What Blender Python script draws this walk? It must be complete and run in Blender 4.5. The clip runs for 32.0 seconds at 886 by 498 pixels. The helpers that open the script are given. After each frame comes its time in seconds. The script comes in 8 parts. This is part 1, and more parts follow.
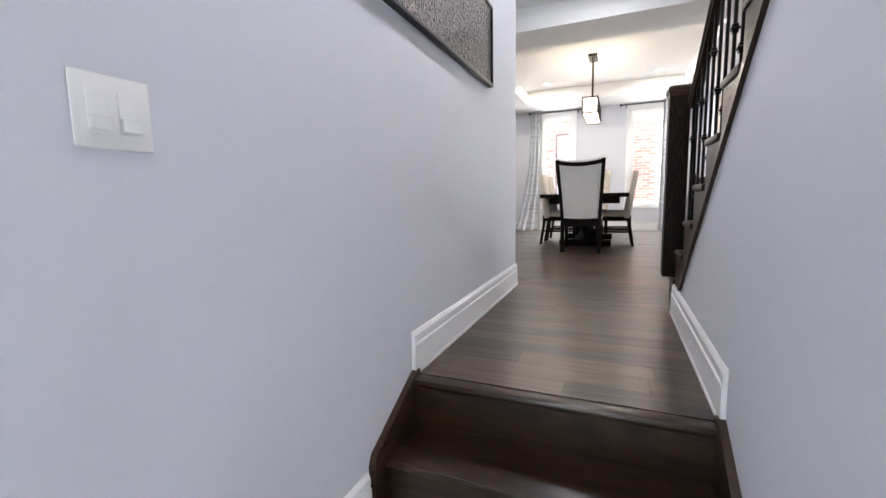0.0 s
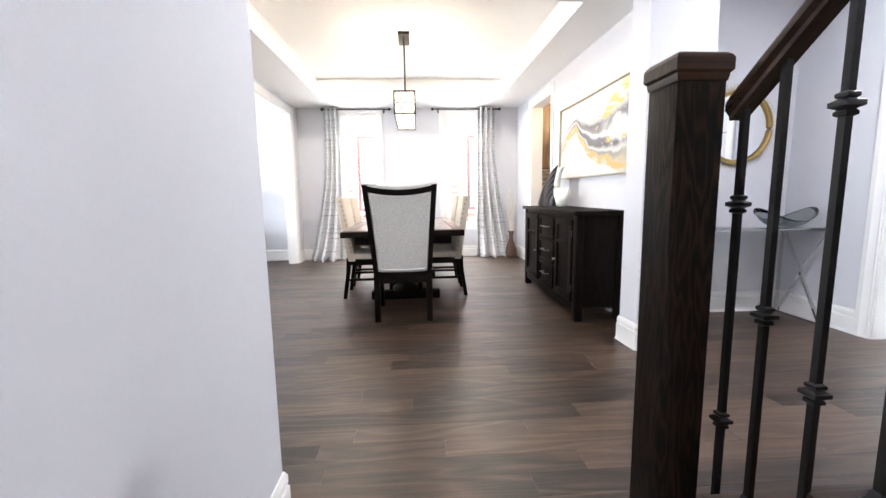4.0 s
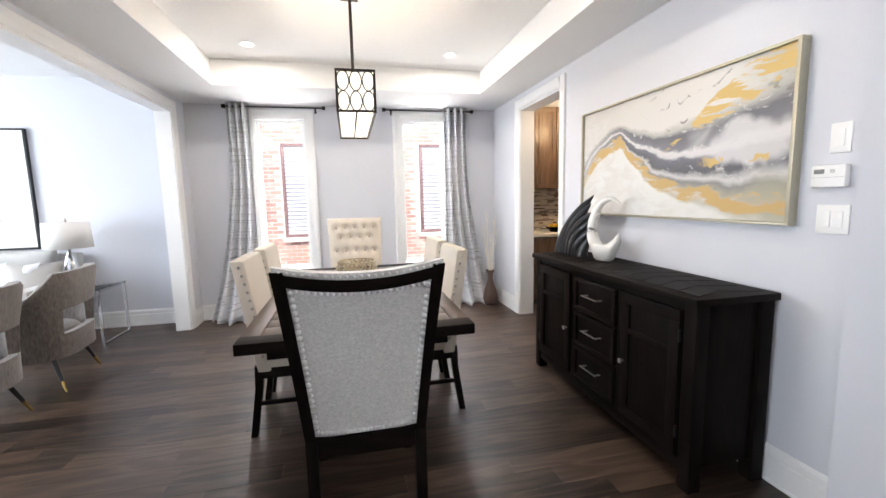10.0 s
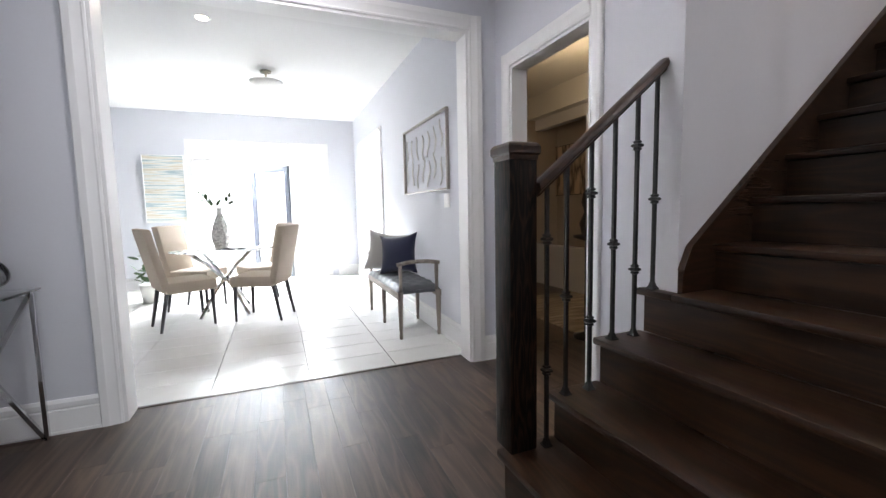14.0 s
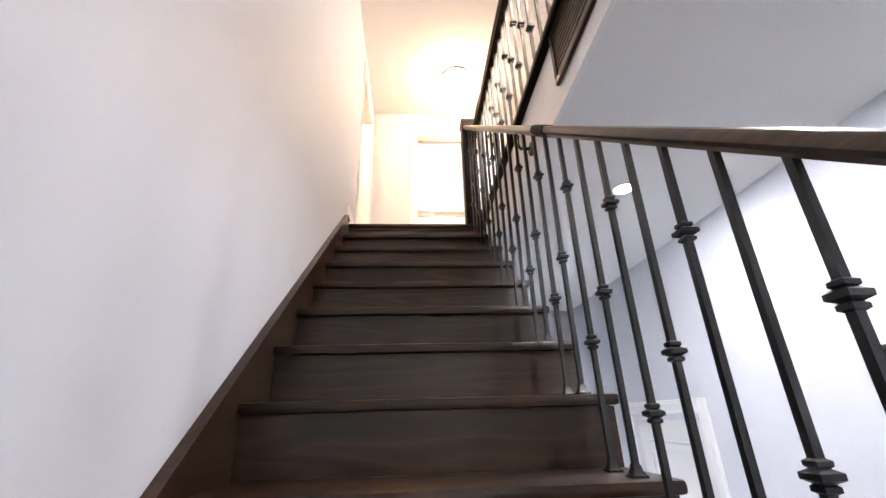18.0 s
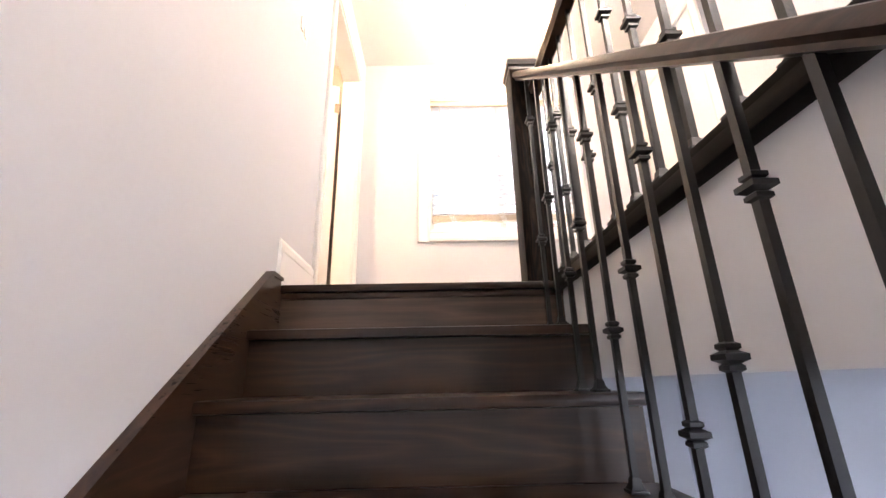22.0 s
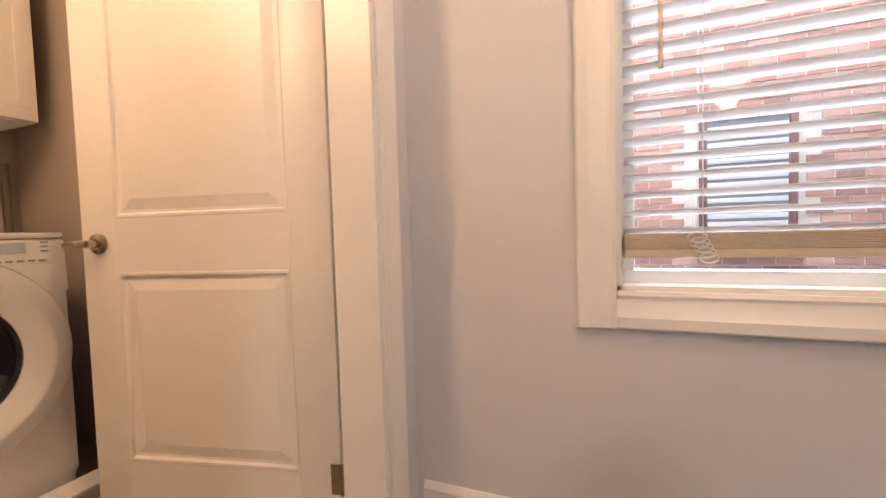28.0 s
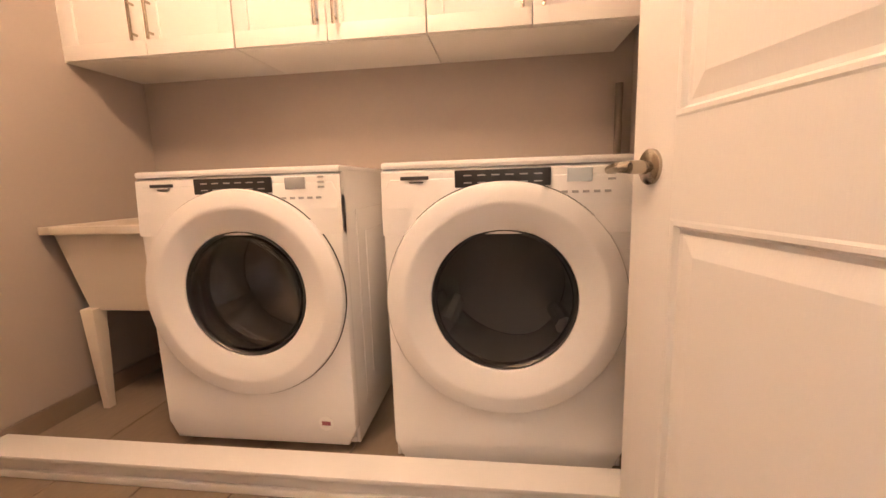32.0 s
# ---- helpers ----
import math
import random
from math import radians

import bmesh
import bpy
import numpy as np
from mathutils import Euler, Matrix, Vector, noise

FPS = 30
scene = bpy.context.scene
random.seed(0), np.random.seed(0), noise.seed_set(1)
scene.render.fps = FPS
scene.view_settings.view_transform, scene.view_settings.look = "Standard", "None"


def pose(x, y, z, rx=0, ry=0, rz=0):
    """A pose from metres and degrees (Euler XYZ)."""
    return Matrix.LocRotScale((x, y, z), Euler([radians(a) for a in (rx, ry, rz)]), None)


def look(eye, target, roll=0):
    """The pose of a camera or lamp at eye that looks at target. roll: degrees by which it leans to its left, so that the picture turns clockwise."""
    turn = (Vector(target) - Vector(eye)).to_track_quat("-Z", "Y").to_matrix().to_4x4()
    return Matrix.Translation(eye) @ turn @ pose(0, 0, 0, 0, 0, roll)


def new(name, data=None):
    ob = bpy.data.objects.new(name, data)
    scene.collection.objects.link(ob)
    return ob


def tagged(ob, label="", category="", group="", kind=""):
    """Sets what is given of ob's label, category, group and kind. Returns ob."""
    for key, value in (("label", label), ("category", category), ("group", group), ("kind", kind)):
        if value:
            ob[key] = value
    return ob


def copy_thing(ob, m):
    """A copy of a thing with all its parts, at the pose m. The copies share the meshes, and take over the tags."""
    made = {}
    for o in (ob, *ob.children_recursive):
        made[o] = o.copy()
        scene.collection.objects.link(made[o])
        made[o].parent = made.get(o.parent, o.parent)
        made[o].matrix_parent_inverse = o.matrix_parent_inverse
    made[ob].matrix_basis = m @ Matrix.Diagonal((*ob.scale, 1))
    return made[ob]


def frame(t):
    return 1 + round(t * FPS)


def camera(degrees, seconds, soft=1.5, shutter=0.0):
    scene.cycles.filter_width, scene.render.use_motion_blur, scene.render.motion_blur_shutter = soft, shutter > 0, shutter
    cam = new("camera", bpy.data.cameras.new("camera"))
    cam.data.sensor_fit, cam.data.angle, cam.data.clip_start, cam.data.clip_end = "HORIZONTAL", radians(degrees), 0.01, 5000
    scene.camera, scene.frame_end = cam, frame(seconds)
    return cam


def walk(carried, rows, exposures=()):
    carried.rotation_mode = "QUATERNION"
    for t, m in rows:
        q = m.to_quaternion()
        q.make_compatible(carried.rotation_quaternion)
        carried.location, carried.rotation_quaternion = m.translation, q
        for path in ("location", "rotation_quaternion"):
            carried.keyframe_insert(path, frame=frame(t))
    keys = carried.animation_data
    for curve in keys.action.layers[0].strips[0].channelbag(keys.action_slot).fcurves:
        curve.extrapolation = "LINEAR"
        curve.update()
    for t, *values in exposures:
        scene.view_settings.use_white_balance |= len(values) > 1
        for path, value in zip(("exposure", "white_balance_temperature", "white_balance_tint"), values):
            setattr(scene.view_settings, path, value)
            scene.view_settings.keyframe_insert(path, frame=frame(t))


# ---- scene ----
# ---- camera ----
cam = camera(94.2, 32.0)
PATH = [
    (0, (0.696, -0.092, 0.734), (-0.080, 1.735, 0.490), -1.2),
    (0.5, (0.615, 0.083, 0.750), (0.275, 2.039, 0.508), -1.5),
    (1, (0.554, 0.309, 0.759), (0.439, 2.290, 0.510), -1.5),
    (1.5, (0.514, 0.583, 0.786), (0.459, 2.566, 0.530), -1.8),
    (2, (0.460, 0.903, 0.803), (0.463, 2.886, 0.543), -1.7),
    (2.5, (0.436, 1.200, 0.838), (0.510, 3.182, 0.579), -1.5),
    (3, (0.434, 1.522, 0.910), (0.553, 3.500, 0.643), -1.1),
    (3.5, (0.395, 1.764, 1.010), (0.521, 3.742, 0.744), -0.9),
    (5.5, (0.368, 2.704, 1.285), (0.504, 4.681, 1.019), -0.9),
    (6, (0.320, 2.953, 1.354), (0.457, 4.931, 1.091), -0.8),
    (6.5, (0.300, 3.203, 1.397), (0.434, 5.181, 1.131), -0.9),
    (7, (0.273, 3.440, 1.447), (0.406, 5.418, 1.185), -0.9),
    (7.5, (0.257, 3.609, 1.486), (0.388, 5.588, 1.226), -0.9),
    (8, (0.219, 3.735, 1.503), (0.348, 5.715, 1.249), -0.9),
    (8.5, (0.156, 3.805, 1.508), (0.284, 5.786, 1.257), -0.9),
    (9, (0.138, 3.833, 1.494), (0.282, 5.812, 1.243), -0.8),
    (9.5, (0.162, 3.858, 1.447), (0.387, 5.830, 1.199), -1.0),
    (10, (0.235, 3.813, 1.396), (0.668, 5.750, 1.151), -1.3),
    (10.5, (0.324, 3.764, 1.343), (1.025, 5.621, 1.099), -1.6),
    (11, (0.437, 3.750, 1.293), (1.464, 5.449, 1.047), -1.6),
    (11.5, (0.596, 3.751, 1.251), (1.876, 5.269, 1.007), -1.6),
    (12, (0.719, 3.766, 1.227), (2.228, 5.053, 0.975), -1.6),
    (12.5, (0.811, 3.798, 1.198), (2.554, 4.746, 0.950), -1.4),
    (13, (0.851, 3.813, 1.194), (2.769, 4.316, 0.933), -1.1),
    (13.5, (0.891, 3.844, 1.160), (2.875, 3.830, 0.906), -1.6),
    (14, (0.943, 3.820, 1.133), (2.790, 3.076, 0.948), -1.2),
    (14.5, (1.018, 3.746, 1.149), (2.575, 2.492, 1.064), -1.2),
    (15, (1.150, 3.728, 1.230), (2.203, 2.027, 1.297), -1.1),
    (15.5, (1.315, 3.715, 1.296), (1.838, 1.815, 1.560), -1.3),
    (17.5, (1.654, 2.653, 1.547), (1.553, 0.800, 2.294), -1.9),
    (18, (1.659, 2.402, 1.688), (1.520, 0.558, 2.454), -1.7),
    (18.5, (1.656, 2.214, 1.834), (1.487, 0.374, 2.602), -1.5),
    (19, (1.637, 2.032, 1.950), (1.459, 0.192, 2.712), -1.6),
    (19.5, (1.655, 1.879, 2.071), (1.488, 0.038, 2.831), -1.9),
    (20, (1.635, 1.712, 2.220), (1.483, -0.134, 2.974), -1.5),
    (20.5, (1.599, 1.533, 2.344), (1.485, -0.320, 3.093), -1.6),
    (21, (1.616, 1.352, 2.479), (1.544, -0.522, 3.174), -1.3),
    (21.5, (1.607, 1.167, 2.615), (1.550, -0.721, 3.277), -1.4),
    (22, (1.589, 1.006, 2.743), (1.552, -0.894, 3.365), -1.2),
    (22.5, (1.592, 0.856, 2.863), (1.585, -1.060, 3.435), -1.4),
    (23, (1.571, 0.678, 3.009), (1.579, -1.247, 3.548), -1.1),
    (23.5, (1.562, 0.529, 3.132), (1.577, -1.401, 3.654), -0.9),
    (24, (1.567, 0.383, 3.260), (1.606, -1.554, 3.755), -0.7),
    (24.5, (1.559, 0.197, 3.370), (1.626, -1.750, 3.825), -0.8),
    (25, (1.600, 0.026, 3.472), (1.687, -1.930, 3.874), -1.1),
    (25.5, (1.661, -0.143, 3.609), (1.761, -2.113, 3.935), -1.4),
    (25.9, (1.664, -0.255, 3.752), (1.836, -2.222, 3.997), -1.4),
    (26.4, (1.668, -0.405, 3.885), (1.931, -2.365, 4.034), -1.5),
    (26.8, (1.671, -0.500, 3.968), (2.007, -2.455, 4.042), -1.6),
    (27.5, (1.670, -0.738, 3.974), (2.133, -2.684, 3.928), -1.7),
    (28, (1.652, -0.907, 4.036), (2.390, -2.764, 3.943), -1.7),
    (28.5, (1.709, -1.035, 4.120), (2.633, -2.801, 3.956), -1.9),
    (29, (1.794, -1.151, 4.158), (2.950, -2.772, 3.965), -1.9),
    (29.5, (1.876, -1.298, 4.156), (3.366, -2.613, 3.938), -2.0),
    (30, (1.979, -1.368, 4.145), (3.742, -2.290, 3.934), -2.2),
    (30.5, (2.103, -1.392, 4.124), (4.001, -1.986, 3.912), -1.8),
    (31, (2.187, -1.388, 4.106), (4.145, -1.713, 3.864), -1.7),
    (31.5, (2.260, -1.391, 4.056), (4.239, -1.390, 3.771), -1.9),
    (32, (2.310, -1.421, 4.007), (4.267, -1.158, 3.690), -1.8),
]
walk(cam, [(t, look(eye, target, roll)) for t, eye, target, roll in PATH],
     [(0, 0.62, 6600, 10), (1, 0.94, 6600, 10), (2, 1.05, 6550, 10), (3.5, 1.08, 6650, 10), (6, 0.85, 6500, 10), (8, 0.62, 6500, 10), (9, 0.45, 6500, 10), (12, 0.45, 6500, 10), (13.2, 0.15, 6600, 10), (14, -0.03, 6750, 10), (14.6, 0.08, 6750, 10), (15.1, 0.4, 6750, 10), (15.5, 1.1, 6700, 10), (17.5, 1.05, 6600, 11),
      (20, 1.08, 6550, 12), (22, 1.25, 6150, 12), (23.5, 1.08, 6150, 12), (25, 0.58, 6350, 14), (27, 0.05, 6700, 15), (28, -0.25, 6800, 17), (29, -0.5, 7500, 20), (30, -0.2, 7300, 20), (31, -0.1, 6850, 19), (32, 0.25, 6500, 18)])

# ---- world and light ----
world = bpy.data.worlds.new("sky")
scene.world = world
world.use_nodes = True
wn = world.node_tree
sky = wn.nodes.new("ShaderNodeTexSky")
sky.sky_type, sky.sun_disc = "NISHITA", False
sky.sun_elevation, sky.sun_rotation = radians(51), radians(173)
wn.links.new(sky.outputs[0], wn.nodes["Background"].inputs[0])
wn.nodes["Background"].inputs[1].default_value = 0.15


def lamp(name, kind, where, target, energy, color=(1, 1, 1), size=0.1, size_y=None, spot=None):
    data = bpy.data.lights.new(name, kind)
    data.energy, data.color = energy, color
    if kind == "AREA":
        data.size = size
        if size_y:
            data.shape, data.size_y = "RECTANGLE", size_y
    elif kind == "SUN":
        data.angle = size
    else:
        data.shadow_soft_size = size
    if spot:
        data.spot_size, data.spot_blend = radians(spot), 0.6
    ob = new(name, data)
    ob.matrix_world = look(where, target)
    return ob


DAY = (0.86, 0.93, 1.0)
WARM = (1.0, 0.72, 0.42)
NEUT = (1.0, 0.90, 0.79)
L = 3.104          # height of the upper floor
H = 2.77           # ceiling of the main floor
lamp("sun", "SUN", (0, 0, 20), (-2, 16, 0), 5.0, (1, 0.95, 0.88), radians(0.5))
lamp("sky_light_dining_window", "AREA", (-0.53, 10.1, 3.3), (-0.53, 7.6, 0.5), 320, DAY, 1.0, 1.2)
lamp("sky_light_dining_window", "AREA", (1.20, 10.1, 3.3), (1.2, 7.6, 0.5), 300, DAY, 1.0, 1.2)
for x in (-0.53, 1.20):
    # added lamps below the sills brighten the ceiling in place of ground bounce
    lamp("bounce_fill_dining_window", "AREA", (x, 9.95, 0.1), (x, 7.6, 2.6), 50, (1.0, 0.97, 0.95), 1.0, 0.6)
lamp("sky_light_patio_doors", "AREA", (9.9, 4.2, 3.4), (6.0, 4.0, 0.3), 3600, DAY, 3.0, 1.6)
# two added lamps at the unseen far left wall brighten living room and entry
lamp("living_fill_light", "AREA", (-6.05, 7.0, 1.5), (-2, 7.0, 1.2), 210, DAY, 3.0, 1.9)
lamp("entry_fill_light", "AREA", (-6.05, 2.5, 1.5), (-2, 3.5, 1.2), 120, DAY, 1.8, 2.0)
lamp("sky_light_stair_window", "AREA", (1.1, -2.9, L + 2.9), (1.25, -0.9, L + 0.3), 60, DAY, 1.2, 1.2)
lamp("sky_light_family_window", "AREA", (7.2, -0.2, 1.45), (7.2, 3, 1.2), 260, DAY, 1.0, 1.6)
# added lamp behind the start point lifts the dark hall ceiling
lamp("hall_fill_light", "AREA", (0.5, -2.35, 0.75), (0.5, 1.0, 1.75), 170, DAY, 0.9, 2.0)
# added lamp high between the houses brightens the neighbour's bricks
lamp("alley_fill_light", "AREA", (1.0, -3.9, 8.6), (1.0, -5.6, 4.4), 800, DAY, 3.0, 1.0)

# ---- small tools ----
def bx(bm, x0, x1, y0, y1, z0, z1, bevel=0.0, m=None):
    """A box from its faces, with rounded edges if asked."""
    r = bmesh.ops.create_cube(bm, size=1.0, matrix=Matrix.LocRotScale(
        ((x0 + x1) / 2, (y0 + y1) / 2, (z0 + z1) / 2), None, (abs(x1 - x0), abs(y1 - y0), abs(z1 - z0))))
    vs = r["verts"]
    if bevel > 0:
        es = list({e for v in vs for e in v.link_edges})
        out = bmesh.ops.bevel(bm, geom=es, offset=min(bevel, 0.45 * min(abs(x1 - x0), abs(y1 - y0), abs(z1 - z0))),
                              segments=2, profile=0.6, affect="EDGES")
        vs = list({v for f in out["faces"] for v in f.verts} | {v for v in vs if v.is_valid})
    if m is not None:
        bmesh.ops.transform(bm, matrix=m, verts=[v for v in vs if v.is_valid])
    return vs


def cyl(bm, p, q, r0, r1=None, n=12, cap=True):
    """A round bar from p to q."""
    p, q = Vector(p), Vector(q)
    d = q - p
    m = Matrix.Translation((p + q) / 2) @ d.to_track_quat("Z", "Y").to_matrix().to_4x4()
    return bmesh.ops.create_cone(bm, cap_ends=cap, cap_tris=False, segments=n, radius1=r0, radius2=r0 if r1 is None else r1, depth=d.length, matrix=m)["verts"]


def lathe(bm, pts, n=24, center=(0, 0, 0), m=None, cap=True):
    """A turned body from (radius, height) pairs."""
    rings = []
    for r, z in pts:
        rings.append([bm.verts.new((center[0] + r * math.cos(2 * math.pi * i / n), center[1] + r * math.sin(2 * math.pi * i / n), center[2] + z)) for i in range(n)])
    for a, b in zip(rings, rings[1:]):
        for i in range(n):
            bm.faces.new((a[i], a[(i + 1) % n], b[(i + 1) % n], b[i]))
    if cap and pts[0][0] > 1e-4:
        bm.faces.new(list(reversed(rings[0])))
    if cap and pts[-1][0] > 1e-4:
        bm.faces.new(rings[-1])
    vs = [v for ring in rings for v in ring]
    if m is not None:
        bmesh.ops.transform(bm, matrix=m, verts=vs)
    return vs


def prism(bm, poly, lo, hi, axis="x", m=None):
    """A flat outline pushed through from lo to hi along an axis."""
    def at(u, v, w):
        return (w, u, v) if axis == "x" else (u, w, v) if axis == "y" else (u, v, w)
    a = [bm.verts.new(at(u, v, lo)) for u, v in poly]
    b = [bm.verts.new(at(u, v, hi)) for u, v in poly]
    n = len(poly)
    fs = [bm.faces.new(a), bm.faces.new(list(reversed(b)))]
    for i in range(n):
        fs.append(bm.faces.new((a[i], b[i], b[(i + 1) % n], a[(i + 1) % n])))
    bmesh.ops.recalc_face_normals(bm, faces=fs)
    if m is not None:
        bmesh.ops.transform(bm, matrix=m, verts=a + b)
    return a + b


def tube(bm, pts, r, n=8, closed=False):
    """A bent bar along points."""
    pts = [Vector(p) for p in pts]
    rings = []
    k = len(pts)
    up = Vector((0, 0, 1))
    for i, p in enumerate(pts):
        a = pts[(i - 1) % k] if closed or i else p
        b = pts[(i + 1) % k] if closed or i < k - 1 else p
        d = (b - a).normalized()
        s = d.cross(up)
        if s.length < 0.05:
            s = d.cross(Vector((1, 0, 0)))
        s.normalize()
        w = s.cross(d)
        rr = r[i] if isinstance(r, (list, tuple)) else r
        rings.append([bm.verts.new(p + rr * (math.cos(2 * math.pi * j / n) * s + math.sin(2 * math.pi * j / n) * w)) for j in range(n)])
    fs = []
    for i in range(k if closed else k - 1):
        a, b = rings[i], rings[(i + 1) % k]
        for j in range(n):
            fs.append(bm.faces.new((a[j], a[(j + 1) % n], b[(j + 1) % n], b[j])))
    if not closed:
        fs.append(bm.faces.new(rings[0]))
        fs.append(bm.faces.new(list(reversed(rings[-1]))))
    bmesh.ops.recalc_face_normals(bm, faces=fs)


def mesh_of(name, bm, mat, smooth=None):
    me = bpy.data.meshes.new(name)
    if smooth is not None:
        for f in bm.faces:
            f.smooth = True
        for e in bm.edges:
            if len(e.link_faces) == 2 and e.calc_face_angle(0) > radians(smooth):
                e.smooth = False
    bm.to_mesh(me)
    bm.free()
    for one in (mat if isinstance(mat, (list, tuple)) else [mat]):
        me.materials.append(one)
    return me


def part(name, bm, mat, parent, label="", smooth=35):
    ob = new(name, mesh_of(name, bm, mat, smooth))
    if parent is not None:
        ob.parent = parent
    if label:
        tagged(ob, label)
    return ob


def thing(name, label, category, group="", m=None, kind=""):
    ob = new(name)
    ob.empty_display_size = 0.1
    if m is not None:
        ob.matrix_world = m
    return tagged(ob, label, category, group, kind)


def setting(name, bm, mat, label="", category="", parent=None, smooth=35):
    ob = part(name, bm, mat, parent, label, smooth)
    return tagged(ob, label, category, "", "structure")


def one(fn, *a, **k):
    bm = bmesh.new()
    fn(bm, *a, **k)
    return bm


# ---- materials ----
def mat(name, base, rough=0.5, metal=0.0, grain=0.0, scale=20.0, bump=0.0, bump_scale=80.0, vary=0.0, spec=0.5, coat=0.0, stretch=(1, 1, 1), emit=None, power=0.0, alpha=None, sheen=0.0, per_object=0.0):
    """A painted, metal or cloth surface with soft stains, a fine grain and a little relief."""
    m = bpy.data.materials.new(name)
    m.use_nodes = True
    nt = m.node_tree
    b = nt.nodes["Principled BSDF"]
    b.inputs["Base Color"].default_value = (*base, 1)
    b.inputs["Roughness"].default_value = rough
    b.inputs["Metallic"].default_value = metal
    b.inputs["Specular IOR Level"].default_value = spec
    b.inputs["Coat Weight"].default_value = coat
    b.inputs["Sheen Weight"].default_value = sheen
    co = nt.nodes.new("ShaderNodeTexCoord")
    mp = nt.nodes.new("ShaderNodeMapping")
    mp.inputs["Scale"].default_value = stretch
    nt.links.new(co.outputs["Object"], mp.inputs[0])
    if grain > 0 or vary > 0 or per_object > 0:
        n1 = nt.nodes.new("ShaderNodeTexNoise")
        n1.inputs["Scale"].default_value, n1.inputs["Detail"].default_value = scale, 6
        nt.links.new(mp.outputs[0], n1.inputs[0])
        n2 = nt.nodes.new("ShaderNodeTexNoise")
        n2.inputs["Scale"].default_value, n2.inputs["Detail"].default_value = 1.3, 3
        nt.links.new(co.outputs["Object"], n2.inputs[0])
        mix = nt.nodes.new("ShaderNodeMath")
        mix.operation = "MULTIPLY_ADD"
        nt.links.new(n1.outputs[0], mix.inputs[0])
        mix.inputs[1].default_value, mix.inputs[2].default_value = grain * 2, 1 - grain - vary - per_object / 2
        add = nt.nodes.new("ShaderNodeMath")
        add.operation = "MULTIPLY_ADD"
        nt.links.new(n2.outputs[0], add.inputs[0])
        add.inputs[1].default_value = vary * 2
        nt.links.new(mix.outputs[0], add.inputs[2])
        last = add
        if per_object > 0:
            oi = nt.nodes.new("ShaderNodeObjectInfo")
            more = nt.nodes.new("ShaderNodeMath")
            more.operation = "MULTIPLY_ADD"
            nt.links.new(oi.outputs["Random"], more.inputs[0])
            more.inputs[1].default_value = per_object
            nt.links.new(last.outputs[0], more.inputs[2])
            last = more
        col = nt.nodes.new("ShaderNodeVectorMath")
        col.operation = "SCALE"
        col.inputs[0].default_value = base
        nt.links.new(last.outputs[0], col.inputs["Scale"])
        nt.links.new(col.outputs[0], b.inputs["Base Color"])
    if bump > 0:
        n3 = nt.nodes.new("ShaderNodeTexNoise")
        n3.inputs["Scale"].default_value, n3.inputs["Detail"].default_value = bump_scale, 4
        nt.links.new(mp.outputs[0], n3.inputs[0])
        bp = nt.nodes.new("ShaderNodeBump")
        bp.inputs["Strength"].default_value, bp.inputs["Distance"].default_value = bump, 0.004
        nt.links.new(n3.outputs[0], bp.inputs["Height"])
        nt.links.new(bp.outputs[0], b.inputs["Normal"])
    if emit:
        b.inputs["Emission Color"].default_value = (*emit, 1)
        b.inputs["Emission Strength"].default_value = power
    return m


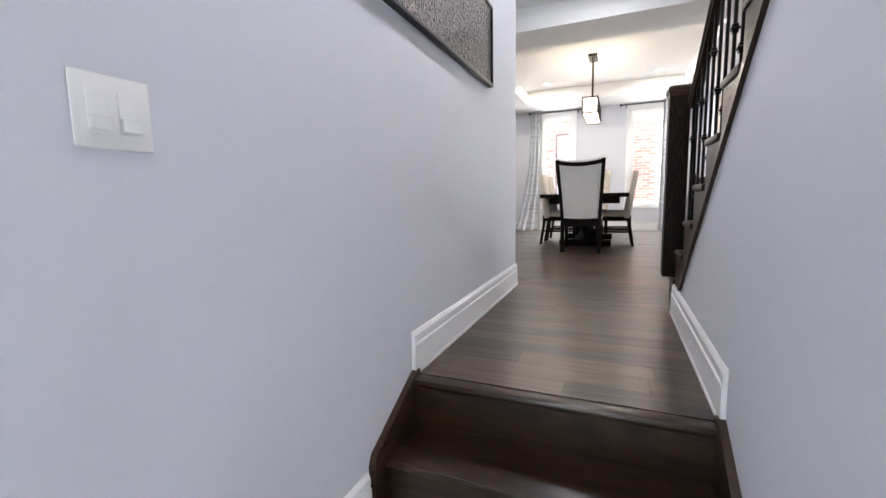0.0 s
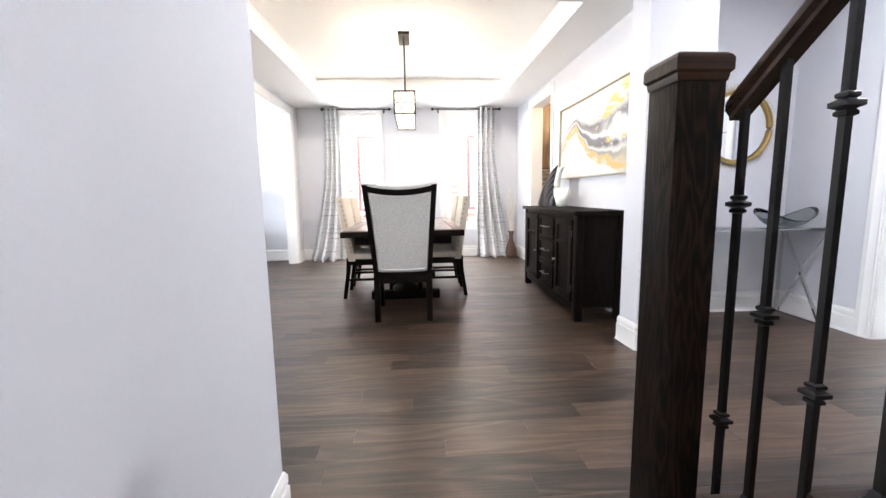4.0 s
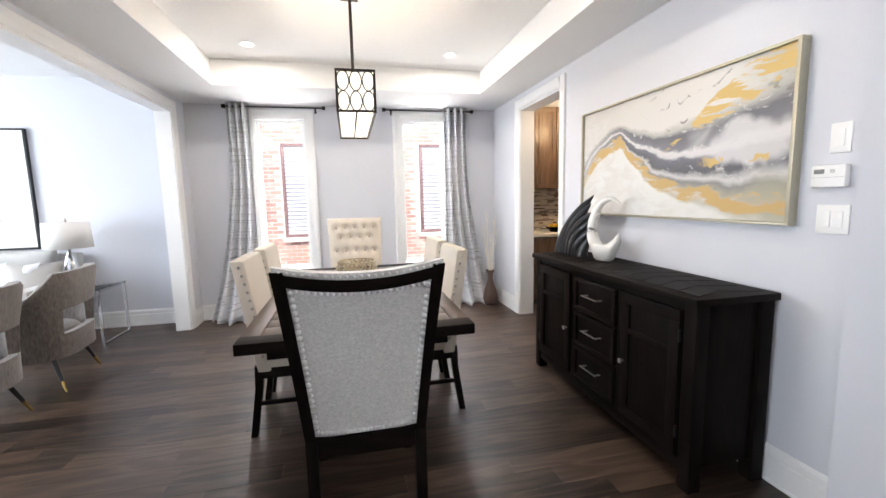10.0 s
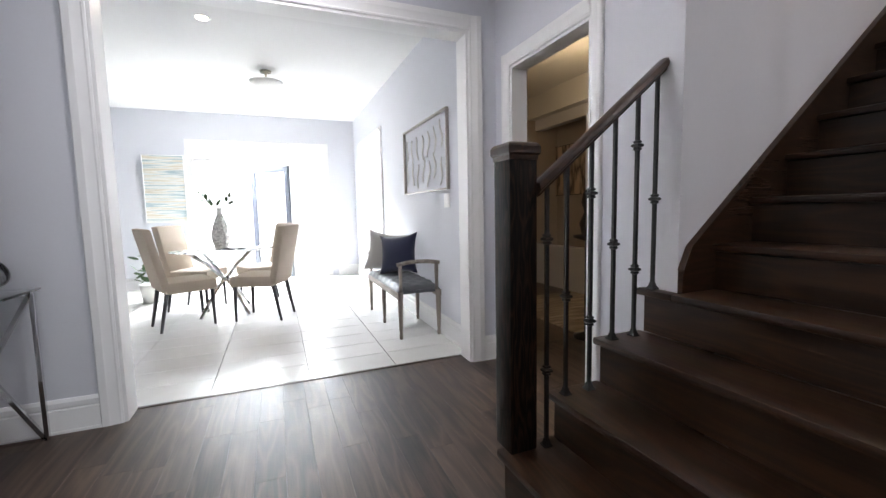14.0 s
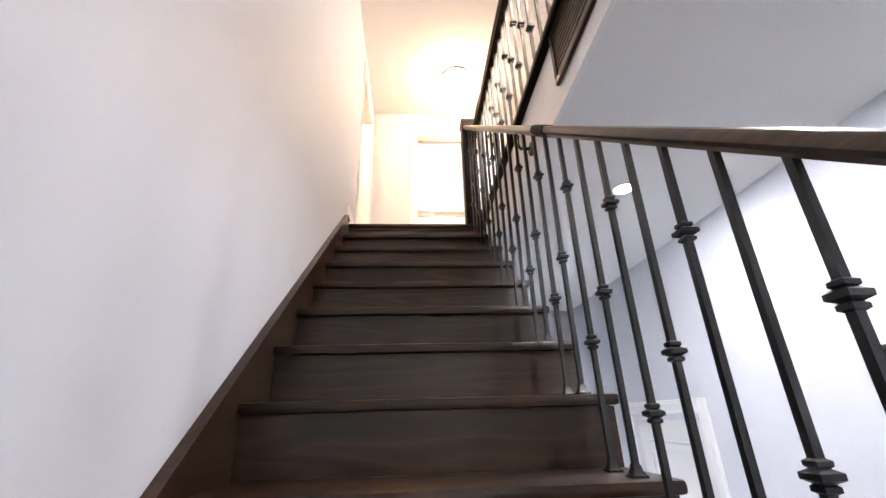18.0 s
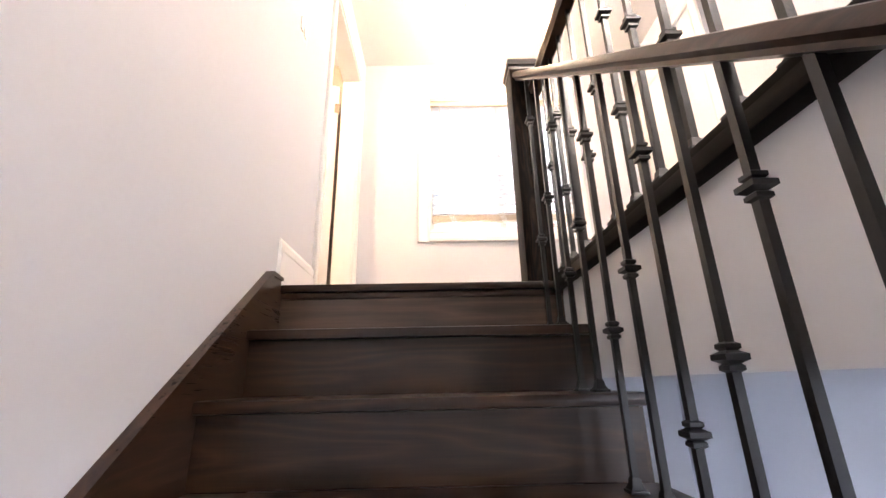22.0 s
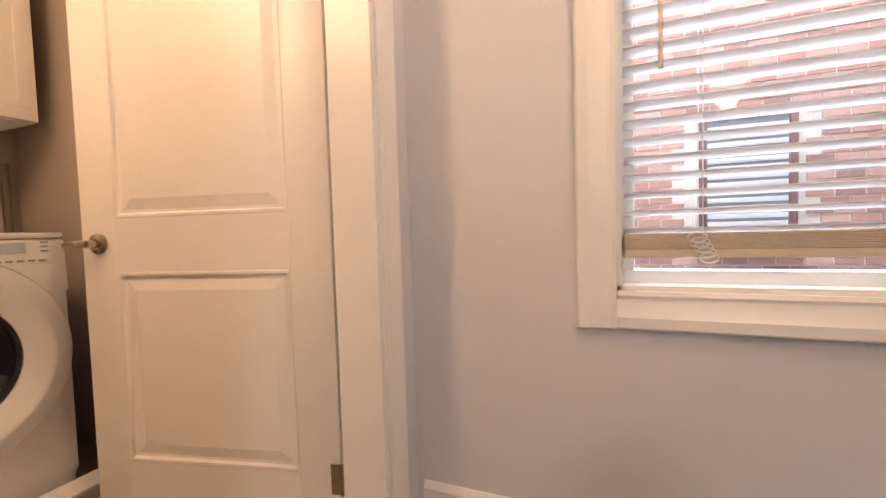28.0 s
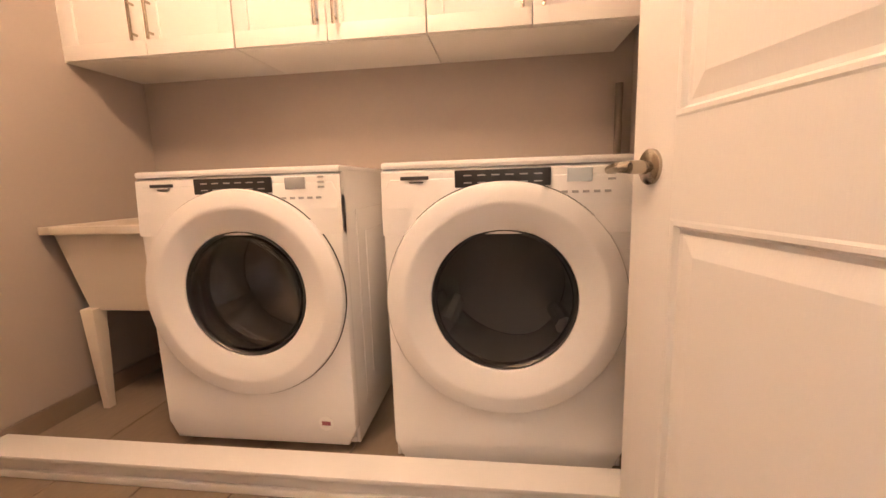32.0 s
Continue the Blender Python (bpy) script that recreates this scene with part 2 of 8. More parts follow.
def wood(name, dark, light, axis="x", rough=0.4, ring=9.0, coat=0.0, per_object=0.0, island=False, bump=0.15, spec=0.4, size=5.5, bands=0.42, lo=0.15):
    """Stained oak: cathedral grain in bands, long fibres, dark pores and a change of tone from board to board."""
    m = bpy.data.materials.new(name)
    m.use_nodes = True
    nt = m.node_tree
    K, N = nt.links.new, nt.nodes.new
    b = nt.nodes["Principled BSDF"]
    b.inputs["Coat Weight"].default_value = coat
    b.inputs["Specular IOR Level"].default_value = spec

    def calc(op, a_, c_, d_=None):
        n = N("ShaderNodeMath")
        n.operation = op
        for i, v in enumerate((a_, c_, d_)):
            if v is None:
                continue
            if isinstance(v, (int, float)):
                n.inputs[i].default_value = v
            else:
                K(v, n.inputs[i])
        return n.outputs[0]

    src = N("ShaderNodeTexCoord").outputs["Object"]
    seed = None
    if per_object > 0:
        if island:
            seed = N("ShaderNodeNewGeometry").outputs["Random Per Island"]
        else:
            seed = N("ShaderNodeObjectInfo").outputs["Random"]
        cb = N("ShaderNodeCombineXYZ")
        far = calc("MULTIPLY", seed, 37.0)
        for k in range(3):
            K(far, cb.inputs[k])
        ad = N("ShaderNodeVectorMath")
        K(src, ad.inputs[0])
        K(cb.outputs[0], ad.inputs[1])
        src = ad.outputs[0]

    def field(along, scale, detail, rough_=0.5):
        mp = N("ShaderNodeMapping")
        mp.inputs["Scale"].default_value = {"x": (along, 1, 1), "y": (1, along, 1), "z": (1, 1, along)}[axis]
        K(src, mp.inputs[0])
        n = N("ShaderNodeTexNoise")
        n.inputs["Scale"].default_value, n.inputs["Detail"].default_value, n.inputs["Roughness"].default_value = scale, detail, rough_
        K(mp.outputs[0], n.inputs[0])
        return n.outputs[0]

    band = calc("FRACT", calc("MULTIPLY", field(0.13, size, 2), ring), 0)
    band = calc("POWER", calc("ABSOLUTE", calc("MULTIPLY_ADD", band, 2.0, -1.0), 0), 1.6)
    fibre = field(0.035, 120.0, 4, 0.65)
    pore = field(0.05, 260.0, 2, 0.7)
    tone = calc("MULTIPLY_ADD", band, bands, calc("MULTIPLY_ADD", fibre, 0.62, (0.42 - bands) * 0.4))
    tone = calc("MULTIPLY_ADD", pore, 0.22, tone)
    tone = calc("SUBTRACT", tone, 0.08)
    grain_ = tone
    if seed is not None:
        tone = calc("MULTIPLY_ADD", seed, per_object, calc("SUBTRACT", tone, per_object / 2))
    ramp = N("ShaderNodeValToRGB")
    ramp.color_ramp.elements[0].position, ramp.color_ramp.elements[0].color = lo, (*dark, 1)
    ramp.color_ramp.elements[1].position, ramp.color_ramp.elements[1].color = 0.95, (*light, 1)
    K(tone, ramp.inputs[0])
    K(ramp.outputs[0], b.inputs["Base Color"])
    K(calc("MULTIPLY_ADD", field(0.5, 2.2, 3), 0.16, calc("MULTIPLY_ADD", fibre, 0.10, rough - 0.13)), b.inputs["Roughness"])
    bp = N("ShaderNodeBump")
    bp.inputs["Strength"].default_value, bp.inputs["Distance"].default_value = bump, 0.003
    K(grain_, bp.inputs["Height"])
    K(bp.outputs[0], b.inputs["Normal"])
    return m


def glass(name, tint=(1, 1, 1), rough=0.0):
    m = bpy.data.materials.new(name)
    m.use_nodes = True
    b = m.node_tree.nodes["Principled BSDF"]
    b.inputs["Base Color"].default_value = (*tint, 1)
    b.inputs["Roughness"].default_value = rough
    b.inputs["Transmission Weight"].default_value = 1.0
    b.inputs["IOR"].default_value = 1.45
    return m


def glow(name, color, power):
    return mat(name, color, 0.6, emit=color, power=power)


WALL = mat("wall_paint", (0.665, 0.675, 0.725), 0.62, grain=0.02, scale=60, vary=0.02, bump=0.08, bump_scale=220)
CEIL = mat("ceiling_paint", (0.80, 0.80, 0.80), 0.8, grain=0.02, scale=60, vary=0.015, bump=0.1, bump_scale=180)
TRIM = mat("trim_paint", (0.85, 0.85, 0.85), 0.35, grain=0.01, scale=40, vary=0.015)
DOORP = mat("door_paint", (0.80, 0.79, 0.77), 0.38, vary=0.02, bump=0.05, bump_scale=300, stretch=(1, 1, 0.1))
LAUNW = mat("laundry_wall_paint", (0.40, 0.35, 0.31), 0.6, grain=0.02, scale=60, vary=0.02, bump=0.08, bump_scale=220)
FLOORW = wood("dark_oak_floor", (0.010, 0.0058, 0.0040), (0.112, 0.071, 0.049), "x", 0.36, 8, 0.0, 0.44, bands=0.34, spec=0.5, lo=0.20)
FLOORS = wood("dark_oak_floor_far", (0.010, 0.0058, 0.0040), (0.112, 0.071, 0.049), "x", 0.36, 8, 0.0, 0.44, True, bands=0.34, spec=0.5, lo=0.20)
STAIRX = wood("stained_stair_oak", (0.0035, 0.0019, 0.0012), (0.046, 0.0200, 0.0088), "x", 0.33, 13, 0.0, spec=0.42)
STAIRY = wood("stained_rail_oak", (0.0050, 0.0027, 0.0018), (0.066, 0.032, 0.0175), "y", 0.30, 10, 0.05, size=8, bands=0.26)
STAIRZ = wood("stained_post_oak", (0.0010, 0.0007, 0.0006), (0.027, 0.0128, 0.0076), "z", 0.55, 9, 0.0, spec=0.15, size=20, bands=0.50, lo=0.34)
ESPZ = wood("espresso_wood_upright", (0.0022, 0.0014, 0.0012), (0.0105, 0.0064, 0.0050), "z", 0.58, 10, 0.0, spec=0.10)
ESPY = wood("espresso_wood_long", (0.0022, 0.0014, 0.0012), (0.0105, 0.0064, 0.0050), "y", 0.58, 10, 0.0, spec=0.10)
ESPX = wood("espresso_wood_cross", (0.0022, 0.0014, 0.0012), (0.0105, 0.0064, 0.0050), "x", 0.58, 10, 0.0, spec=0.10)
TABLEW = wood("table_top_wood", (0.022, 0.012, 0.008), (0.10, 0.058, 0.038), "y", 0.3, 8, 0.2)
IRON = mat("black_iron", (0.007, 0.007, 0.0075), 0.30, 0.0, spec=0.5, grain=0.1, scale=200, bump=0.1, bump_scale=200)
STEEL = mat("brushed_nickel", (0.47, 0.42, 0.35), 0.24, 1.0, grain=0.05, scale=150)
CHROME = mat("chrome", (0.72, 0.72, 0.73), 0.09, 1.0)
LINEN = mat("grey_linen", (0.66, 0.64, 0.61), 0.9, grain=0.36, scale=120, stretch=(0.7, 1, 0.9), vary=0.04, bump=0.5, bump_scale=240, sheen=0.2)
CREAM = mat("cream_linen", (0.62, 0.56, 0.48), 0.9, grain=0.1, scale=170, vary=0.03, bump=0.4, bump_scale=260, sheen=0.2)
PLASTIC = mat("white_plastic", (0.88, 0.88, 0.87), 0.35, vary=0.01)
BLACK = mat("black_plastic", (0.015, 0.015, 0.017), 0.3)
PANE = glass("window_glass")
TILEF = mat("breakfast_tile", (0.62, 0.61, 0.59), 0.22, grain=0.05, scale=9, vary=0.04, per_object=0.06)
GROUT = mat("grout", (0.54, 0.53, 0.52), 0.8, grain=0.1, scale=80)
TILEL = mat("laundry_tile", (0.24, 0.19, 0.145), 0.35, grain=0.14, scale=14, vary=0.06, per_object=0.08, stretch=(1, 4, 1))
GROUTL = mat("laundry_grout", (0.50, 0.47, 0.42), 0.8, grain=0.1, scale=80)

# ---- the shell: floors, walls, ceilings ----
R, RUN, Y1 = 0.194, 0.237, 3.065      # stair riser, run, first nosing
YL = Y1 - 15 * RUN                    # edge of the landing
XS0, XS1 = 1.03, 2.19                 # stair between hall side and wall
YW = -2.0                             # wall with the stair window
UC = L + 2.36                         # upper ceiling


def wall_face(y):
    """The stair's wall leans a little off the axis of the house."""
    return XS1 - 0.0139 * (y + 0.9)


def wall_x(name, x0, x1, y0, y1, z0, z1, holes=(), m=None, label="pale blue-grey painted wall"):
    """A wall along y with openings (y0, y1, z0, z1)."""
    bm = bmesh.new()
    cuts = sorted(holes)
    y = y0
    for a, b, c, d in cuts:
        if a > y:
            bx(bm, x0, x1, y, a, z0, z1)
        if c > z0:
            bx(bm, x0, x1, a, b, z0, c)
        if d < z1:
            bx(bm, x0, x1, a, b, d, z1)
        y = b
    if y < y1:
        bx(bm, x0, x1, y, y1, z0, z1)
    return setting(name, bm, m or WALL, label, "wall")


def wall_y(name, y0, y1, x0, x1, z0, z1, holes=(), m=None, label="pale blue-grey painted wall"):
    """A wall along x with openings (x0, x1, z0, z1)."""
    bm = bmesh.new()
    x = x0
    for a, b, c, d in sorted(holes):
        if a > x:
            bx(bm, x, a, y0, y1, z0, z1)
        if c > z0:
            bx(bm, a, b, y0, y1, z0, c)
        if d < z1:
            bx(bm, a, b, y0, y1, d, z1)
        x = b
    if x < x1:
        bx(bm, x, x1, y0, y1, z0, z1)
    return setting(name, bm, m or WALL, label, "wall")


BASE_PROFILE = [(0, 0), (0.020, 0), (0.020, 0.012), (0.016, 0.018), (0.016, 0.125), (0.010, 0.133), (0.013, 0.140), (0.013, 0.165), (0.008, 0.176), (0.004, 0.184), (0, 0.184)]


def baseboard(p, q, z=0.0, ends=(0, 0)):
    """Stepped white skirting along a wall's foot; the room lies to the left of p to q."""
    p, q = Vector((p[0], p[1], 0)), Vector((q[0], q[1], 0))
    d = (q - p).normalized()
    n = Vector((-d.y, d.x, 0))
    bm = bmesh.new()
    rows = []
    for s, end in ((p, -ends[0]), (q, ends[1])):
        rows.append([bm.verts.new(s + n * u + d * end * u + Vector((0, 0, z + v))) for u, v in BASE_PROFILE])
    k = len(BASE_PROFILE)
    fs = [bm.faces.new(rows[0]), bm.faces.new(list(reversed(rows[1])))]
    for i in range(k):
        fs.append(bm.faces.new((rows[0][i], rows[1][i], rows[1][(i + 1) % k], rows[0][(i + 1) % k])))
    bmesh.ops.recalc_face_normals(bm, faces=fs)
    return setting("baseboard", bm, TRIM, "tall stepped white painted baseboard along the wall", "baseboard", smooth=20)


def casing_bar(bm, p, q, out, face, w=0.09, t=0.022):
    """One length of moulded door casing from p to q; out points away from the opening, face into the room."""
    p, q, out, face = Vector(p), Vector(q), Vector(out), Vector(face)
    prof = [(0, 0), (0, 0.010), (0.010, 0.014), (0.018, 0.012), (0.050, 0.016), (0.062, t), (w - 0.006, t), (w, t - 0.006), (w, 0)]
    d = (q - p).normalized()
    a = [bm.verts.new(p + out * u + face * v) for u, v in prof]
    b = [bm.verts.new(q + out * u + face * v) for u, v in prof]
    k = len(prof)
    fs = [bm.faces.new(a), bm.faces.new(list(reversed(b)))]
    for i in range(k):
        fs.append(bm.faces.new((a[i], b[i], b[(i + 1) % k], a[(i + 1) % k])))
    bmesh.ops.recalc_face_normals(bm, faces=fs)


def casing(name, plane, at, face, a, b, z0, z1, w=0.09, sill=False, label="white moulded casing round the opening"):
    """Casing round an opening in the wall x=at or y=at; face is +1 or -1."""
    bm = bmesh.new()
    f = Vector((face, 0, 0)) if plane == "x" else Vector((0, face, 0))
    def P(u, z):
        return (at, u, z) if plane == "x" else (u, at, z)
    U = Vector((0, 1, 0)) if plane == "x" else Vector((1, 0, 0))
    lo = z0 - w if sill else z0
    casing_bar(bm, P(a, lo), P(a, z1 + w), -U, f, w)
    casing_bar(bm, P(b, lo), P(b, z1 + w), U, f, w)
    casing_bar(bm, P(a, z1), P(b, z1), (0, 0, 1), f, w)
    if sill:
        casing_bar(bm, P(a, z0), P(b, z0), (0, 0, -1), f, w)
    return setting(name, bm, TRIM, label, "trim", smooth=20)


def jamb(name, plane, lo, hi, a, b, z0, z1, t=0.018, m=None, sill=False):
    """The lining of an opening."""
    bm = bmesh.new()
    def B(u0, u1, za, zb):
        if plane == "x":
            bx(bm, lo, hi, u0, u1, za, zb)
        else:
            bx(bm, u0, u1, lo, hi, za, zb)
    B(a, a + t, z0, z1)
    B(b - t, b, z0, z1)
    B(a + t, b - t, z1 - t, z1)
    if sill:
        B(a + t, b - t, z0, z0 + t)
    return setting(name, bm, m or TRIM, "white painted lining of the opening", "trim")


# floors (rough underlay; boards and tiles lie on it)
setting("floor_main", one(bx, -6.2, 3.81, 1.36, 9.165, -0.25, -0.016), FLOORW, "dark oak floor under the boards", "floor")
# hall
wall_x("wall_hall_left", -0.20, -0.08, YW, 3.28, -0.6, H, [(-1.05, -0.2, -0.388, 1.68)])
wall_x("wall_stair", XS1, XS1 + 0.13, YW, -0.9, -0.6, UC, [(-1.83, -1.0, L, L + 2.05)])
setting("wall_stair_run", one(prism, [(XS1, -0.9), (wall_face(2.29), 2.29), (XS1 + 0.13, 2.29), (XS1 + 0.13, -0.9)], -0.6, UC, "z"), WALL, "pale blue-grey painted wall beside the stair", "wall")
wall_y("wall_den", 2.17, 2.29, XS1 + 0.13, 3.65, 0, H, [(2.67, 3.45, 0, 2.10)])
wall_x("wall_breakfast", 3.65, 3.81, 2.21, 5.44, 0, H, [(2.51, 4.66, 0, 2.38)])
wall_y("wall_mirror", 5.44, 5.56, 2.33, 3.81, 0, H)
wall_x("wall_dining_right", 2.16, 2.33, 4.85, 9.165, 0, H, [(7.37, 8.30, 0, 2.37)])
setting("wall_pier_right", one(prism, [(1.88, 4.635), (2.37, 4.695), (2.40, 4.85), (1.87, 4.85)], 0, H, "z"), WALL, "pale blue-grey pier between dining room and foyer", "wall")
setting("wall_pier_return", one(bx, 2.33, 2.40, 4.85, 5.44, 0, H), WALL, "pale blue-grey return of the pier", "wall")
setting("wall_pier_left", one(bx, -1.75, -1.215, 4.70, 4.885, 0, H), WALL, "pale blue-grey pier beside the living room arch", "wall")
wall_x("wall_dining_left", -1.70, -1.55, 4.885, 9.165, 0, H, [(6.04, 8.80, 0, 2.38)])
wall_y("wall_dining_far", 9.165, 9.36, -6.2, 2.33, 0, H, [(-0.82, -0.24, 0.55, 2.38), (0.91, 1.49, 0.55, 2.38)])
# both openings are unseen, made to go with the added area lamps
wall_x("wall_living_left", -6.32, -6.2, -2.1, 9.36, -0.6, H, [(1.6, 3.4, 0.5, 2.4), (5.5, 8.5, 0.5, 2.4)])
# unseen opening, cut only to let the added hall lamp shine in
wall_y("wall_entry", -2.1, YW, -6.2, 1.03, -0.6, H, [(0.05, 0.95, -0.388, 1.75)])
wall_y("wall_living_front", 4.70, 4.885, -6.2, -1.75, 0, H)
# wall below the stair
bm = bmesh.new()
prism(bm, [(2.74, 0), (2.74 - (H + 0.0) / (R / RUN), H), (YW, H), (YW, -0.6), (2.0, -0.6), (2.0, 0)], XS0, XS0 + 0.10, "x")
setting("wall_below_stair", bm, WALL, "pale blue-grey wall below the stair", "wall")
# ceilings
bm = bmesh.new()
bx(bm, -6.2, XS0 + 0.08, YW, 4.66, H, L - 0.02)
bx(bm, XS0 + 0.08, 3.81, 2.29, 5.44, H, L - 0.02)
bx(bm, -6.2, 2.40, 4.66, 5.28, 2.53, L - 0.02)
bx(bm, -1.55, -1.0, 5.28, 9.165, 2.53, L - 0.02)
bx(bm, 1.70, 2.16, 5.28, 9.165, 2.53, L - 0.02)
bx(bm, -1.0, 1.70, 8.32, 9.165, 2.53, L - 0.02)
bx(bm, -1.0, 1.70, 5.28, 8.32, H, L - 0.02)
bx(bm, -6.2, -1.55, 5.28, 9.165, H, L - 0.02)
setting("ceiling", bm, CEIL, "white ceiling with a raised tray over the dining table", "ceiling")
# upper floor
setting("floor_upper", one(bx, -0.19, XS1 + 0.13, YW, YL - 0.02, L - 0.3, L - 0.016), FLOORW, "dark oak landing floor", "floor")
setting("floor_upper_hall", one(bx, -0.19, 1.11, YL - 0.02, 4.7, L - 0.02, L - 0.0), FLOORW, "dark oak floor of the upper hall", "floor")
setting("stairwell_fascia", one(bx, 1.095, 1.113, YL - 0.02, 4.7, H - 0.02, L - 0.01), TRIM, "white painted edge of the upper floor", "trim")
wall_y("wall_stair_window", YW - 0.16, YW, -0.31, 4.48, 0, UC, [(0.46, 1.63, L + 0.77, L + 2.0)])
wall_x("wall_upper_left", -0.31, -0.19, YW, 4.7, L, UC)
wall_y("wall_upper_end", 4.7, 4.82, -0.31, 2.4, L - 0.35, UC)
wall_x("wall_well_right", XS1, XS1 + 0.13, 2.29, 4.7, H, UC)
setting("ceiling_upper", one(bx, -0.31, 4.6, YW, 4.82, UC, UC + 0.1), CEIL, "white upper ceiling", "ceiling")
# laundry
setting("floor_laundry", one(bx, XS1 + 0.13, 4.3, YW, 0.42, L - 0.3, L - 0.012), GROUTL, "grey grout under the laundry tiles", "floor")
wall_x("wall_laundry_back", 4.24, 4.36, YW, 0.42, L, UC, m=LAUNW, label="taupe painted laundry wall")
wall_y("wall_laundry_left", 0.30, 0.42, XS1 + 0.13, 4.24, L, UC, m=LAUNW, label="taupe painted laundry wall")
# breakfast room
setting("floor_breakfast", one(bx, 3.81, 8.9, 0.0, 8.0, -0.25, -0.012), GROUT, "pale grout under the tiles", "floor")
wall_y("wall_bench", 2.30, 2.44, 3.81, 8.6, 0, H, [(6.6, 8.0, 0, 2.2)])
wall_x("wall_patio", 8.6, 8.76, 0.0, 8.0, 0, H, [(2.9, 5.6, 0, 2.35)])
wall_y("wall_breakfast_left", 7.9, 8.02, 3.0, 8.76, 0, H)
setting("ceiling_breakfast", one(bx, 3.65, 8.76, 0.0, 8.02, H, H + 0.15), CEIL, "white ceiling of the breakfast room", "ceiling")
# lower entry and the two steps up
LO = -0.388
setting("floor_lower", one(bx, -6.2, 1.03, YW, 1.36, LO - 0.2, LO), TILEF, "pale tile floor of the lower entry", "floor")
setting("wall_entry_step", one(bx, -6.2, -0.20, 1.20, 1.36, LO, -0.016), WALL, "plain face of the raised floor", "wall")
# close the rooms that are only glimpsed
wall_y("wall_den_back", -0.4, -0.28, XS1 + 0.13, 6.4, 0, H, m=LAUNW, label="taupe painted wall of the den")
wall_x("wall_den_right", 6.3, 6.42, -0.28, 2.3, 0, H, m=LAUNW, label="taupe painted wall of the den")
setting("ceiling_den", one(bx, XS1 + 0.13, 6.42, -0.4, 2.29, H - 0.006, H - 0.001), CEIL, "white ceiling of the den", "ceiling")
setting("floor_den", one(bx, XS1 + 0.13, 6.42, -0.4, 2.29, -0.2, -0.004), FLOORS, "dark oak floor of the den", "floor")
wall_x("wall_pantry_back", 4.3, 4.42, 5.56, 9.36, 0, H)
wall_y("wall_pantry_far", 9.2, 9.32, 2.33, 4.42, 0, H)
setting("floor_pantry", one(bx, 2.33, 4.42, 5.56, 9.36, -0.2, -0.004), TILEF, "pale tile floor of the pantry", "floor")
setting("ceiling_pantry", one(bx, 2.33, 4.42, 5.44, 9.36, H - 0.006, H - 0.001), CEIL, "white ceiling of the pantry", "ceiling")
wall_y("wall_family_far", 0.0, 0.12, 3.9, 8.76, 0, H, [(5.2, 7.8, 0.6, 2.3)])

# baseboards
baseboard((-0.08, 3.28), (-0.08, 1.38), 0, (1, 0))
baseboard((-0.20, 3.28), (-0.08, 3.28), 0, (0, 1))
baseboard((-0.08, 1.02), (-0.08, -0.1), LO)
baseboard((-0.08, -1.15), (-0.08, YW), LO)
baseboard((XS0, 1.38), (XS0, 2.745), 0)
baseboard((XS0, YW), (XS0, 1.02), LO)
baseboard((-0.08, YW), (XS0, YW), LO)
for a, b, e in (((2.37, 4.695), (1.88, 4.635), (1, 1)), ((1.88, 4.635), (1.87, 4.85), (1, 1)), ((1.87, 4.85), (2.16, 4.85), (1, -1)), ((2.40, 5.44), (2.38, 4.695), (0, 1)),
                ((2.16, 4.85), (2.16, 7.27), (-1, 0)), ((2.16, 8.40), (2.16, 9.165), (0, -1)), ((2.16, 9.165), (-1.55, 9.165), (-1, -1)),
                ((-1.55, 9.165), (-1.55, 8.90), (-1, 0)), ((-1.55, 5.94), (-1.55, 4.885), (0, -1)), ((-1.55, 4.885), (-1.215, 4.885), (-1, 1)),
                ((-1.215, 4.885), (-1.215, 4.70), (1, 1)), ((-1.215, 4.70), (-6.2, 4.70), (1, 0)), ((-1.70, 9.165), (-6.2, 9.165), (0, 0)),
                ((3.65, 5.44), (2.40, 5.44), (-1, -1)), ((3.65, 4.76), (3.65, 5.44), (0, -1)), ((3.65, 2.29), (3.65, 2.41), (-1, 0)),
                ((3.55, 2.29), (3.65, 2.29), (0, -1)), ((2.29, 2.29), (2.57, 2.29), (0, 0)),
                ((8.1, 2.44), (8.6, 2.44), (0, -1)), ((3.81, 2.44), (6.5, 2.44), (0, 0)), ((8.6, 2.44), (8.6, 2.80), (-1, 0)), ((8.6, 5.7), (8.6, 7.9), (0, 0))):
    baseboard(a, b, 0, e)
baseboard((XS1 - 0.002, -0.915), (XS1 - 0.005, YL + 0.002), L)
baseboard((-0.19, YW), (XS1 - 0.024, YW), L, (-1, 0))
# casings and linings
casing("trim_living_arch", "x", -1.55, 1, 6.04, 8.80, 0, 2.38, 0.10)
jamb("trim_living_arch_lining", "x", -1.70, -1.55, 6.04, 8.80, 0, 2.38)
casing("trim_living_arch_back", "x", -1.70, -1, 6.04, 8.80, 0, 2.38, 0.10)
casing("trim_pantry", "x", 2.16, -1, 7.37, 8.30, 0, 2.37, 0.10)
jamb("trim_pantry_lining", "x", 2.16, 2.33, 7.37, 8.30, 0, 2.37)
casing("trim_breakfast", "x", 3.65, -1, 2.51, 4.66, 0, 2.38, 0.10)
jamb("trim_breakfast_lining", "x", 3.65, 3.81, 2.51, 4.66, 0, 2.38)
casing("trim_den", "y", 2.29, 1, 2.67, 3.45, 0, 2.10)
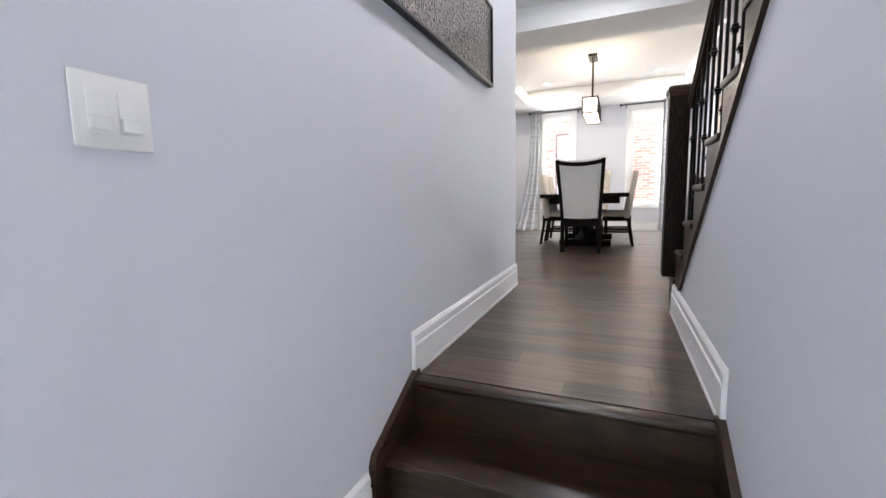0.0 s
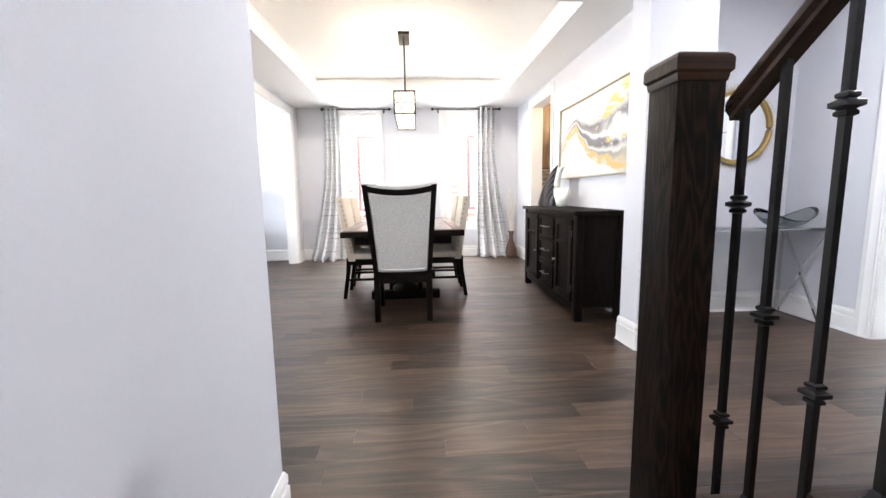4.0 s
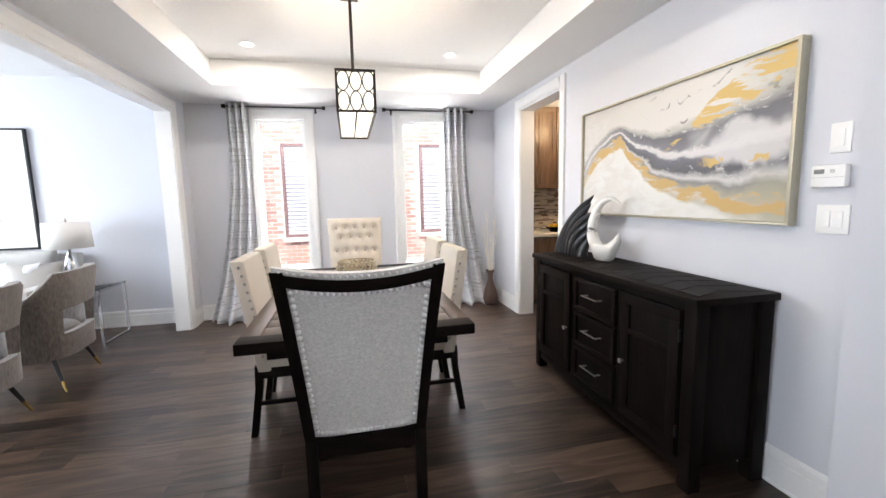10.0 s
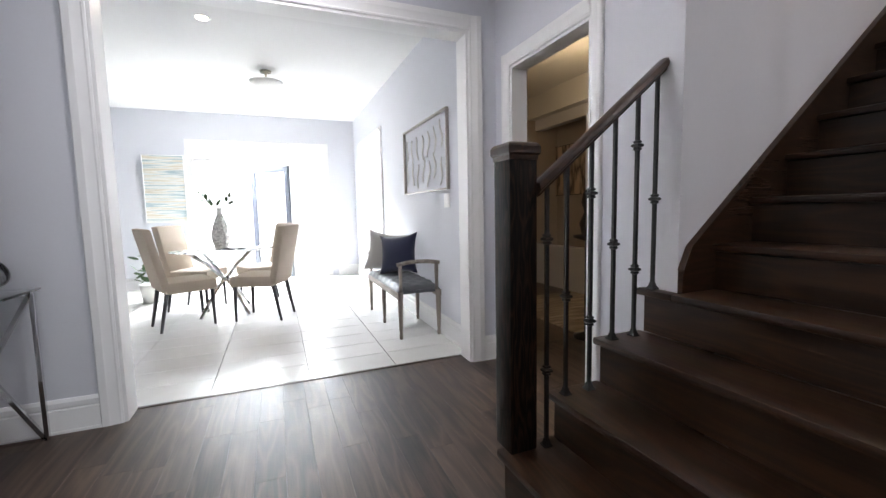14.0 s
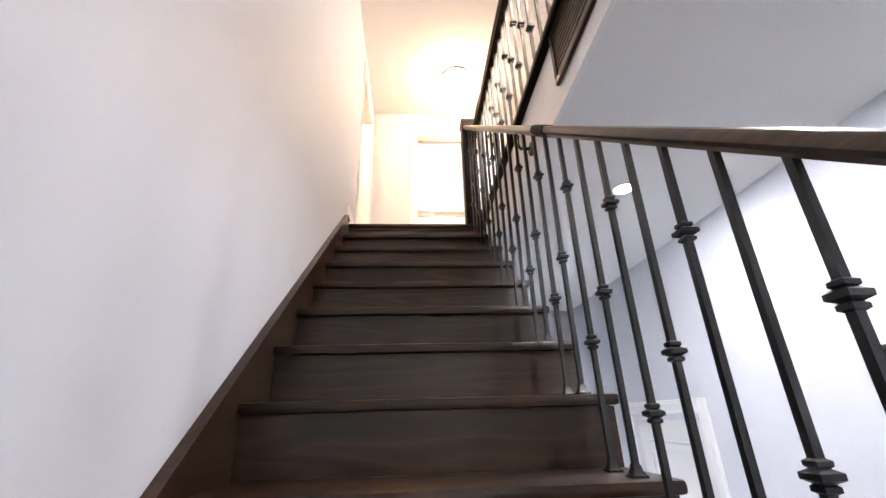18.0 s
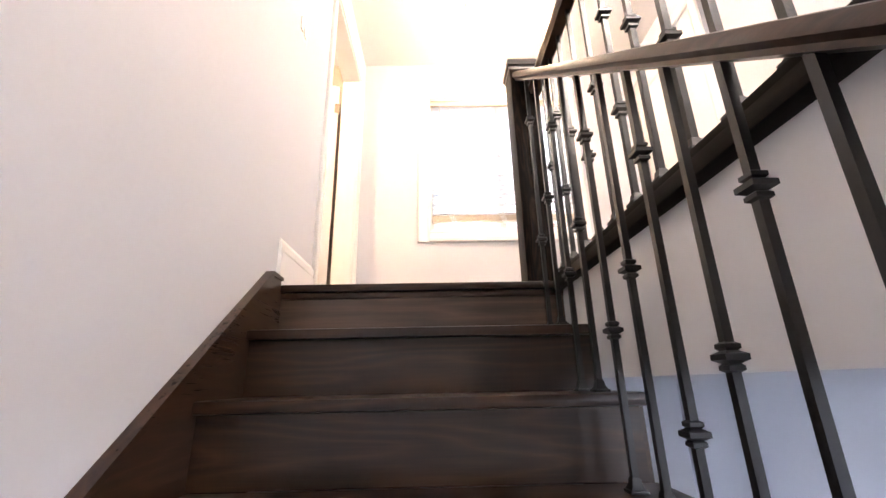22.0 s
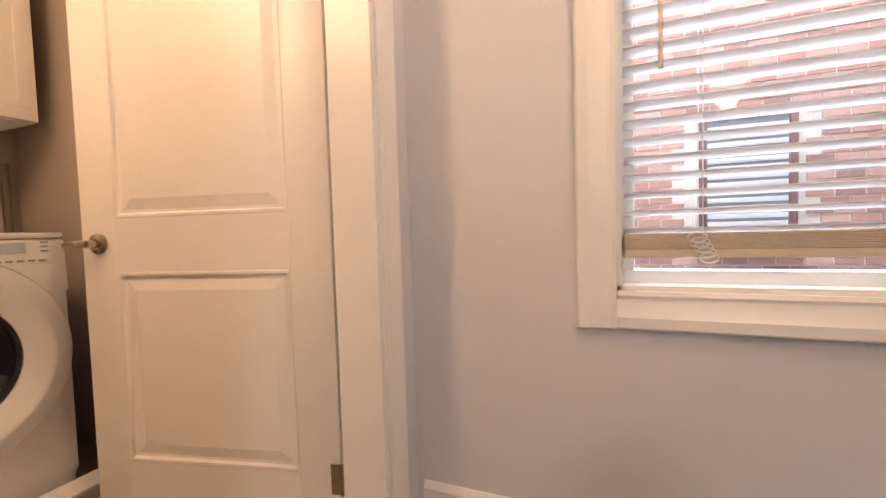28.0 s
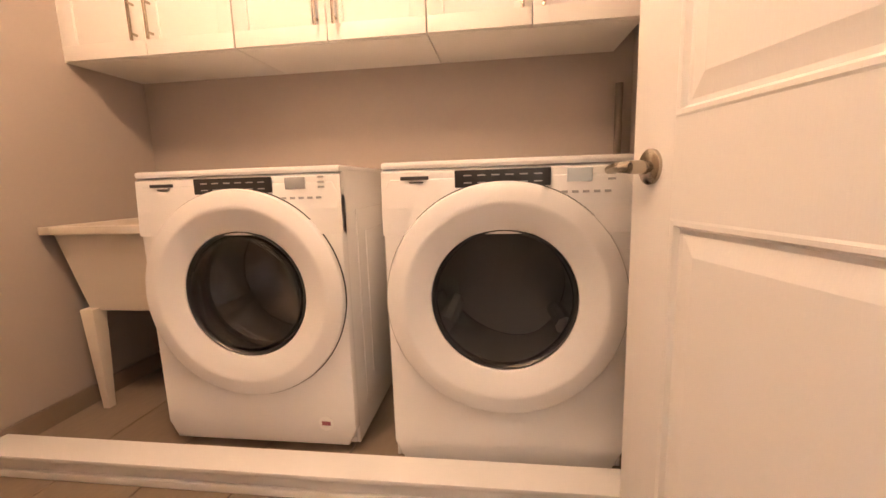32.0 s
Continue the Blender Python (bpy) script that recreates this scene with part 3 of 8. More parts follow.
jamb("trim_den_lining", "y", 2.17, 2.29, 2.67, 3.45, 0, 2.10)
casing("trim_laundry", "x", XS1, -1, -1.83, -1.0, L, L + 2.05, 0.075)
jamb("trim_laundry_lining", "x", XS1, XS1 + 0.13, -1.83, -1.0, L, L + 2.05)
setting("wall_laundry_lining", one(bx, XS1 + 0.13, 4.24, YW, YW + 0.004, L, UC), LAUNW, "taupe painted laundry wall", "wall")
setting("wall_laundry_lining", one(bx, XS1 + 0.13, XS1 + 0.134, -1.0, 0.30, L, UC), LAUNW, "taupe painted laundry wall", "wall")
casing("trim_laundry_inside", "x", XS1 + 0.134, 1, -1.83, -1.0, L, L + 2.05, 0.075)
casing("trim_hall_door", "x", -0.08, 1, -1.05, -0.2, LO, 1.68)
casing("trim_stair_window", "y", YW, 1, 0.46, 1.63, L + 0.77, L + 2.0, 0.092, True)
casing("trim_family", "y", 2.44, 1, 6.6, 8.0, 0, 2.2)
for x in (-0.82, 0.91):
    casing("trim_dining_window", "y", 9.165, -1, x, x + 0.58, 0.56, 2.38, 0.10, True)

# ---- stair ----
stair = thing("staircase", "straight dark-stained oak staircase with closed risers", "staircase")
for k in range(1, 16):
    y = Y1 - (k - 1) * RUN
    x0 = 1.026 + 0.020 * (Y1 - y)
    x1 = 2.305 if k <= 3 else wall_face(y) - 0.018
    part("tread", one(bx, x0, x1, y - RUN - 0.03, y, k * R - 0.032, k * R, 0.012), STAIRX, stair)
    if k == 4:
        part("tread_return", one(bx, x1 - 0.001, 2.305, 2.295, y, k * R - 0.032, k * R, 0.012), STAIRX, stair)
    part("riser", one(bx, x0 + 0.02, (2.275 if k <= 4 else x1), y - 0.045, y - 0.027, (k - 1) * R, k * R - 0.032), STAIRX, stair)
bm = bmesh.new()
prism(bm, [(2.295, 0), (Y1 - 0.03, 0)] + [p for k in range(1, 4) for p in ((Y1 - 0.03 - (k - 1) * RUN, k * R - 0.034), (max(2.295, Y1 - 0.03 - k * RUN), k * R - 0.034))], 2.275, 2.287, "x")
part("side_stringer", bm, STAIRY, stair)
y = Y1 - 15 * RUN
part("riser", one(bx, 1.06, wall_face(y) - 0.018, y - 0.045, y - 0.027, 15 * R, L - 0.075), STAIRX, stair)
# hall-side stringer with a straight lower edge
bm = bmesh.new()
prism(bm, [(2.74, 0), (Y1 - 0.03, 0)] + [p for k in range(1, 16) for p in ((Y1 - 0.03 - (k - 1) * RUN, k * R - 0.034), (Y1 - 0.03 - k * RUN, k * R - 0.034))] + [(YL - 0.04, H), (2.74 - H / (R / RUN), H)], 1.018, 1.10, "x")
for v in bm.verts:
    v.co.x = (1.046 if v.co.x < 1.05 else 1.12) + 0.020 * (Y1 - v.co.y) - (0.012 if v.co.x < 1.05 else 0.0)
part("stringer", bm, STAIRY, stair)
# wall-side skirt with a bead along its upper edge, parallel to the nosings
def nosing_line(y):
    return R + (Y1 - y) * R / RUN


peak = Y1 - (L - 0.073 - R) * RUN / R
top = [(2.288, 4 * R + 0.085), (2.245, nosing_line(2.245) + 0.085), (peak, L + 0.012), (YL, L + 0.012)]
bm = bmesh.new()
prism(bm, [(2.288, 4 * R - 0.03)] + top + [(YL - 0.1, L - 0.5), (2.1, 2.4 * R)], -0.022, 0, "x")
bead = bmesh.new()
prism(bead, top + [(YL, L + 0.024), (peak + 0.006, L + 0.026), (2.249, nosing_line(2.245) + 0.101), (2.293, 4 * R + 0.095)], -0.031, -0.001, "x")
for b_ in (bm, bead):
    for v in b_.verts:
        v.co.x += wall_face(v.co.y)
part("wall_skirt", bm, STAIRY, stair)
part("skirt_bead", bead, STAIRY, stair)
# solid carcass under the open end of the lowest steps
bm = bmesh.new()
prism(bm, [(2.295, 0), (Y1 - 0.05, 0)] + [p for k in range(1, 4) for p in ((Y1 - 0.05 - (k - 1) * RUN, k * R - 0.04), (max(2.295, Y1 - 0.05 - k * RUN), k * R - 0.04))], 2.0, 2.274, "x")
part("carcass", bm, STAIRY, stair)
# bead along the lower edge of the stringer, proud of the wall below
bm = bmesh.new()
za, zb = 0.20, H - 0.1
prism(bm, [(2.703 - za * RUN / R, za), (2.752 - za * RUN / R, za), (2.752 - zb * RUN / R, zb), (2.703 - zb * RUN / R, zb)], 1.015, 1.10, "x")
part("stringer_bead", bm, STAIRY, stair)
setting("landing_edge", one(bx, 1.1, XS1 - 0.021, YL - 0.1, YL, L - 0.03, L, 0.012), STAIRX, "dark oak nosing of the landing", "trim")


part("landing_cove", one(bx, 1.10, wall_face(YL) - 0.02, YL - 0.045, YL - 0.012, L - 0.055, L - 0.03, 0.008), STAIRX, stair)

# ---- newels, handrails and iron balusters ----
def newel(name, x, y, z0, z1, group="stair newels"):
    t = thing(name, "square dark-stained oak newel post with a flat cap", "newel post", group, pose(x, y, z0))
    h = z1 - z0
    bm = bmesh.new()
    w = 0.058
    bx(bm, -w, w, -w, w, 0, h - 0.06, 0.004)
    part("post", bm, STAIRZ, t)
    bm = bmesh.new()
    lathe(bm, [(0.084, h - 0.062), (0.087, h - 0.052), (0.087, h - 0.046), (0.096, h - 0.040), (0.096, h - 0.014), (0.090, h - 0.006), (0.080, h)], 4, m=Matrix.Rotation(radians(45), 4, "Z"))
    part("cap", bm, STAIRX, t, smooth=20)
    return t


newel("newel_post", 1.035, 2.975, R, 1.40)
newel("newel_post", 2.297, 2.975, R, 1.375)
newel("newel_post", 1.182, YL - 0.08, L, 4.155)


def baluster_mesh(h, knots, key):
    """A square iron bar with a foot and cast knuckles."""
    bm = bmesh.new()
    s = 0.0068
    bx(bm, -s, s, -s, s, 0, h)
    bx(bm, -0.019, 0.019, -0.019, 0.019, 0, 0.007, 0.002)
    lathe(bm, [(0.022, 0.007), (0.015, 0.016), (0.013, 0.026), (0.009, 0.03)], 4, m=Matrix.Rotation(radians(45), 4, "Z"))
    for z in knots:
        lathe(bm, [(0.0098, z - 0.021), (0.0165, z - 0.018), (0.0165, z - 0.012), (0.0118, z - 0.009), (0.0245, z - 0.004), (0.0245, z + 0.004),
                   (0.0118, z + 0.009), (0.0165, z + 0.012), (0.0165, z + 0.018), (0.0098, z + 0.021)], 4, m=Matrix.Rotation(radians(45), 4, "Z"))
    return mesh_of("baluster_" + key, bm, IRON, 30)


def rail_profile(bm, p, q, w=0.032, h=0.052):
    """A moulded handrail from p to q, given along its underside."""
    p, q = Vector(p), Vector(q)
    d = (q - p).normalized()
    s = Vector((-d.y, d.x, 0)).normalized()
    u = Vector((0, 0, 1))
    prof = [(-0.020, 0), (0.020, 0), (0.022, 0.010), (w, 0.020), (w, 0.034), (w * 0.8, h * 0.9), (w * 0.35, h), (-w * 0.35, h), (-w * 0.8, h * 0.9), (-w, 0.034), (-w, 0.020), (-0.022, 0.010)]
    a = [bm.verts.new(p + s * i + u * j) for i, j in prof]
    b = [bm.verts.new(q + s * i + u * j) for i, j in prof]
    n = len(prof)
    fs = [bm.faces.new(a), bm.faces.new(list(reversed(b)))]
    for i in range(n):
        fs.append(bm.faces.new((a[i], b[i], b[(i + 1) % n], a[(i + 1) % n])))
    bmesh.ops.recalc_face_normals(bm, faces=fs)


SL = R / RUN
ONE, TWO = {}, {}


def stair_rail(label, x0, x1, k0, k1, yend, ends, lift=0.925, wall=-9):
    """A raked rail with two bars to a tread. x0 at the foot, x1 at the head."""
    t = thing("stair_railing", label, "railing", "", pose(0, 0, 0))
    def xx(y):
        return x0 + (x1 - x0) * (2.95 - y) / 3.5
    def under(y):
        return R + (Y1 - y) * SL + lift
    bm = bmesh.new()
    y0 = ends[0]
    rail_profile(bm, (xx(y0), y0, under(y0)), (xx(yend), yend, under(yend)))
    part("handrail", bm, STAIRY, t)
    i = 0
    for k in range(k0, k1 + 1):
        nose = Y1 - (k - 1) * RUN
        spots = (nose - 0.050, nose - 0.050 - RUN / 2)
        if k == 1:
            spots = (nose - 0.195,)
        for y in spots:
            if y < ends[1]:
                continue
            y = max(y, wall)
            h = under(y) - k * R + 0.004
            lower = y == spots[-1] and len(spots) == 2
            key = "%d%s" % (i % 2, "b" if lower else "a")
            knots = (h - 0.51,) if i % 2 else (h - 0.72, h - 0.205)
            kk = (round(h, 2), i % 2)
            if kk not in ONE:
                ONE[kk] = baluster_mesh(h, knots, key)
            b = new("baluster", ONE[kk])
            b.parent, b.location = t, (xx(y), y, k * R)
            i += 1
    return t


hall_rail = stair_rail("dark oak handrail with black iron balusters along the stair", 1.102, 1.200, 1, 15, YL - 0.02, (2.89, YL + 0.02), 0.908)
bm = bmesh.new()
rail_profile(bm, (1.1565, 1.185, R + (Y1 - 1.185) * SL + 0.905), (1.1597, 1.085, R + (Y1 - 1.085) * SL + 0.905), 0.036, 0.059)
part("joint", bm, ESPY, hall_rail)
side_rail = stair_rail("short dark oak handrail with black iron balusters, stair foot", 2.243, 2.243, 1, 4, 2.285, (2.92, 2.25), 0.865, 2.318)

# level guard round the stairwell
guard = thing("landing_guard", "dark oak guard rail with black iron balusters at the stairwell edge", "railing", "", pose(0, 0, 0))
bm = bmesh.new()
rail_profile(bm, (1.135, YL - 0.06, L + 0.855), (1.09, 4.70, L + 0.855))
part("handrail", bm, STAIRY, guard)
bm = bmesh.new()
bx(bm, 1.085, 1.14, YL - 0.06, 4.70, L, L + 0.022, 0.006)
bx(bm, 1.075, 1.15, YL - 0.06, 4.70, L - 0.035, L, 0.008)
part("shoe_rail", bm, ESPY, guard)
gm = [baluster_mesh(0.838, (0.42,), "guard_a"), baluster_mesh(0.838, (0.26, 0.57), "guard_b")]
for i in range(46):
    b = new("baluster", gm[i % 2])
    b.parent, b.location = guard, (1.125 - 0.0085 * i * 0.11, YL + 0.07 + 0.112 * i, L + 0.022)

# wall bracket and wood-framed air grille on the stairwell edge
br = thing("handrail_bracket", "black iron wall bracket under the handrail", "bracket", "", pose(1.113, 0.849, 2.835))
part("plate", one(lathe, [(0.034, 0), (0.034, 0.006), (0.026, 0.012)], 20, m=Matrix.Rotation(radians(90), 4, "Y")), IRON, br)
bm = bmesh.new()
tube(bm, [(0.01, 0, 0), (0.055, 0, 0), (0.062, 0, 0.01), (0.062, 0, 0.07)], 0.008)
part("arm", bm, IRON, br)
gr = thing("air_grille", "dark wood framed air grille below the stairwell guard", "grille", "", pose(1.114, 1.413, 2.955))
bm = bmesh.new()
for a, b, c, d in ((-0.17, 0.17, 0.10, 0.125), (-0.17, 0.17, -0.125, -0.10), (-0.17, -0.145, -0.10, 0.10), (0.145, 0.17, -0.10, 0.10)):
    bx(bm, 0, 0.016, a, b, c, d, 0.003)
part("frame", bm, STAIRY, gr)
for i in range(9):
    part("slat", one(bx, 0.002, 0.010, -0.145, 0.145, -0.092 + i * 0.0225, -0.079 + i * 0.0225, 0.002), STAIRY, gr)

# the two steps up from the entry
low = thing("entry_steps", "two dark oak steps up from the lower entry", "steps")
part("tread", one(bx, -0.055, 1.005, 1.09, 1.37, -R - 0.032, -R, 0.012), STAIRX, low)
part("riser", one(bx, -0.055, 1.005, 1.12, 1.14, LO, -R - 0.032), STAIRX, low)
part("riser", one(bx, -0.055, 1.005, 1.355, 1.372, -R, -0.034), STAIRX, low)
part("nosing", one(bx, -0.055, 1.005, 1.34, 1.405, -0.034, 0.0, 0.014), STAIRX, low)
for x in (-0.08, 1.005):
    bm = bmesh.new()
    prism(bm, [(1.03, LO), (1.03, LO + 0.2), (1.05, LO + 0.235), (1.37, 0.02), (1.405, 0.02), (1.405, -0.1), (1.2, LO)], x, x + 0.025, "x")
    part("side_skirt", bm, STAIRY, low)

# ---- fittings on the walls ----
def plate(where, turn, w, h, kinds, label="white wall plate with rocker switches", cat="light switch", name="light_switch"):
    """A wall plate; its face looks along local -y. kinds: a mark for each gang."""
    t = thing(name, label, cat, "", pose(*where, 0, 0, turn))
    part("plate", one(bx, -w / 2, w / 2, -0.006, 0, -h / 2, h / 2, 0.003), PLASTIC, t)
    n = len(kinds)
    for i, k in enumerate(kinds):
        cx = (i - (n - 1) / 2) * 0.046
        if k == "r":
            bm = bmesh.new()
            bx(bm, cx - 0.016, cx + 0.016, -0.0095, -0.004, -0.033, 0.033, 0.002)
            part("rocker", bm, PLASTIC, t)
        elif k == "s":
            part("slot", one(bx, cx - 0.016, cx + 0.016, -0.0075, -0.004, -0.033, 0.033, 0.001), PLASTIC, t)
            part("slider", one(bx, cx - 0.016, cx + 0.016, -0.016, -0.007, -0.030, -0.008, 0.003), PLASTIC, t)
        elif k == "t":
            part("toggle", one(bx, cx - 0.008, cx + 0.008, -0.015, -0.005, -0.014, 0.014, 0.003), PLASTIC, t)
        elif k == "o":
            for z in (-0.02, 0.02):
                part("socket", one(lathe, [(0.017, 0), (0.017, 0.003), (0.015, 0.004)], 16, m=Matrix.Translation((cx, -0.005, z)) @ Matrix.Rotation(radians(90), 4, "X")), PLASTIC, t)
                bm = bmesh.new()
                for dx in (-0.006, 0.006):
                    bx(bm, cx + dx - 0.0012, cx + dx + 0.0012, -0.0098, -0.0085, z - 0.002, z + 0.007)
                part("slots", bm, BLACK, t)
    return t


plate((-0.08, 0.345, 0.885), 90, 0.118, 0.118, "ss", "white double dimmer plate with two square sliders on the hall wall")
plate((2.16, 5.10, 1.60), -90, 0.075, 0.118, "r", "white single rocker switch above the thermostat")
plate((2.16, 5.105, 1.275), -90, 0.12, 0.118, "rr", "white double rocker switch below the thermostat")
plate((2.06, 4.657, 1.285), 7, 0.075, 0.12, "t", "white dimmer switch on the pier")
plate((-1.55, 5.69, 0.42), 90, 0.075, 0.118, "o", "white duplex power outlet beside the arch", "power outlet", "power_outlet")
plate((0.90, YW, L + 0.415), 180, 0.075, 0.118, "o", "white duplex power outlet below the window", "power outlet", "power_outlet")
plate((XS1, -0.50, L + 1.22), -90, 0.12, 0.118, "rr", "white double switch on the stair wall")
plate((4.25, 2.44, 1.22), 180, 0.12, 0.118, "rr", "white double switch beside the leaf art")
th = thing("thermostat", "white wall thermostat with a small grey display", "thermostat", "", pose(2.16, 5.12, 1.45, 0, 0, -90))
part("case", one(bx, -0.064, 0.064, -0.030, 0, -0.046, 0.046, 0.010), PLASTIC, th)
part("display", one(bx, -0.050, -0.012, -0.0315, -0.029, 0.010, 0.028, 0.001), mat("lcd", (0.16, 0.17, 0.165), 0.3), th)
part("button", one(bx, 0.010, 0.026, -0.032, -0.029, 0.012, 0.026, 0.001), mat("grey_button", (0.55, 0.55, 0.55), 0.4), th)
part("lid_seam", one(bx, -0.060, 0.060, -0.0312, -0.0295, -0.006, -0.0045), mat("seam_shadow", (0.42, 0.42, 0.42), 0.6), th)

LIT = glow("lit_lens", (1.0, 0.93, 0.82), 14.0)


def pot_light(x, y, z, on=True, energy=32, tint=NEUT):
    t = thing("recessed_light", "round white recessed ceiling light, lit", "ceiling light", "recessed lights", pose(x, y, z))
    part("trim_ring", one(lathe, [(0.048, -0.002), (0.062, -0.006), (0.066, 0.0), (0.048, 0.0)], 28), PLASTIC, t)
    part("lens", one(lathe, [(0.047, -0.004), (0.047, 0.0)], 24), LIT, t)
    lamp("recessed_lamp", "AREA", (x, y, z - 0.008), (x, y, 0), energy * 0.3, tint, 0.085).data.shape = "DISK"


# the pair at y 5.75 is unseen, assumed to mirror the far pair
for x, y, z, e in ((1.26, 7.88, H, 34), (-0.57, 7.88, H, 34), (1.26, 5.75, H, 18), (-0.57, 5.75, H, 24)):
    pot_light(x, y, z, energy=e)
COOL = (0.93, 0.93, 1.0)
pot_light(0.575, 0.61, H, True, 40, COOL)
pot_light(0.56, 1.74, H, True, 30, COOL)
# two unseen foyer lights, added at guessed spots to light pier and stair foot
pot_light(0.5, 3.9, H, True, 38, COOL)
pot_light(2.9, 3.7, H, True, 72, COOL)
pot_light(5.0, 4.3, H, energy=8)
pot_light(6.6, 3.3, H, energy=8)
# unseen living room light, added to brighten that room
pot_light(-3.2, 6.6, H, energy=14)

# ---- textured metal panel in the hall ----
def mosaic(name, dark, light, scale):
    m = mat(name, dark, 0.35, 0.5)
    nt = m.node_tree
    b = nt.nodes["Principled BSDF"]
    co = nt.nodes["Texture Coordinate"]
    v = nt.nodes.new("ShaderNodeTexVoronoi")
    v.inputs["Scale"].default_value = scale
    nt.links.new(co.outputs["Object"], v.inputs[0])
    r = nt.nodes.new("ShaderNodeValToRGB")
    r.color_ramp.elements[0].color, r.color_ramp.elements[1].color = (*dark, 1), (*light, 1)
    sp = nt.nodes.new("ShaderNodeSeparateColor")
    nt.links.new(v.outputs["Color"], sp.inputs[0])
    nt.links.new(sp.outputs[0], r.inputs[0])
    nt.links.new(r.outputs[0], b.inputs["Base Color"])
    bp = nt.nodes.new("ShaderNodeBump")
    bp.inputs["Strength"].default_value, bp.inputs["Distance"].default_value = 1.0, 0.01
    nt.links.new(v.outputs["Distance"], bp.inputs["Height"])
    nt.links.new(bp.outputs[0], b.inputs["Normal"])
    return m


hp = thing("wall_panel", "wide dark metal relief panel hung on the hall wall", "wall art", "", pose(-0.08, 1.745, 1.66))
part("panel", one(bx, 0.004, 0.024, -0.765, 0.765, -0.225, 0.225), mosaic("hammered_metal", (0.008, 0.007, 0.007), (0.16, 0.14, 0.125), 85), hp)
bm = bmesh.new()
for a, b, c, d in ((-0.78, 0.78, 0.222, 0.238), (-0.78, 0.78, -0.238, -0.222), (-0.78, -0.764, -0.222, 0.222), (0.764, 0.78, -0.222, 0.222)):
    bx(bm, 0.0, 0.034, a, b, c, d, 0.002)
part("frame", bm, IRON, hp)

# ---- doors with moulded panels ----
def panel_door(name, w, h, m, label, panels, handle_x, lever=1, reach=0.115):
    """A slab in local x (0 to w), thickness in y (-0.0175 to 0.0175), hung at x=0; raised panels on both faces."""
    t = thing(name, label, "door", "", m, "structure")
    part("core", one(bx, 0.01, w - 0.01, -0.0085, 0.0085, 0.02, h - 0.01), DOORP, t)
    lo, hi = min(p[0] for p in panels), max(p[1] for p in panels)
    zs_ = [0.008] + [z for p in sorted(panels, key=lambda q_: q_[2]) for z in p[2:]] + [h]
    for a, b in ((0, lo), (hi, w)):
        part("stile", one(bx, a, b, -0.0175, 0.0175, 0.008, h, 0.002), DOORP, t)
    for k in range(0, len(zs_), 2):
        part("rail", one(bx, lo, hi, -0.0175, 0.0175, zs_[k], zs_[k + 1]), DOORP, t)
    for a, b, c, d in panels:
        for s in (-1, 1):
            bm = bmesh.new()
            loops = []
            for i, y in ((0.0, 0.0176), (0.004, 0.0192), (0.011, 0.0185), (0.016, 0.0095), (0.024, 0.0088), (0.058, 0.0160)):
                loops.append([bm.verts.new((x, s * y, z)) for x, z in ((a + i, c + i), (b - i, c + i), (b - i, d - i), (a + i, d - i))])
            fs = []
            for p, q in zip(loops, loops[1:]):
                fs += [bm.faces.new((p[k], p[(k + 1) % 4], q[(k + 1) % 4], q[k])) for k in range(4)]
            fs.append(bm.faces.new(loops[-1]))
            for f in fs:
                f.normal_update()
                if f.normal.y * s < 0:
                    f.normal_flip()
            part("raised_panel", bm, DOORP, t, smooth=10)
    for s in (-1, 1):
        hd = part("lever_handle", one(lathe, [(0.032, 0), (0.032, 0.006), (0.026, 0.010), (0.013, 0.012), (0.012, 0.042)], 24,
                                      m=Matrix.Translation((handle_x, s * 0.0175, 0.92)) @ Matrix.Rotation(radians(-90 * s), 4, "X")), STEEL, t, "brushed nickel lever handle")
        bm = bmesh.new()
        d = lever * (-1 if handle_x > w / 2 else 1)
        tube(bm, [(handle_x, s * 0.055, 0.92), (handle_x + d * 0.02, s * 0.062, 0.921), (handle_x + d * reach * 0.5, s * 0.063, 0.922), (handle_x + d * reach, s * 0.060, 0.918)], [0.011, 0.011, 0.0095, 0.008], 10)
        part("lever", bm, STEEL, hd)
    for z in (0.22, h - 0.22):
        bm = bmesh.new()
        cyl(bm, (-0.004, 0.02, z - 0.045), (-0.004, 0.02, z + 0.045), 0.006)
        bx(bm, -0.002, 0.03, 0.0174, 0.0192, z - 0.045, z + 0.045)
        part("hinge", bm, STEEL, t)
    return t


def two_panels(w):
    return [(0.125, w - 0.125, 0.20, 0.80), (0.125, w - 0.125, 1.01, 1.90)]


panel_door("door_hall", 0.80, 2.03, pose(-0.12, -1.03, LO, 0, 0, 90), "white two-panel door in the lower hall, closed", two_panels(0.80), 0.74)

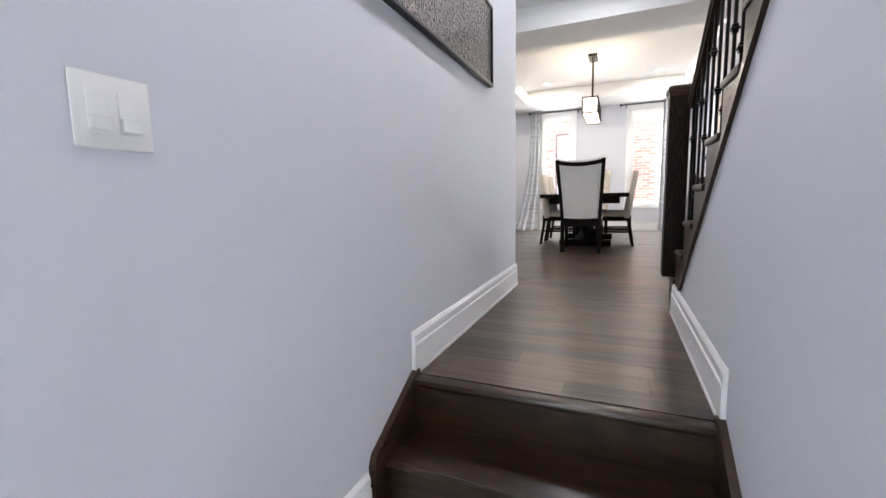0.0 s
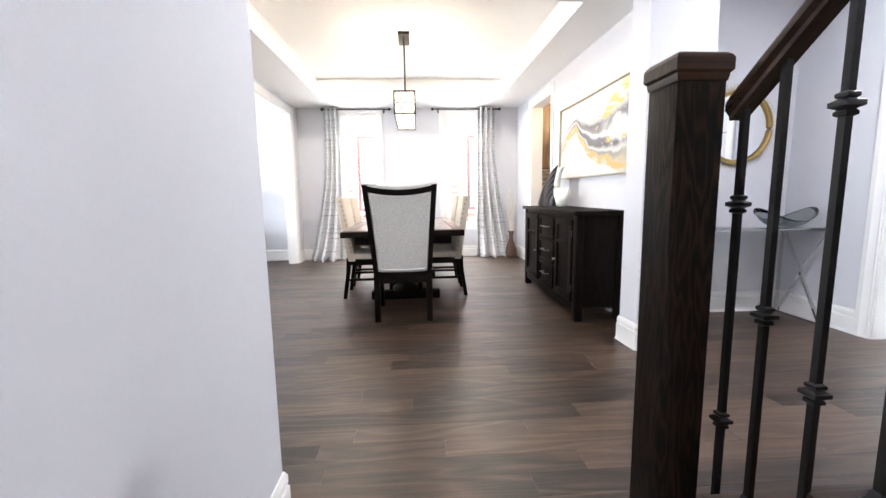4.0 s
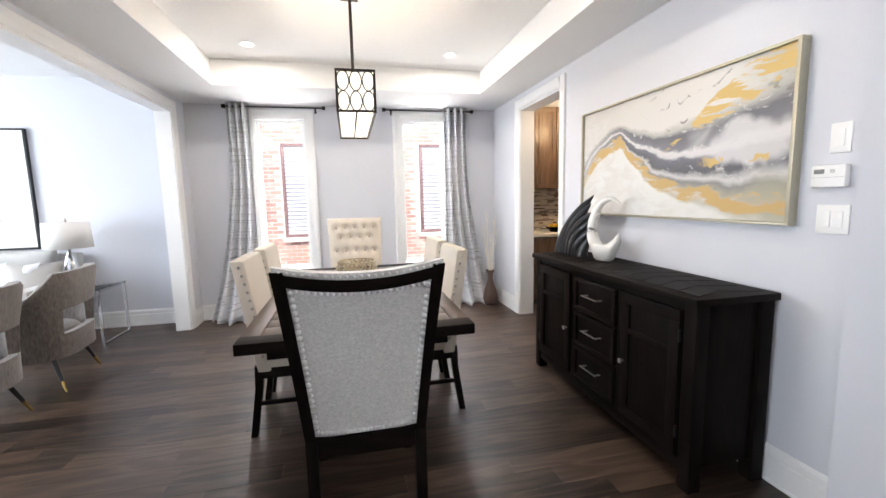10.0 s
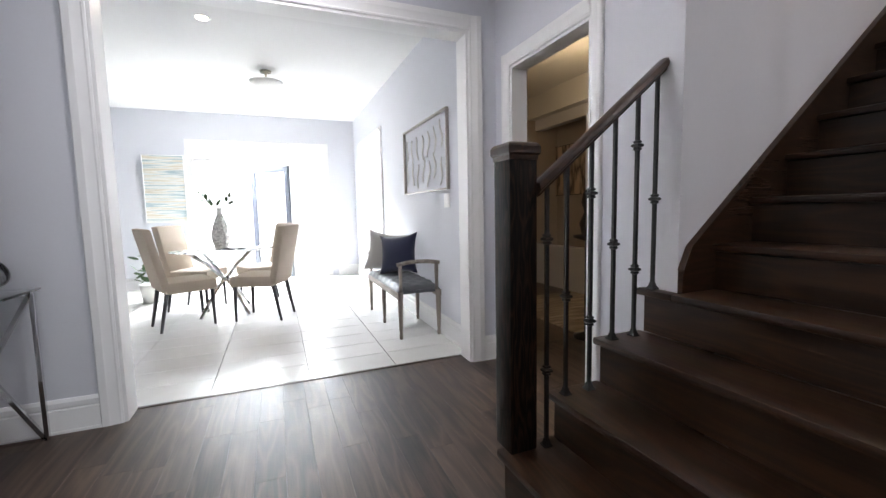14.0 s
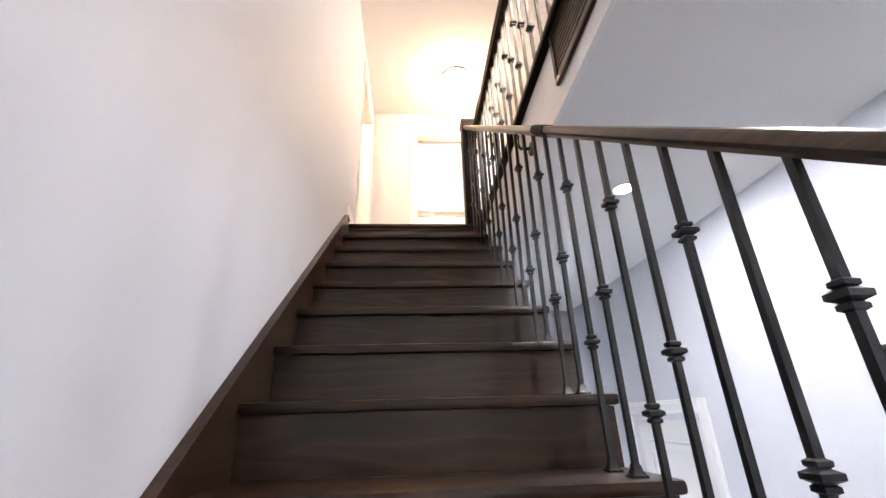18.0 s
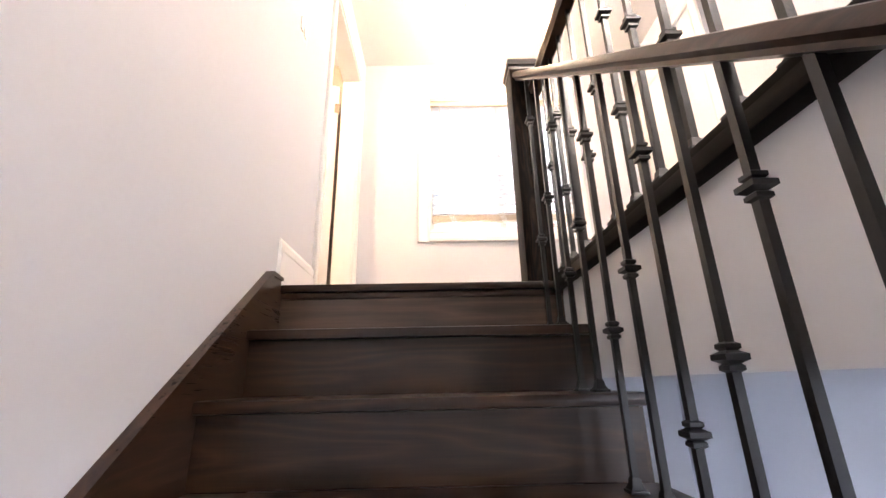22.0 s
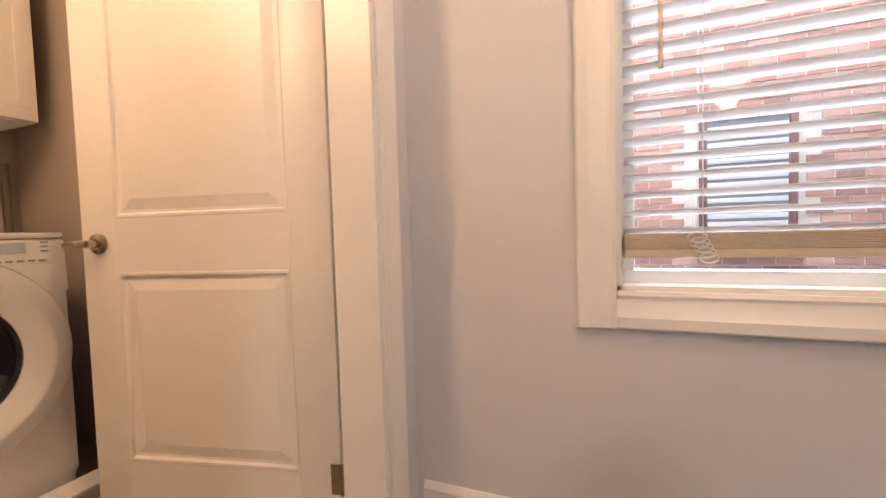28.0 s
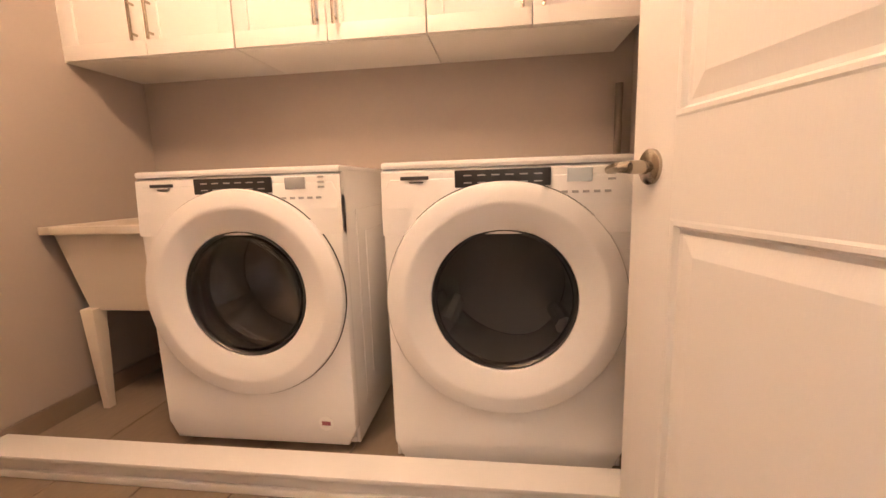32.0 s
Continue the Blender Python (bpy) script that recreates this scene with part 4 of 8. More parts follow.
# ---- dining room: buffet ----
SIL = mat("satin_silver", (0.55, 0.54, 0.52), 0.3, 1.0)
bf = thing("buffet", "dark espresso wood buffet with three drawers between two doors", "buffet", "", pose(1.70, 5.285, 0))
W, D, HT = 1.60, 0.43, 0.935
part("top", one(bx, -0.03, D + 0.0, -0.025, W + 0.02, HT - 0.035, HT, 0.005), ESPY, bf)
for i in range(12):
    # chevron strips let into the top
    bm = bmesh.new()
    y0 = 0.02 + i * (W - 0.06) / 12
    prism(bm, [(0.03, y0), (0.03, y0 + 0.118), (0.20, y0 + 0.118 + 0.07), (0.20, y0 + 0.07)] if i < 11 else [(0.03, y0), (0.03, y0 + 0.118), (0.2, y0 + 0.118), (0.2, y0)], HT, HT + 0.0022, "z")
    part("inlay_strip", bm, ESPX, bf)
    bm = bmesh.new()
    prism(bm, [(0.202, y0 + 0.07), (0.202, y0 + 0.188), (0.38, y0 + 0.118), (0.38, y0)] if i < 11 else [(0.202, y0), (0.202, y0 + 0.118), (0.38, y0 + 0.118), (0.38, y0)], HT, HT + 0.0022, "z")
    part("inlay_strip", bm, ESPY, bf)
part("body", one(bx, 0.02, D - 0.01, 0.02, W - 0.02, 0.11, HT - 0.035, 0.003), ESPZ, bf)
for y in (0.0, W - 0.07):
    for x in (0.0, D - 0.07):
        part("leg", one(bx, x, x + 0.07, y, y + 0.07, 0, HT - 0.035, 0.005), ESPZ, bf)
part("apron", one(bx, 0.008, 0.03, 0.07, W - 0.07, 0.075, 0.135, 0.003), ESPY, bf)
part("top_rail", one(bx, 0.008, 0.03, 0.07, W - 0.07, HT - 0.075, HT - 0.035, 0.003), ESPY, bf)
for y in (0.535, 1.035):
    part("stile", one(bx, 0.008, 0.03, y - 0.02, y + 0.02, 0.135, HT - 0.075, 0.003), ESPZ, bf)
zs = [0.15, 0.388, 0.626, 0.86]
for i in range(3):
    dr = part("drawer", one(bx, 0.006, 0.025, 0.565, 1.005, zs[i] + 0.008, zs[i + 1] - 0.008, 0.004), ESPY, bf)
    bm = bmesh.new()
    for a, b, c, d in ((0.565, 1.005, zs[i] + 0.008, zs[i] + 0.034), (0.565, 1.005, zs[i + 1] - 0.034, zs[i + 1] - 0.008), (0.565, 0.595, zs[i] + 0.034, zs[i + 1] - 0.034), (0.975, 1.005, zs[i] + 0.034, zs[i + 1] - 0.034)):
        bx(bm, -0.008, 0.006, a, b, c, d, 0.003)
    part("drawer_frame", bm, ESPY, dr)
    z = (zs[i] + zs[i + 1]) / 2 + 0.01
    bm = bmesh.new()
    tube(bm, [(-0.035, 0.70, z), (-0.035, 0.87, z)], 0.005)
    for y in (0.71, 0.86):
        cyl(bm, (0.006, y, z), (-0.035, y, z), 0.005)
    part("pull", bm, SIL, dr, "satin silver bar pull")
for a, b, k in ((0.085, 0.505, 0.475), (1.065, 1.515, 1.095)):
    dd = part("door", one(bx, 0.006, 0.025, a, b, 0.15, 0.86, 0.003), ESPZ, bf)
    bm = bmesh.new()
    for y0, y1, z0, z1 in ((a, b, 0.15, 0.215), (a, b, 0.80, 0.86), (a, a + 0.065, 0.215, 0.80), (b - 0.065, b, 0.215, 0.80), (a + 0.065, b - 0.065, 0.635, 0.665)):
        bx(bm, -0.010, 0.006, y0, y1, z0, z1, 0.003)
    part("door_frame", bm, ESPZ, dd)
    part("knob", one(lathe, [(0.006, 0), (0.006, 0.012), (0.013, 0.018), (0.014, 0.026), (0.004, 0.032)], 16, m=Matrix.Translation((-0.008, k, 0.47)) @ Matrix.Rotation(radians(-90), 4, "Y")), SIL, dd)
    for z in (0.27, 0.74):
        part("hinge", one(bx, -0.012, 0.0, (a - 0.006) if k > (a + b) / 2 else (b - 0.002), (a + 0.002) if k > (a + b) / 2 else (b + 0.006), z - 0.03, z + 0.03), IRON, dd)

# sculptures on the buffet
BLKC = mat("black_ceramic", (0.012, 0.013, 0.016), 0.28, grain=0.1, scale=30, bump=0.05, bump_scale=60)
WHTC = mat("white_ceramic", (0.78, 0.77, 0.74), 0.3, vary=0.02, bump=0.04, bump_scale=40)
s1 = thing("sculpture", "glossy black ribbed wing sculpture standing on the buffet", "sculpture", "", pose(1.92, 6.665, HT, 0, 0, 8))
bm = bmesh.new()
for k in range(6):
    # each rib climbs from the foot and bends over to a pointed tip
    f = k / 5
    foot = (0.135 - 0.20 * f, 0.0)
    mid = (0.115 - 0.175 * f, 0.23 - 0.12 * f)
    tip = (-0.145 + 0.012 * (k % 2), 0.455 - 0.30 * f)
    pts, rad = [], []
    for i in range(13):
        u = i / 12
        p = [(1 - u) ** 2 * a + 2 * u * (1 - u) * b + u * u * c for a, b, c in zip(foot, mid, tip)]
        pts.append((0.012 * math.sin(3 * u + k), p[0], p[1] + 0.002))
        rad.append((0.050 - 0.012 * f) * (1 - 0.25 * u) * (1 - u ** 5) + 0.003)
    tube(bm, pts, rad, 12)
bmesh.ops.transform(bm, matrix=Matrix.Diagonal((0.95, 1.3, 1, 1)), verts=bm.verts)
for v in bm.verts:
    v.co.z = max(v.co.z, 0.0)
part("wing", bm, BLKC, s1, smooth=60)
s2 = thing("sculpture", "white ceramic crescent sculpture with feathered edge on the buffet", "sculpture", "", pose(1.96, 6.36, HT, 0, 0, 10))
bm = bmesh.new()
pts, rad = [], []
for i in range(19):
    u = i / 18
    a = radians(-70 + 190 * u)
    pts.append((0.0, -0.045 + 0.155 * math.cos(a) * (1 - 0.1 * u), 0.215 + (0.215 if a > 0 else 0.17) * math.sin(a)))
    rad.append(0.043 * (1 - u) ** 0.75 + 0.004)
tube(bm, pts, rad, 16)
for z, y, r in ((0.20, 0.135, 0.020), (0.265, 0.125, 0.020), (0.33, 0.098, 0.018)):
    tube(bm, [(0, y - 0.045, z - 0.02), (0, y - 0.01, z), (0, y + 0.014, z + 0.022)], [r, r * 0.8, 0.003], 10)
lathe(bm, [(0.055, 0.0), (0.075, 0.015), (0.092, 0.06), (0.098, 0.10), (0.082, 0.115), (0.05, 0.105), (0.01, 0.095)], 28, m=Matrix.Diagonal((0.62, 1.0, 1, 1)))
tube(bm, [(0, -0.01, 0.06), (0, -0.07, 0.10), (0, -0.105, 0.15), (0, -0.118, 0.205)], [0.045, 0.042, 0.026, 0.004], 14)
for v in bm.verts:
    v.co.y *= 1.12
    v.co.z = max(v.co.z, 0.0)
part("body", bm, WHTC, s2, smooth=60)

# large abstract painting
def abstract_paint(name):
    """Poured paint: a gold arc on white, grey washes with pale veins above it, gold leaf strokes at one end."""
    m = mat(name, (0.7, 0.7, 0.7), 0.5, bump=0.3, bump_scale=14)
    nt = m.node_tree
    b = nt.nodes["Principled BSDF"]
    co = nt.nodes["Texture Coordinate"]
    N, K = nt.nodes.new, nt.links.new

    def calc(op, a_, c_=None, d_=None):
        n = N("ShaderNodeMath")
        n.operation = op
        for i, v_ in enumerate((a_, c_, d_)):
            if v_ is None:
                continue
            if isinstance(v_, (int, float)):
                n.inputs[i].default_value = v_
            else:
                K(v_, n.inputs[i])
        return n.outputs[0]

    def span(src, a_, b_, lo=0.0, hi=1.0):
        n = N("ShaderNodeMapRange")
        n.interpolation_type = "SMOOTHSTEP"
        K(src, n.inputs[0])
        for i, v_ in zip((1, 2, 3, 4), (a_, b_, lo, hi)):
            n.inputs[i].default_value = v_
        return n.outputs[0]

    def noise_(scale, detail, stretch=(1, 1, 1), turn=0.0, dist=0.0):
        mp = N("ShaderNodeMapping")
        mp.inputs["Scale"].default_value = stretch
        mp.inputs["Rotation"].default_value = (radians(turn), 0, 0)
        K(co.outputs["Object"], mp.inputs[0])
        n = N("ShaderNodeTexNoise")
        n.inputs["Scale"].default_value, n.inputs["Detail"].default_value, n.inputs["Distortion"].default_value = scale, detail, dist
        K(mp.outputs[0], n.inputs[0])
        return calc("SUBTRACT", n.outputs[0], 0.5)

    def over(under, factor, colour):
        n = N("ShaderNodeMix")
        n.data_type = "RGBA"
        K(factor, n.inputs[0])
        if isinstance(under, tuple):
            n.inputs[6].default_value = (*under, 1)
        else:
            K(under, n.inputs[6])
        n.inputs[7].default_value = (*colour, 1)
        return n.outputs[2]

    sp = N("ShaderNodeSeparateXYZ")
    K(co.outputs["Object"], sp.inputs[0])
    u, v = calc("MULTIPLY", sp.outputs[1], -1.0), sp.outputs[2]
    n1, n2, n3 = noise_(2.6, 3, dist=0.6), noise_(8.0, 5, (1, 0.7, 1.5), dist=1.2), noise_(30.0, 4)
    # height above the arc: round on one flank, falling fast and then slowly on the other
    du = calc("ADD", u, 0.37)
    left, right = calc("MINIMUM", du, 0.0), calc("MAXIMUM", du, 0.0)
    arc = calc("MULTIPLY_ADD", calc("MULTIPLY", left, left), -1.25, 0.10)
    fall = calc("DIVIDE", calc("MULTIPLY", calc("MULTIPLY", right, right), 0.62), calc("MULTIPLY", calc("ADD", right, 0.35), calc("ADD", right, 0.06)))
    f = calc("SUBTRACT", v, calc("SUBTRACT", arc, fall))
    f = calc("MULTIPLY_ADD", n1, 0.13, f)
    f = calc("MULTIPLY_ADD", n2, 0.055, f)
    # washes run along the arc and spread towards one end
    wide = calc("MULTIPLY_ADD", calc("MULTIPLY", right, 1.0), 0.44, 0.17)
    g_ = calc("DIVIDE", f, wide)
    ramp = N("ShaderNodeValToRGB")
    cr = ramp.color_ramp
    cr.elements[0].position, cr.elements[0].color = 0.0, (0.70, 0.70, 0.67, 1)
    cr.elements[1].position, cr.elements[1].color = 1.0, (0.68, 0.66, 0.63, 1)
    for at, c in ((0.27, (0.72, 0.72, 0.69)), (0.315, (0.50, 0.50, 0.46)), (0.345, (0.63, 0.62, 0.58)), (0.40, (0.40, 0.37, 0.29)), (0.44, (0.24, 0.24, 0.235)), (0.475, (0.60, 0.59, 0.58)),
                  (0.53, (0.115, 0.115, 0.13)), (0.61, (0.17, 0.17, 0.20)), (0.635, (0.60, 0.59, 0.60)), (0.67, (0.66, 0.64, 0.64)), (0.70, (0.21, 0.21, 0.235)), (0.79, (0.15, 0.15, 0.17)), (0.84, (0.46, 0.45, 0.42)), (0.90, (0.68, 0.66, 0.63))):
        e = cr.elements.new(at)
        e.color = (*c, 1)
    K(calc("MULTIPLY_ADD", g_, 0.60, 0.33), ramp.inputs[0])
    pale = over((0.64, 0.62, 0.59), span(n2, -0.1, 0.12), (0.73, 0.725, 0.71))
    mix = N("ShaderNodeMix")
    mix.data_type = "RGBA"
    # the far end stays pale but for thin streaks close to the arc
    K(calc("MULTIPLY", span(calc("MULTIPLY_ADD", n2, 0.5, u), -0.85, -0.15, 0.45, 1.0), span(f, -0.12, -0.04, 0.35, 1.0)), mix.inputs[0])
    K(pale, mix.inputs[6])
    K(ramp.outputs[0], mix.inputs[7])
    col = mix.outputs[2]
    # dry streaks that follow the flow
    streak = calc("MULTIPLY", span(calc("SINE", calc("MULTIPLY_ADD", n2, 12.0, calc("MULTIPLY", g_, 26.0))), 0.86, 1.0), span(n3, -0.05, 0.12))
    col = over(col, calc("MULTIPLY", calc("MULTIPLY", streak, span(g_, 0.05, 0.2)), 0.7), (0.68, 0.67, 0.66))
    dark_line = calc("MULTIPLY", span(calc("SINE", calc("MULTIPLY_ADD", n1, 16.0, calc("MULTIPLY", g_, 17.0))), 0.93, 1.0), span(n2, 0.0, 0.10))
    col = over(col, calc("MULTIPLY", calc("MULTIPLY", dark_line, calc("MULTIPLY", span(g_, 0.08, 0.2), span(u, -0.2, 0.1))), 0.75), (0.16, 0.15, 0.14))
    # pale wash in the middle of the grey, olive stain in the corners
    pu, pv = calc("MULTIPLY_ADD", u, 3.2, -1.75), calc("MULTIPLY_ADD", v, 9.0, -0.1)
    pool = calc("MULTIPLY_ADD", n1, 5.0, calc("ADD", calc("MULTIPLY", pu, pu), calc("MULTIPLY", pv, pv)))
    col = over(col, span(pool, 1.3, 0.2, 0.0, 0.85), (0.66, 0.645, 0.65))
    corner = calc("MULTIPLY", span(calc("MULTIPLY_ADD", n1, 0.5, u), 0.45, 0.80), span(calc("MULTIPLY_ADD", n2, 0.25, v), 0.20, 0.33))
    col = over(col, calc("MULTIPLY", corner, 0.8), (0.40, 0.39, 0.32))
    low = calc("MULTIPLY", span(calc("MULTIPLY_ADD", n2, 0.4, u), 0.40, 0.75), span(calc("MULTIPLY_ADD", n1, 0.3, v), -0.17, -0.26))
    col = over(col, calc("MULTIPLY", low, 0.75), (0.38, 0.36, 0.27))
    # the gold arc, broken at its edges
    af = calc("ABSOLUTE", calc("SUBTRACT", f, 0.018))
    body = span(calc("MULTIPLY_ADD", n2, 0.10, af), 0.050, 0.030)
    body = calc("MULTIPLY", body, span(noise_(14.0, 5, (1, 0.5, 1.6), 20), -0.16, 0.0, 0.2, 1.0))
    col = over(col, body, (0.56, 0.38, 0.15))
    # gold leaf strokes slanting to the upper corner, a few flecks below
    d2 = calc("ABSOLUTE", calc("MULTIPLY_ADD", n2, 0.09, calc("SUBTRACT", v, calc("MULTIPLY_ADD", u, 0.50, -0.02))))
    stroke = calc("MULTIPLY", span(calc("MULTIPLY_ADD", span(u, 0.15, 0.60), -0.085, d2), 0.018, 0.004), span(u, 0.02, 0.16))
    stroke = calc("MULTIPLY", stroke, span(noise_(15.0, 5, (1, 0.35, 2.4), 27), -0.05, 0.02))
    d3 = calc("ABSOLUTE", calc("MULTIPLY_ADD", n2, 0.12, calc("ADD", v, 0.09)))
    fleck = calc("MULTIPLY", calc("MULTIPLY", span(d3, 0.022, 0.008), span(u, 0.30, 0.42)), span(noise_(18.0, 4), 0.0, 0.06))
    col = over(col, calc("MAXIMUM", stroke, fleck), (0.64, 0.45, 0.16))
    K(col, b.inputs["Base Color"])
    return m


CHAMP = mat("champagne_frame", (0.46, 0.43, 0.33), 0.35, 0.6, grain=0.06, scale=60)
pt = thing("painting", "wide abstract painting in white, grey and gold with a champagne frame", "painting", "", pose(2.16, 6.085, 1.64))
part("canvas", one(bx, -0.032, -0.004, -0.82, 0.82, -0.385, 0.385), abstract_paint("abstract_paint"), pt)
bm = bmesh.new()
for a, b, c, d in ((-0.84, 0.84, 0.387, 0.40), (-0.84, 0.84, -0.40, -0.387), (-0.84, -0.823, -0.387, 0.387), (0.823, 0.84, -0.387, 0.387)):
    bx(bm, -0.05, 0.0, a, b, c, d, 0.002)
part("frame", bm, CHAMP, pt)

# ---- dining table ----
tb = thing("dining_table", "long dark wood dining table with a planked top and trestle base", "table", "", pose(0.26, 6.81, 0))
part("border", one(bx, -0.57, 0.57, -1.045, -0.93, 0.705, 0.76, 0.006), ESPX, tb)
part("border", one(bx, -0.57, 0.57, 0.93, 1.045, 0.705, 0.76, 0.006), ESPX, tb)
for x in (-0.57, 0.475):
    part("border", one(bx, x, x + 0.095, -0.93, 0.93, 0.705, 0.76, 0.006), TABLEW, tb)
for i in range(14):
    y0 = -0.93 + i * 1.86 / 14
    for sx in (-1, 1):
        bm = bmesh.new()
        y1 = y0 + 1.86 / 14 - 0.003
        bx(bm, min(0, sx * 0.472), max(0, sx * 0.472), y0, y1, 0.72, 0.758, 0.002)
        part("plank", bm, TABLEW, tb)
part("apron", one(bx, -0.46, 0.46, -0.90, 0.90, 0.62, 0.705, 0.004), ESPY, tb)
for y in (-0.52, 0.52):
    bm = bmesh.new()
    lathe(bm, [(0.12, 0.09), (0.14, 0.12), (0.075, 0.18), (0.07, 0.24), (0.105, 0.34), (0.11, 0.44), (0.07, 0.52), (0.085, 0.57), (0.12, 0.62)], 24, (0, y, 0))
    part("pedestal", bm, ESPZ, tb)
    part("foot", one(bx, -0.36, 0.36, y - 0.055, y + 0.055, 0, 0.09, 0.015), ESPX, tb)
part("stretcher", one(bx, -0.045, 0.045, -0.52, 0.52, 0.14, 0.20, 0.008), ESPY, tb)

# pierced metal bowl
bw = thing("bowl", "silver-gold pierced metal bowl standing on the table", "bowl", "", pose(0.27, 7.24, 0.76))
GOLDM = mat("aged_silver_gilt", (0.50, 0.43, 0.30), 0.32, 1.0, grain=0.15, scale=60)
bm = bmesh.new()
rng = random.Random(4)
n, rows_ = 26, 7
for j in range(rows_):
    for i in range(n):
        a = 2 * math.pi * (i + 0.5 * (j % 2) + rng.uniform(-0.2, 0.2)) / n
        z = 0.012 + j * 0.019 + rng.uniform(-0.003, 0.003)
        r = 0.135 + 0.022 * math.sin(j / 6 * math.pi) + 0.012 * j / 6
        bmesh.ops.create_icosphere(bm, subdivisions=1, radius=0.0115 + rng.uniform(-0.002, 0.003), matrix=Matrix.Translation((r * math.cos(a), r * math.sin(a), z)) @ Matrix.Rotation(a, 4, "Z") @ Matrix.Diagonal((0.45, 1.15, 1, 1)))
part("pierced_wall", bm, GOLDM, bw)
part("rim", one(tube, [(0.150 * math.cos(2 * math.pi * i / 36), 0.150 * math.sin(2 * math.pi * i / 36), 0.14) for i in range(36)], 0.006, 6, True), GOLDM, bw)
part("base", one(lathe, [(0.12, 0.0), (0.135, 0.004), (0.12, 0.01)], 28), GOLDM, bw)

# ---- dining chairs ----
def nails(bm, pts, r=0.007, face=(0, -1, 0)):
    q = Vector(face).to_track_quat("Z", "Y").to_matrix().to_4x4()
    for p in pts:
        bmesh.ops.create_cone(bm, cap_ends=True, segments=7, radius1=r, radius2=r * 0.45, depth=r * 0.8, matrix=Matrix.Translation(p) @ q)


def cushion(bm, x0, x1, y0, y1, z0, z1, r=0.03):
    return bx(bm, x0, x1, y0, y1, z0, z1, r)


# darker than the cream cover: shade of the tufts put into the button colour
BUTTON_SHADE = mat("shaded_button_cloth", (0.36, 0.31, 0.25), 0.9)
NAIL = mat("silver_nailhead", (0.80, 0.78, 0.75), 0.4, 0.55)
PEWTER = mat("dark_pewter", (0.36, 0.33, 0.30), 0.3, 1.0)


def host_chair(m, label, tufted):
    """High-backed chair facing +y."""
    t = thing("host_chair", label, "chair", "", m)
    for s in (-1, 1):
        part("front_leg", one(bx, s * 0.23 - 0.022, s * 0.23 + 0.022, 0.235, 0.28, 0, 0.40, 0.004), ESPZ, t)
        bm = bmesh.new()
        v = bx(bm, s * 0.225 - 0.024, s * 0.225 + 0.024, -0.29, -0.24, 0, 0.42, 0.004)
        part("rear_leg", bm, ESPZ, t)
        part("side_rail", one(bx, s * 0.235 - 0.014, s * 0.235 + 0.014, -0.25, 0.25, 0.34, 0.42, 0.004), ESPY, t)
    part("front_rail", one(bx, -0.21, 0.21, 0.245, 0.27, 0.34, 0.42, 0.004), ESPX, t)
    part("rear_rail", one(bx, -0.21, 0.21, -0.285, -0.25, 0.34, 0.42, 0.004), ESPX, t)
    part("seat", one(cushion, -0.255, 0.255, -0.23, 0.29, 0.41, 0.50, 0.035), CREAM if tufted else LINEN, t)
    # back: leans and widens upwards, with a rim frame
    def lean(z):
        return -0.265 - 0.27 * (z - 0.38) / 0.79 * (0.75 + 0.25 * (z - 0.38) / 0.79)
    def half(z):
        return 0.245 + 0.045 * (z - 0.38) / 0.79
    tilt = Matrix.Rotation(math.atan(0.24 / 0.79), 4, "X")
    if not tufted:
        for s in (-1, 1):
            bm = bmesh.new()
            zz = [0.38 + 0.79 * i / 10 for i in range(11)]
            rows2 = []
            for z in zz:
                xo, xi, y = s * half(z), s * (half(z) - 0.042), lean(z)
                rows2.append([bm.verts.new((xo, y - 0.012, z)), bm.verts.new((xo, y + 0.022, z)), bm.verts.new((xi, y + 0.022, z)), bm.verts.new((xi, y - 0.012, z))])
            fs = []
            for a, b in zip(rows2, rows2[1:]):
                for k in range(4):
                    fs.append(bm.faces.new((a[k], a[(k + 1) % 4], b[(k + 1) % 4], b[k])))
            fs += [bm.faces.new(rows2[0]), bm.faces.new(rows2[-1])]
            bmesh.ops.recalc_face_normals(bm, faces=fs)
            part("back_stile", bm, ESPZ, t)
        def bow(x):
            return 0.02 * (1 - (x / 0.28) ** 2)
        for z0, z1, c in ((1.12, 1.165, 0.0), (0.38, 0.455, 0.0)):
            bm = bmesh.new()
            rows2 = []
            for i in range(13):
                hw = half((z0 + z1) / 2) - 0.03
                x = -hw + 2 * hw * i / 12
                dz = -0.035 * (1 - (x / 0.27) ** 2) if z0 > 1 else -0.02 * (x / 0.27) ** 2
                dz2 = dz if z0 > 1 else 0.0 - 0.02 * (1 - (x / 0.27) ** 2)
                y0_, y1_ = lean(z0), lean(z1)
                rows2.append([bm.verts.new((x, y0_ - 0.012, z0 + (dz if z0 > 1 else 0))), bm.verts.new((x, y0_ + 0.022, z0 + (dz if z0 > 1 else 0))),
                              bm.verts.new((x, y1_ + 0.022, z1 + dz2)), bm.verts.new((x, y1_ - 0.012, z1 + dz2))])
            fs = []
            for a, b in zip(rows2, rows2[1:]):
                for k in range(4):
                    fs.append(bm.faces.new((a[k], a[(k + 1) % 4], b[(k + 1) % 4], b[k])))
            fs += [bm.faces.new(rows2[0]), bm.faces.new(rows2[-1])]
            bmesh.ops.recalc_face_normals(bm, faces=fs)
            part("back_rail", bm, ESPX, t)
    # padded panel
    bm = bmesh.new()
    nx, nz = (40, 56) if tufted else (16, 20)
    front, back = [], []
    zlo, zhi = (0.42, 1.20) if tufted else (0.44, 1.185)
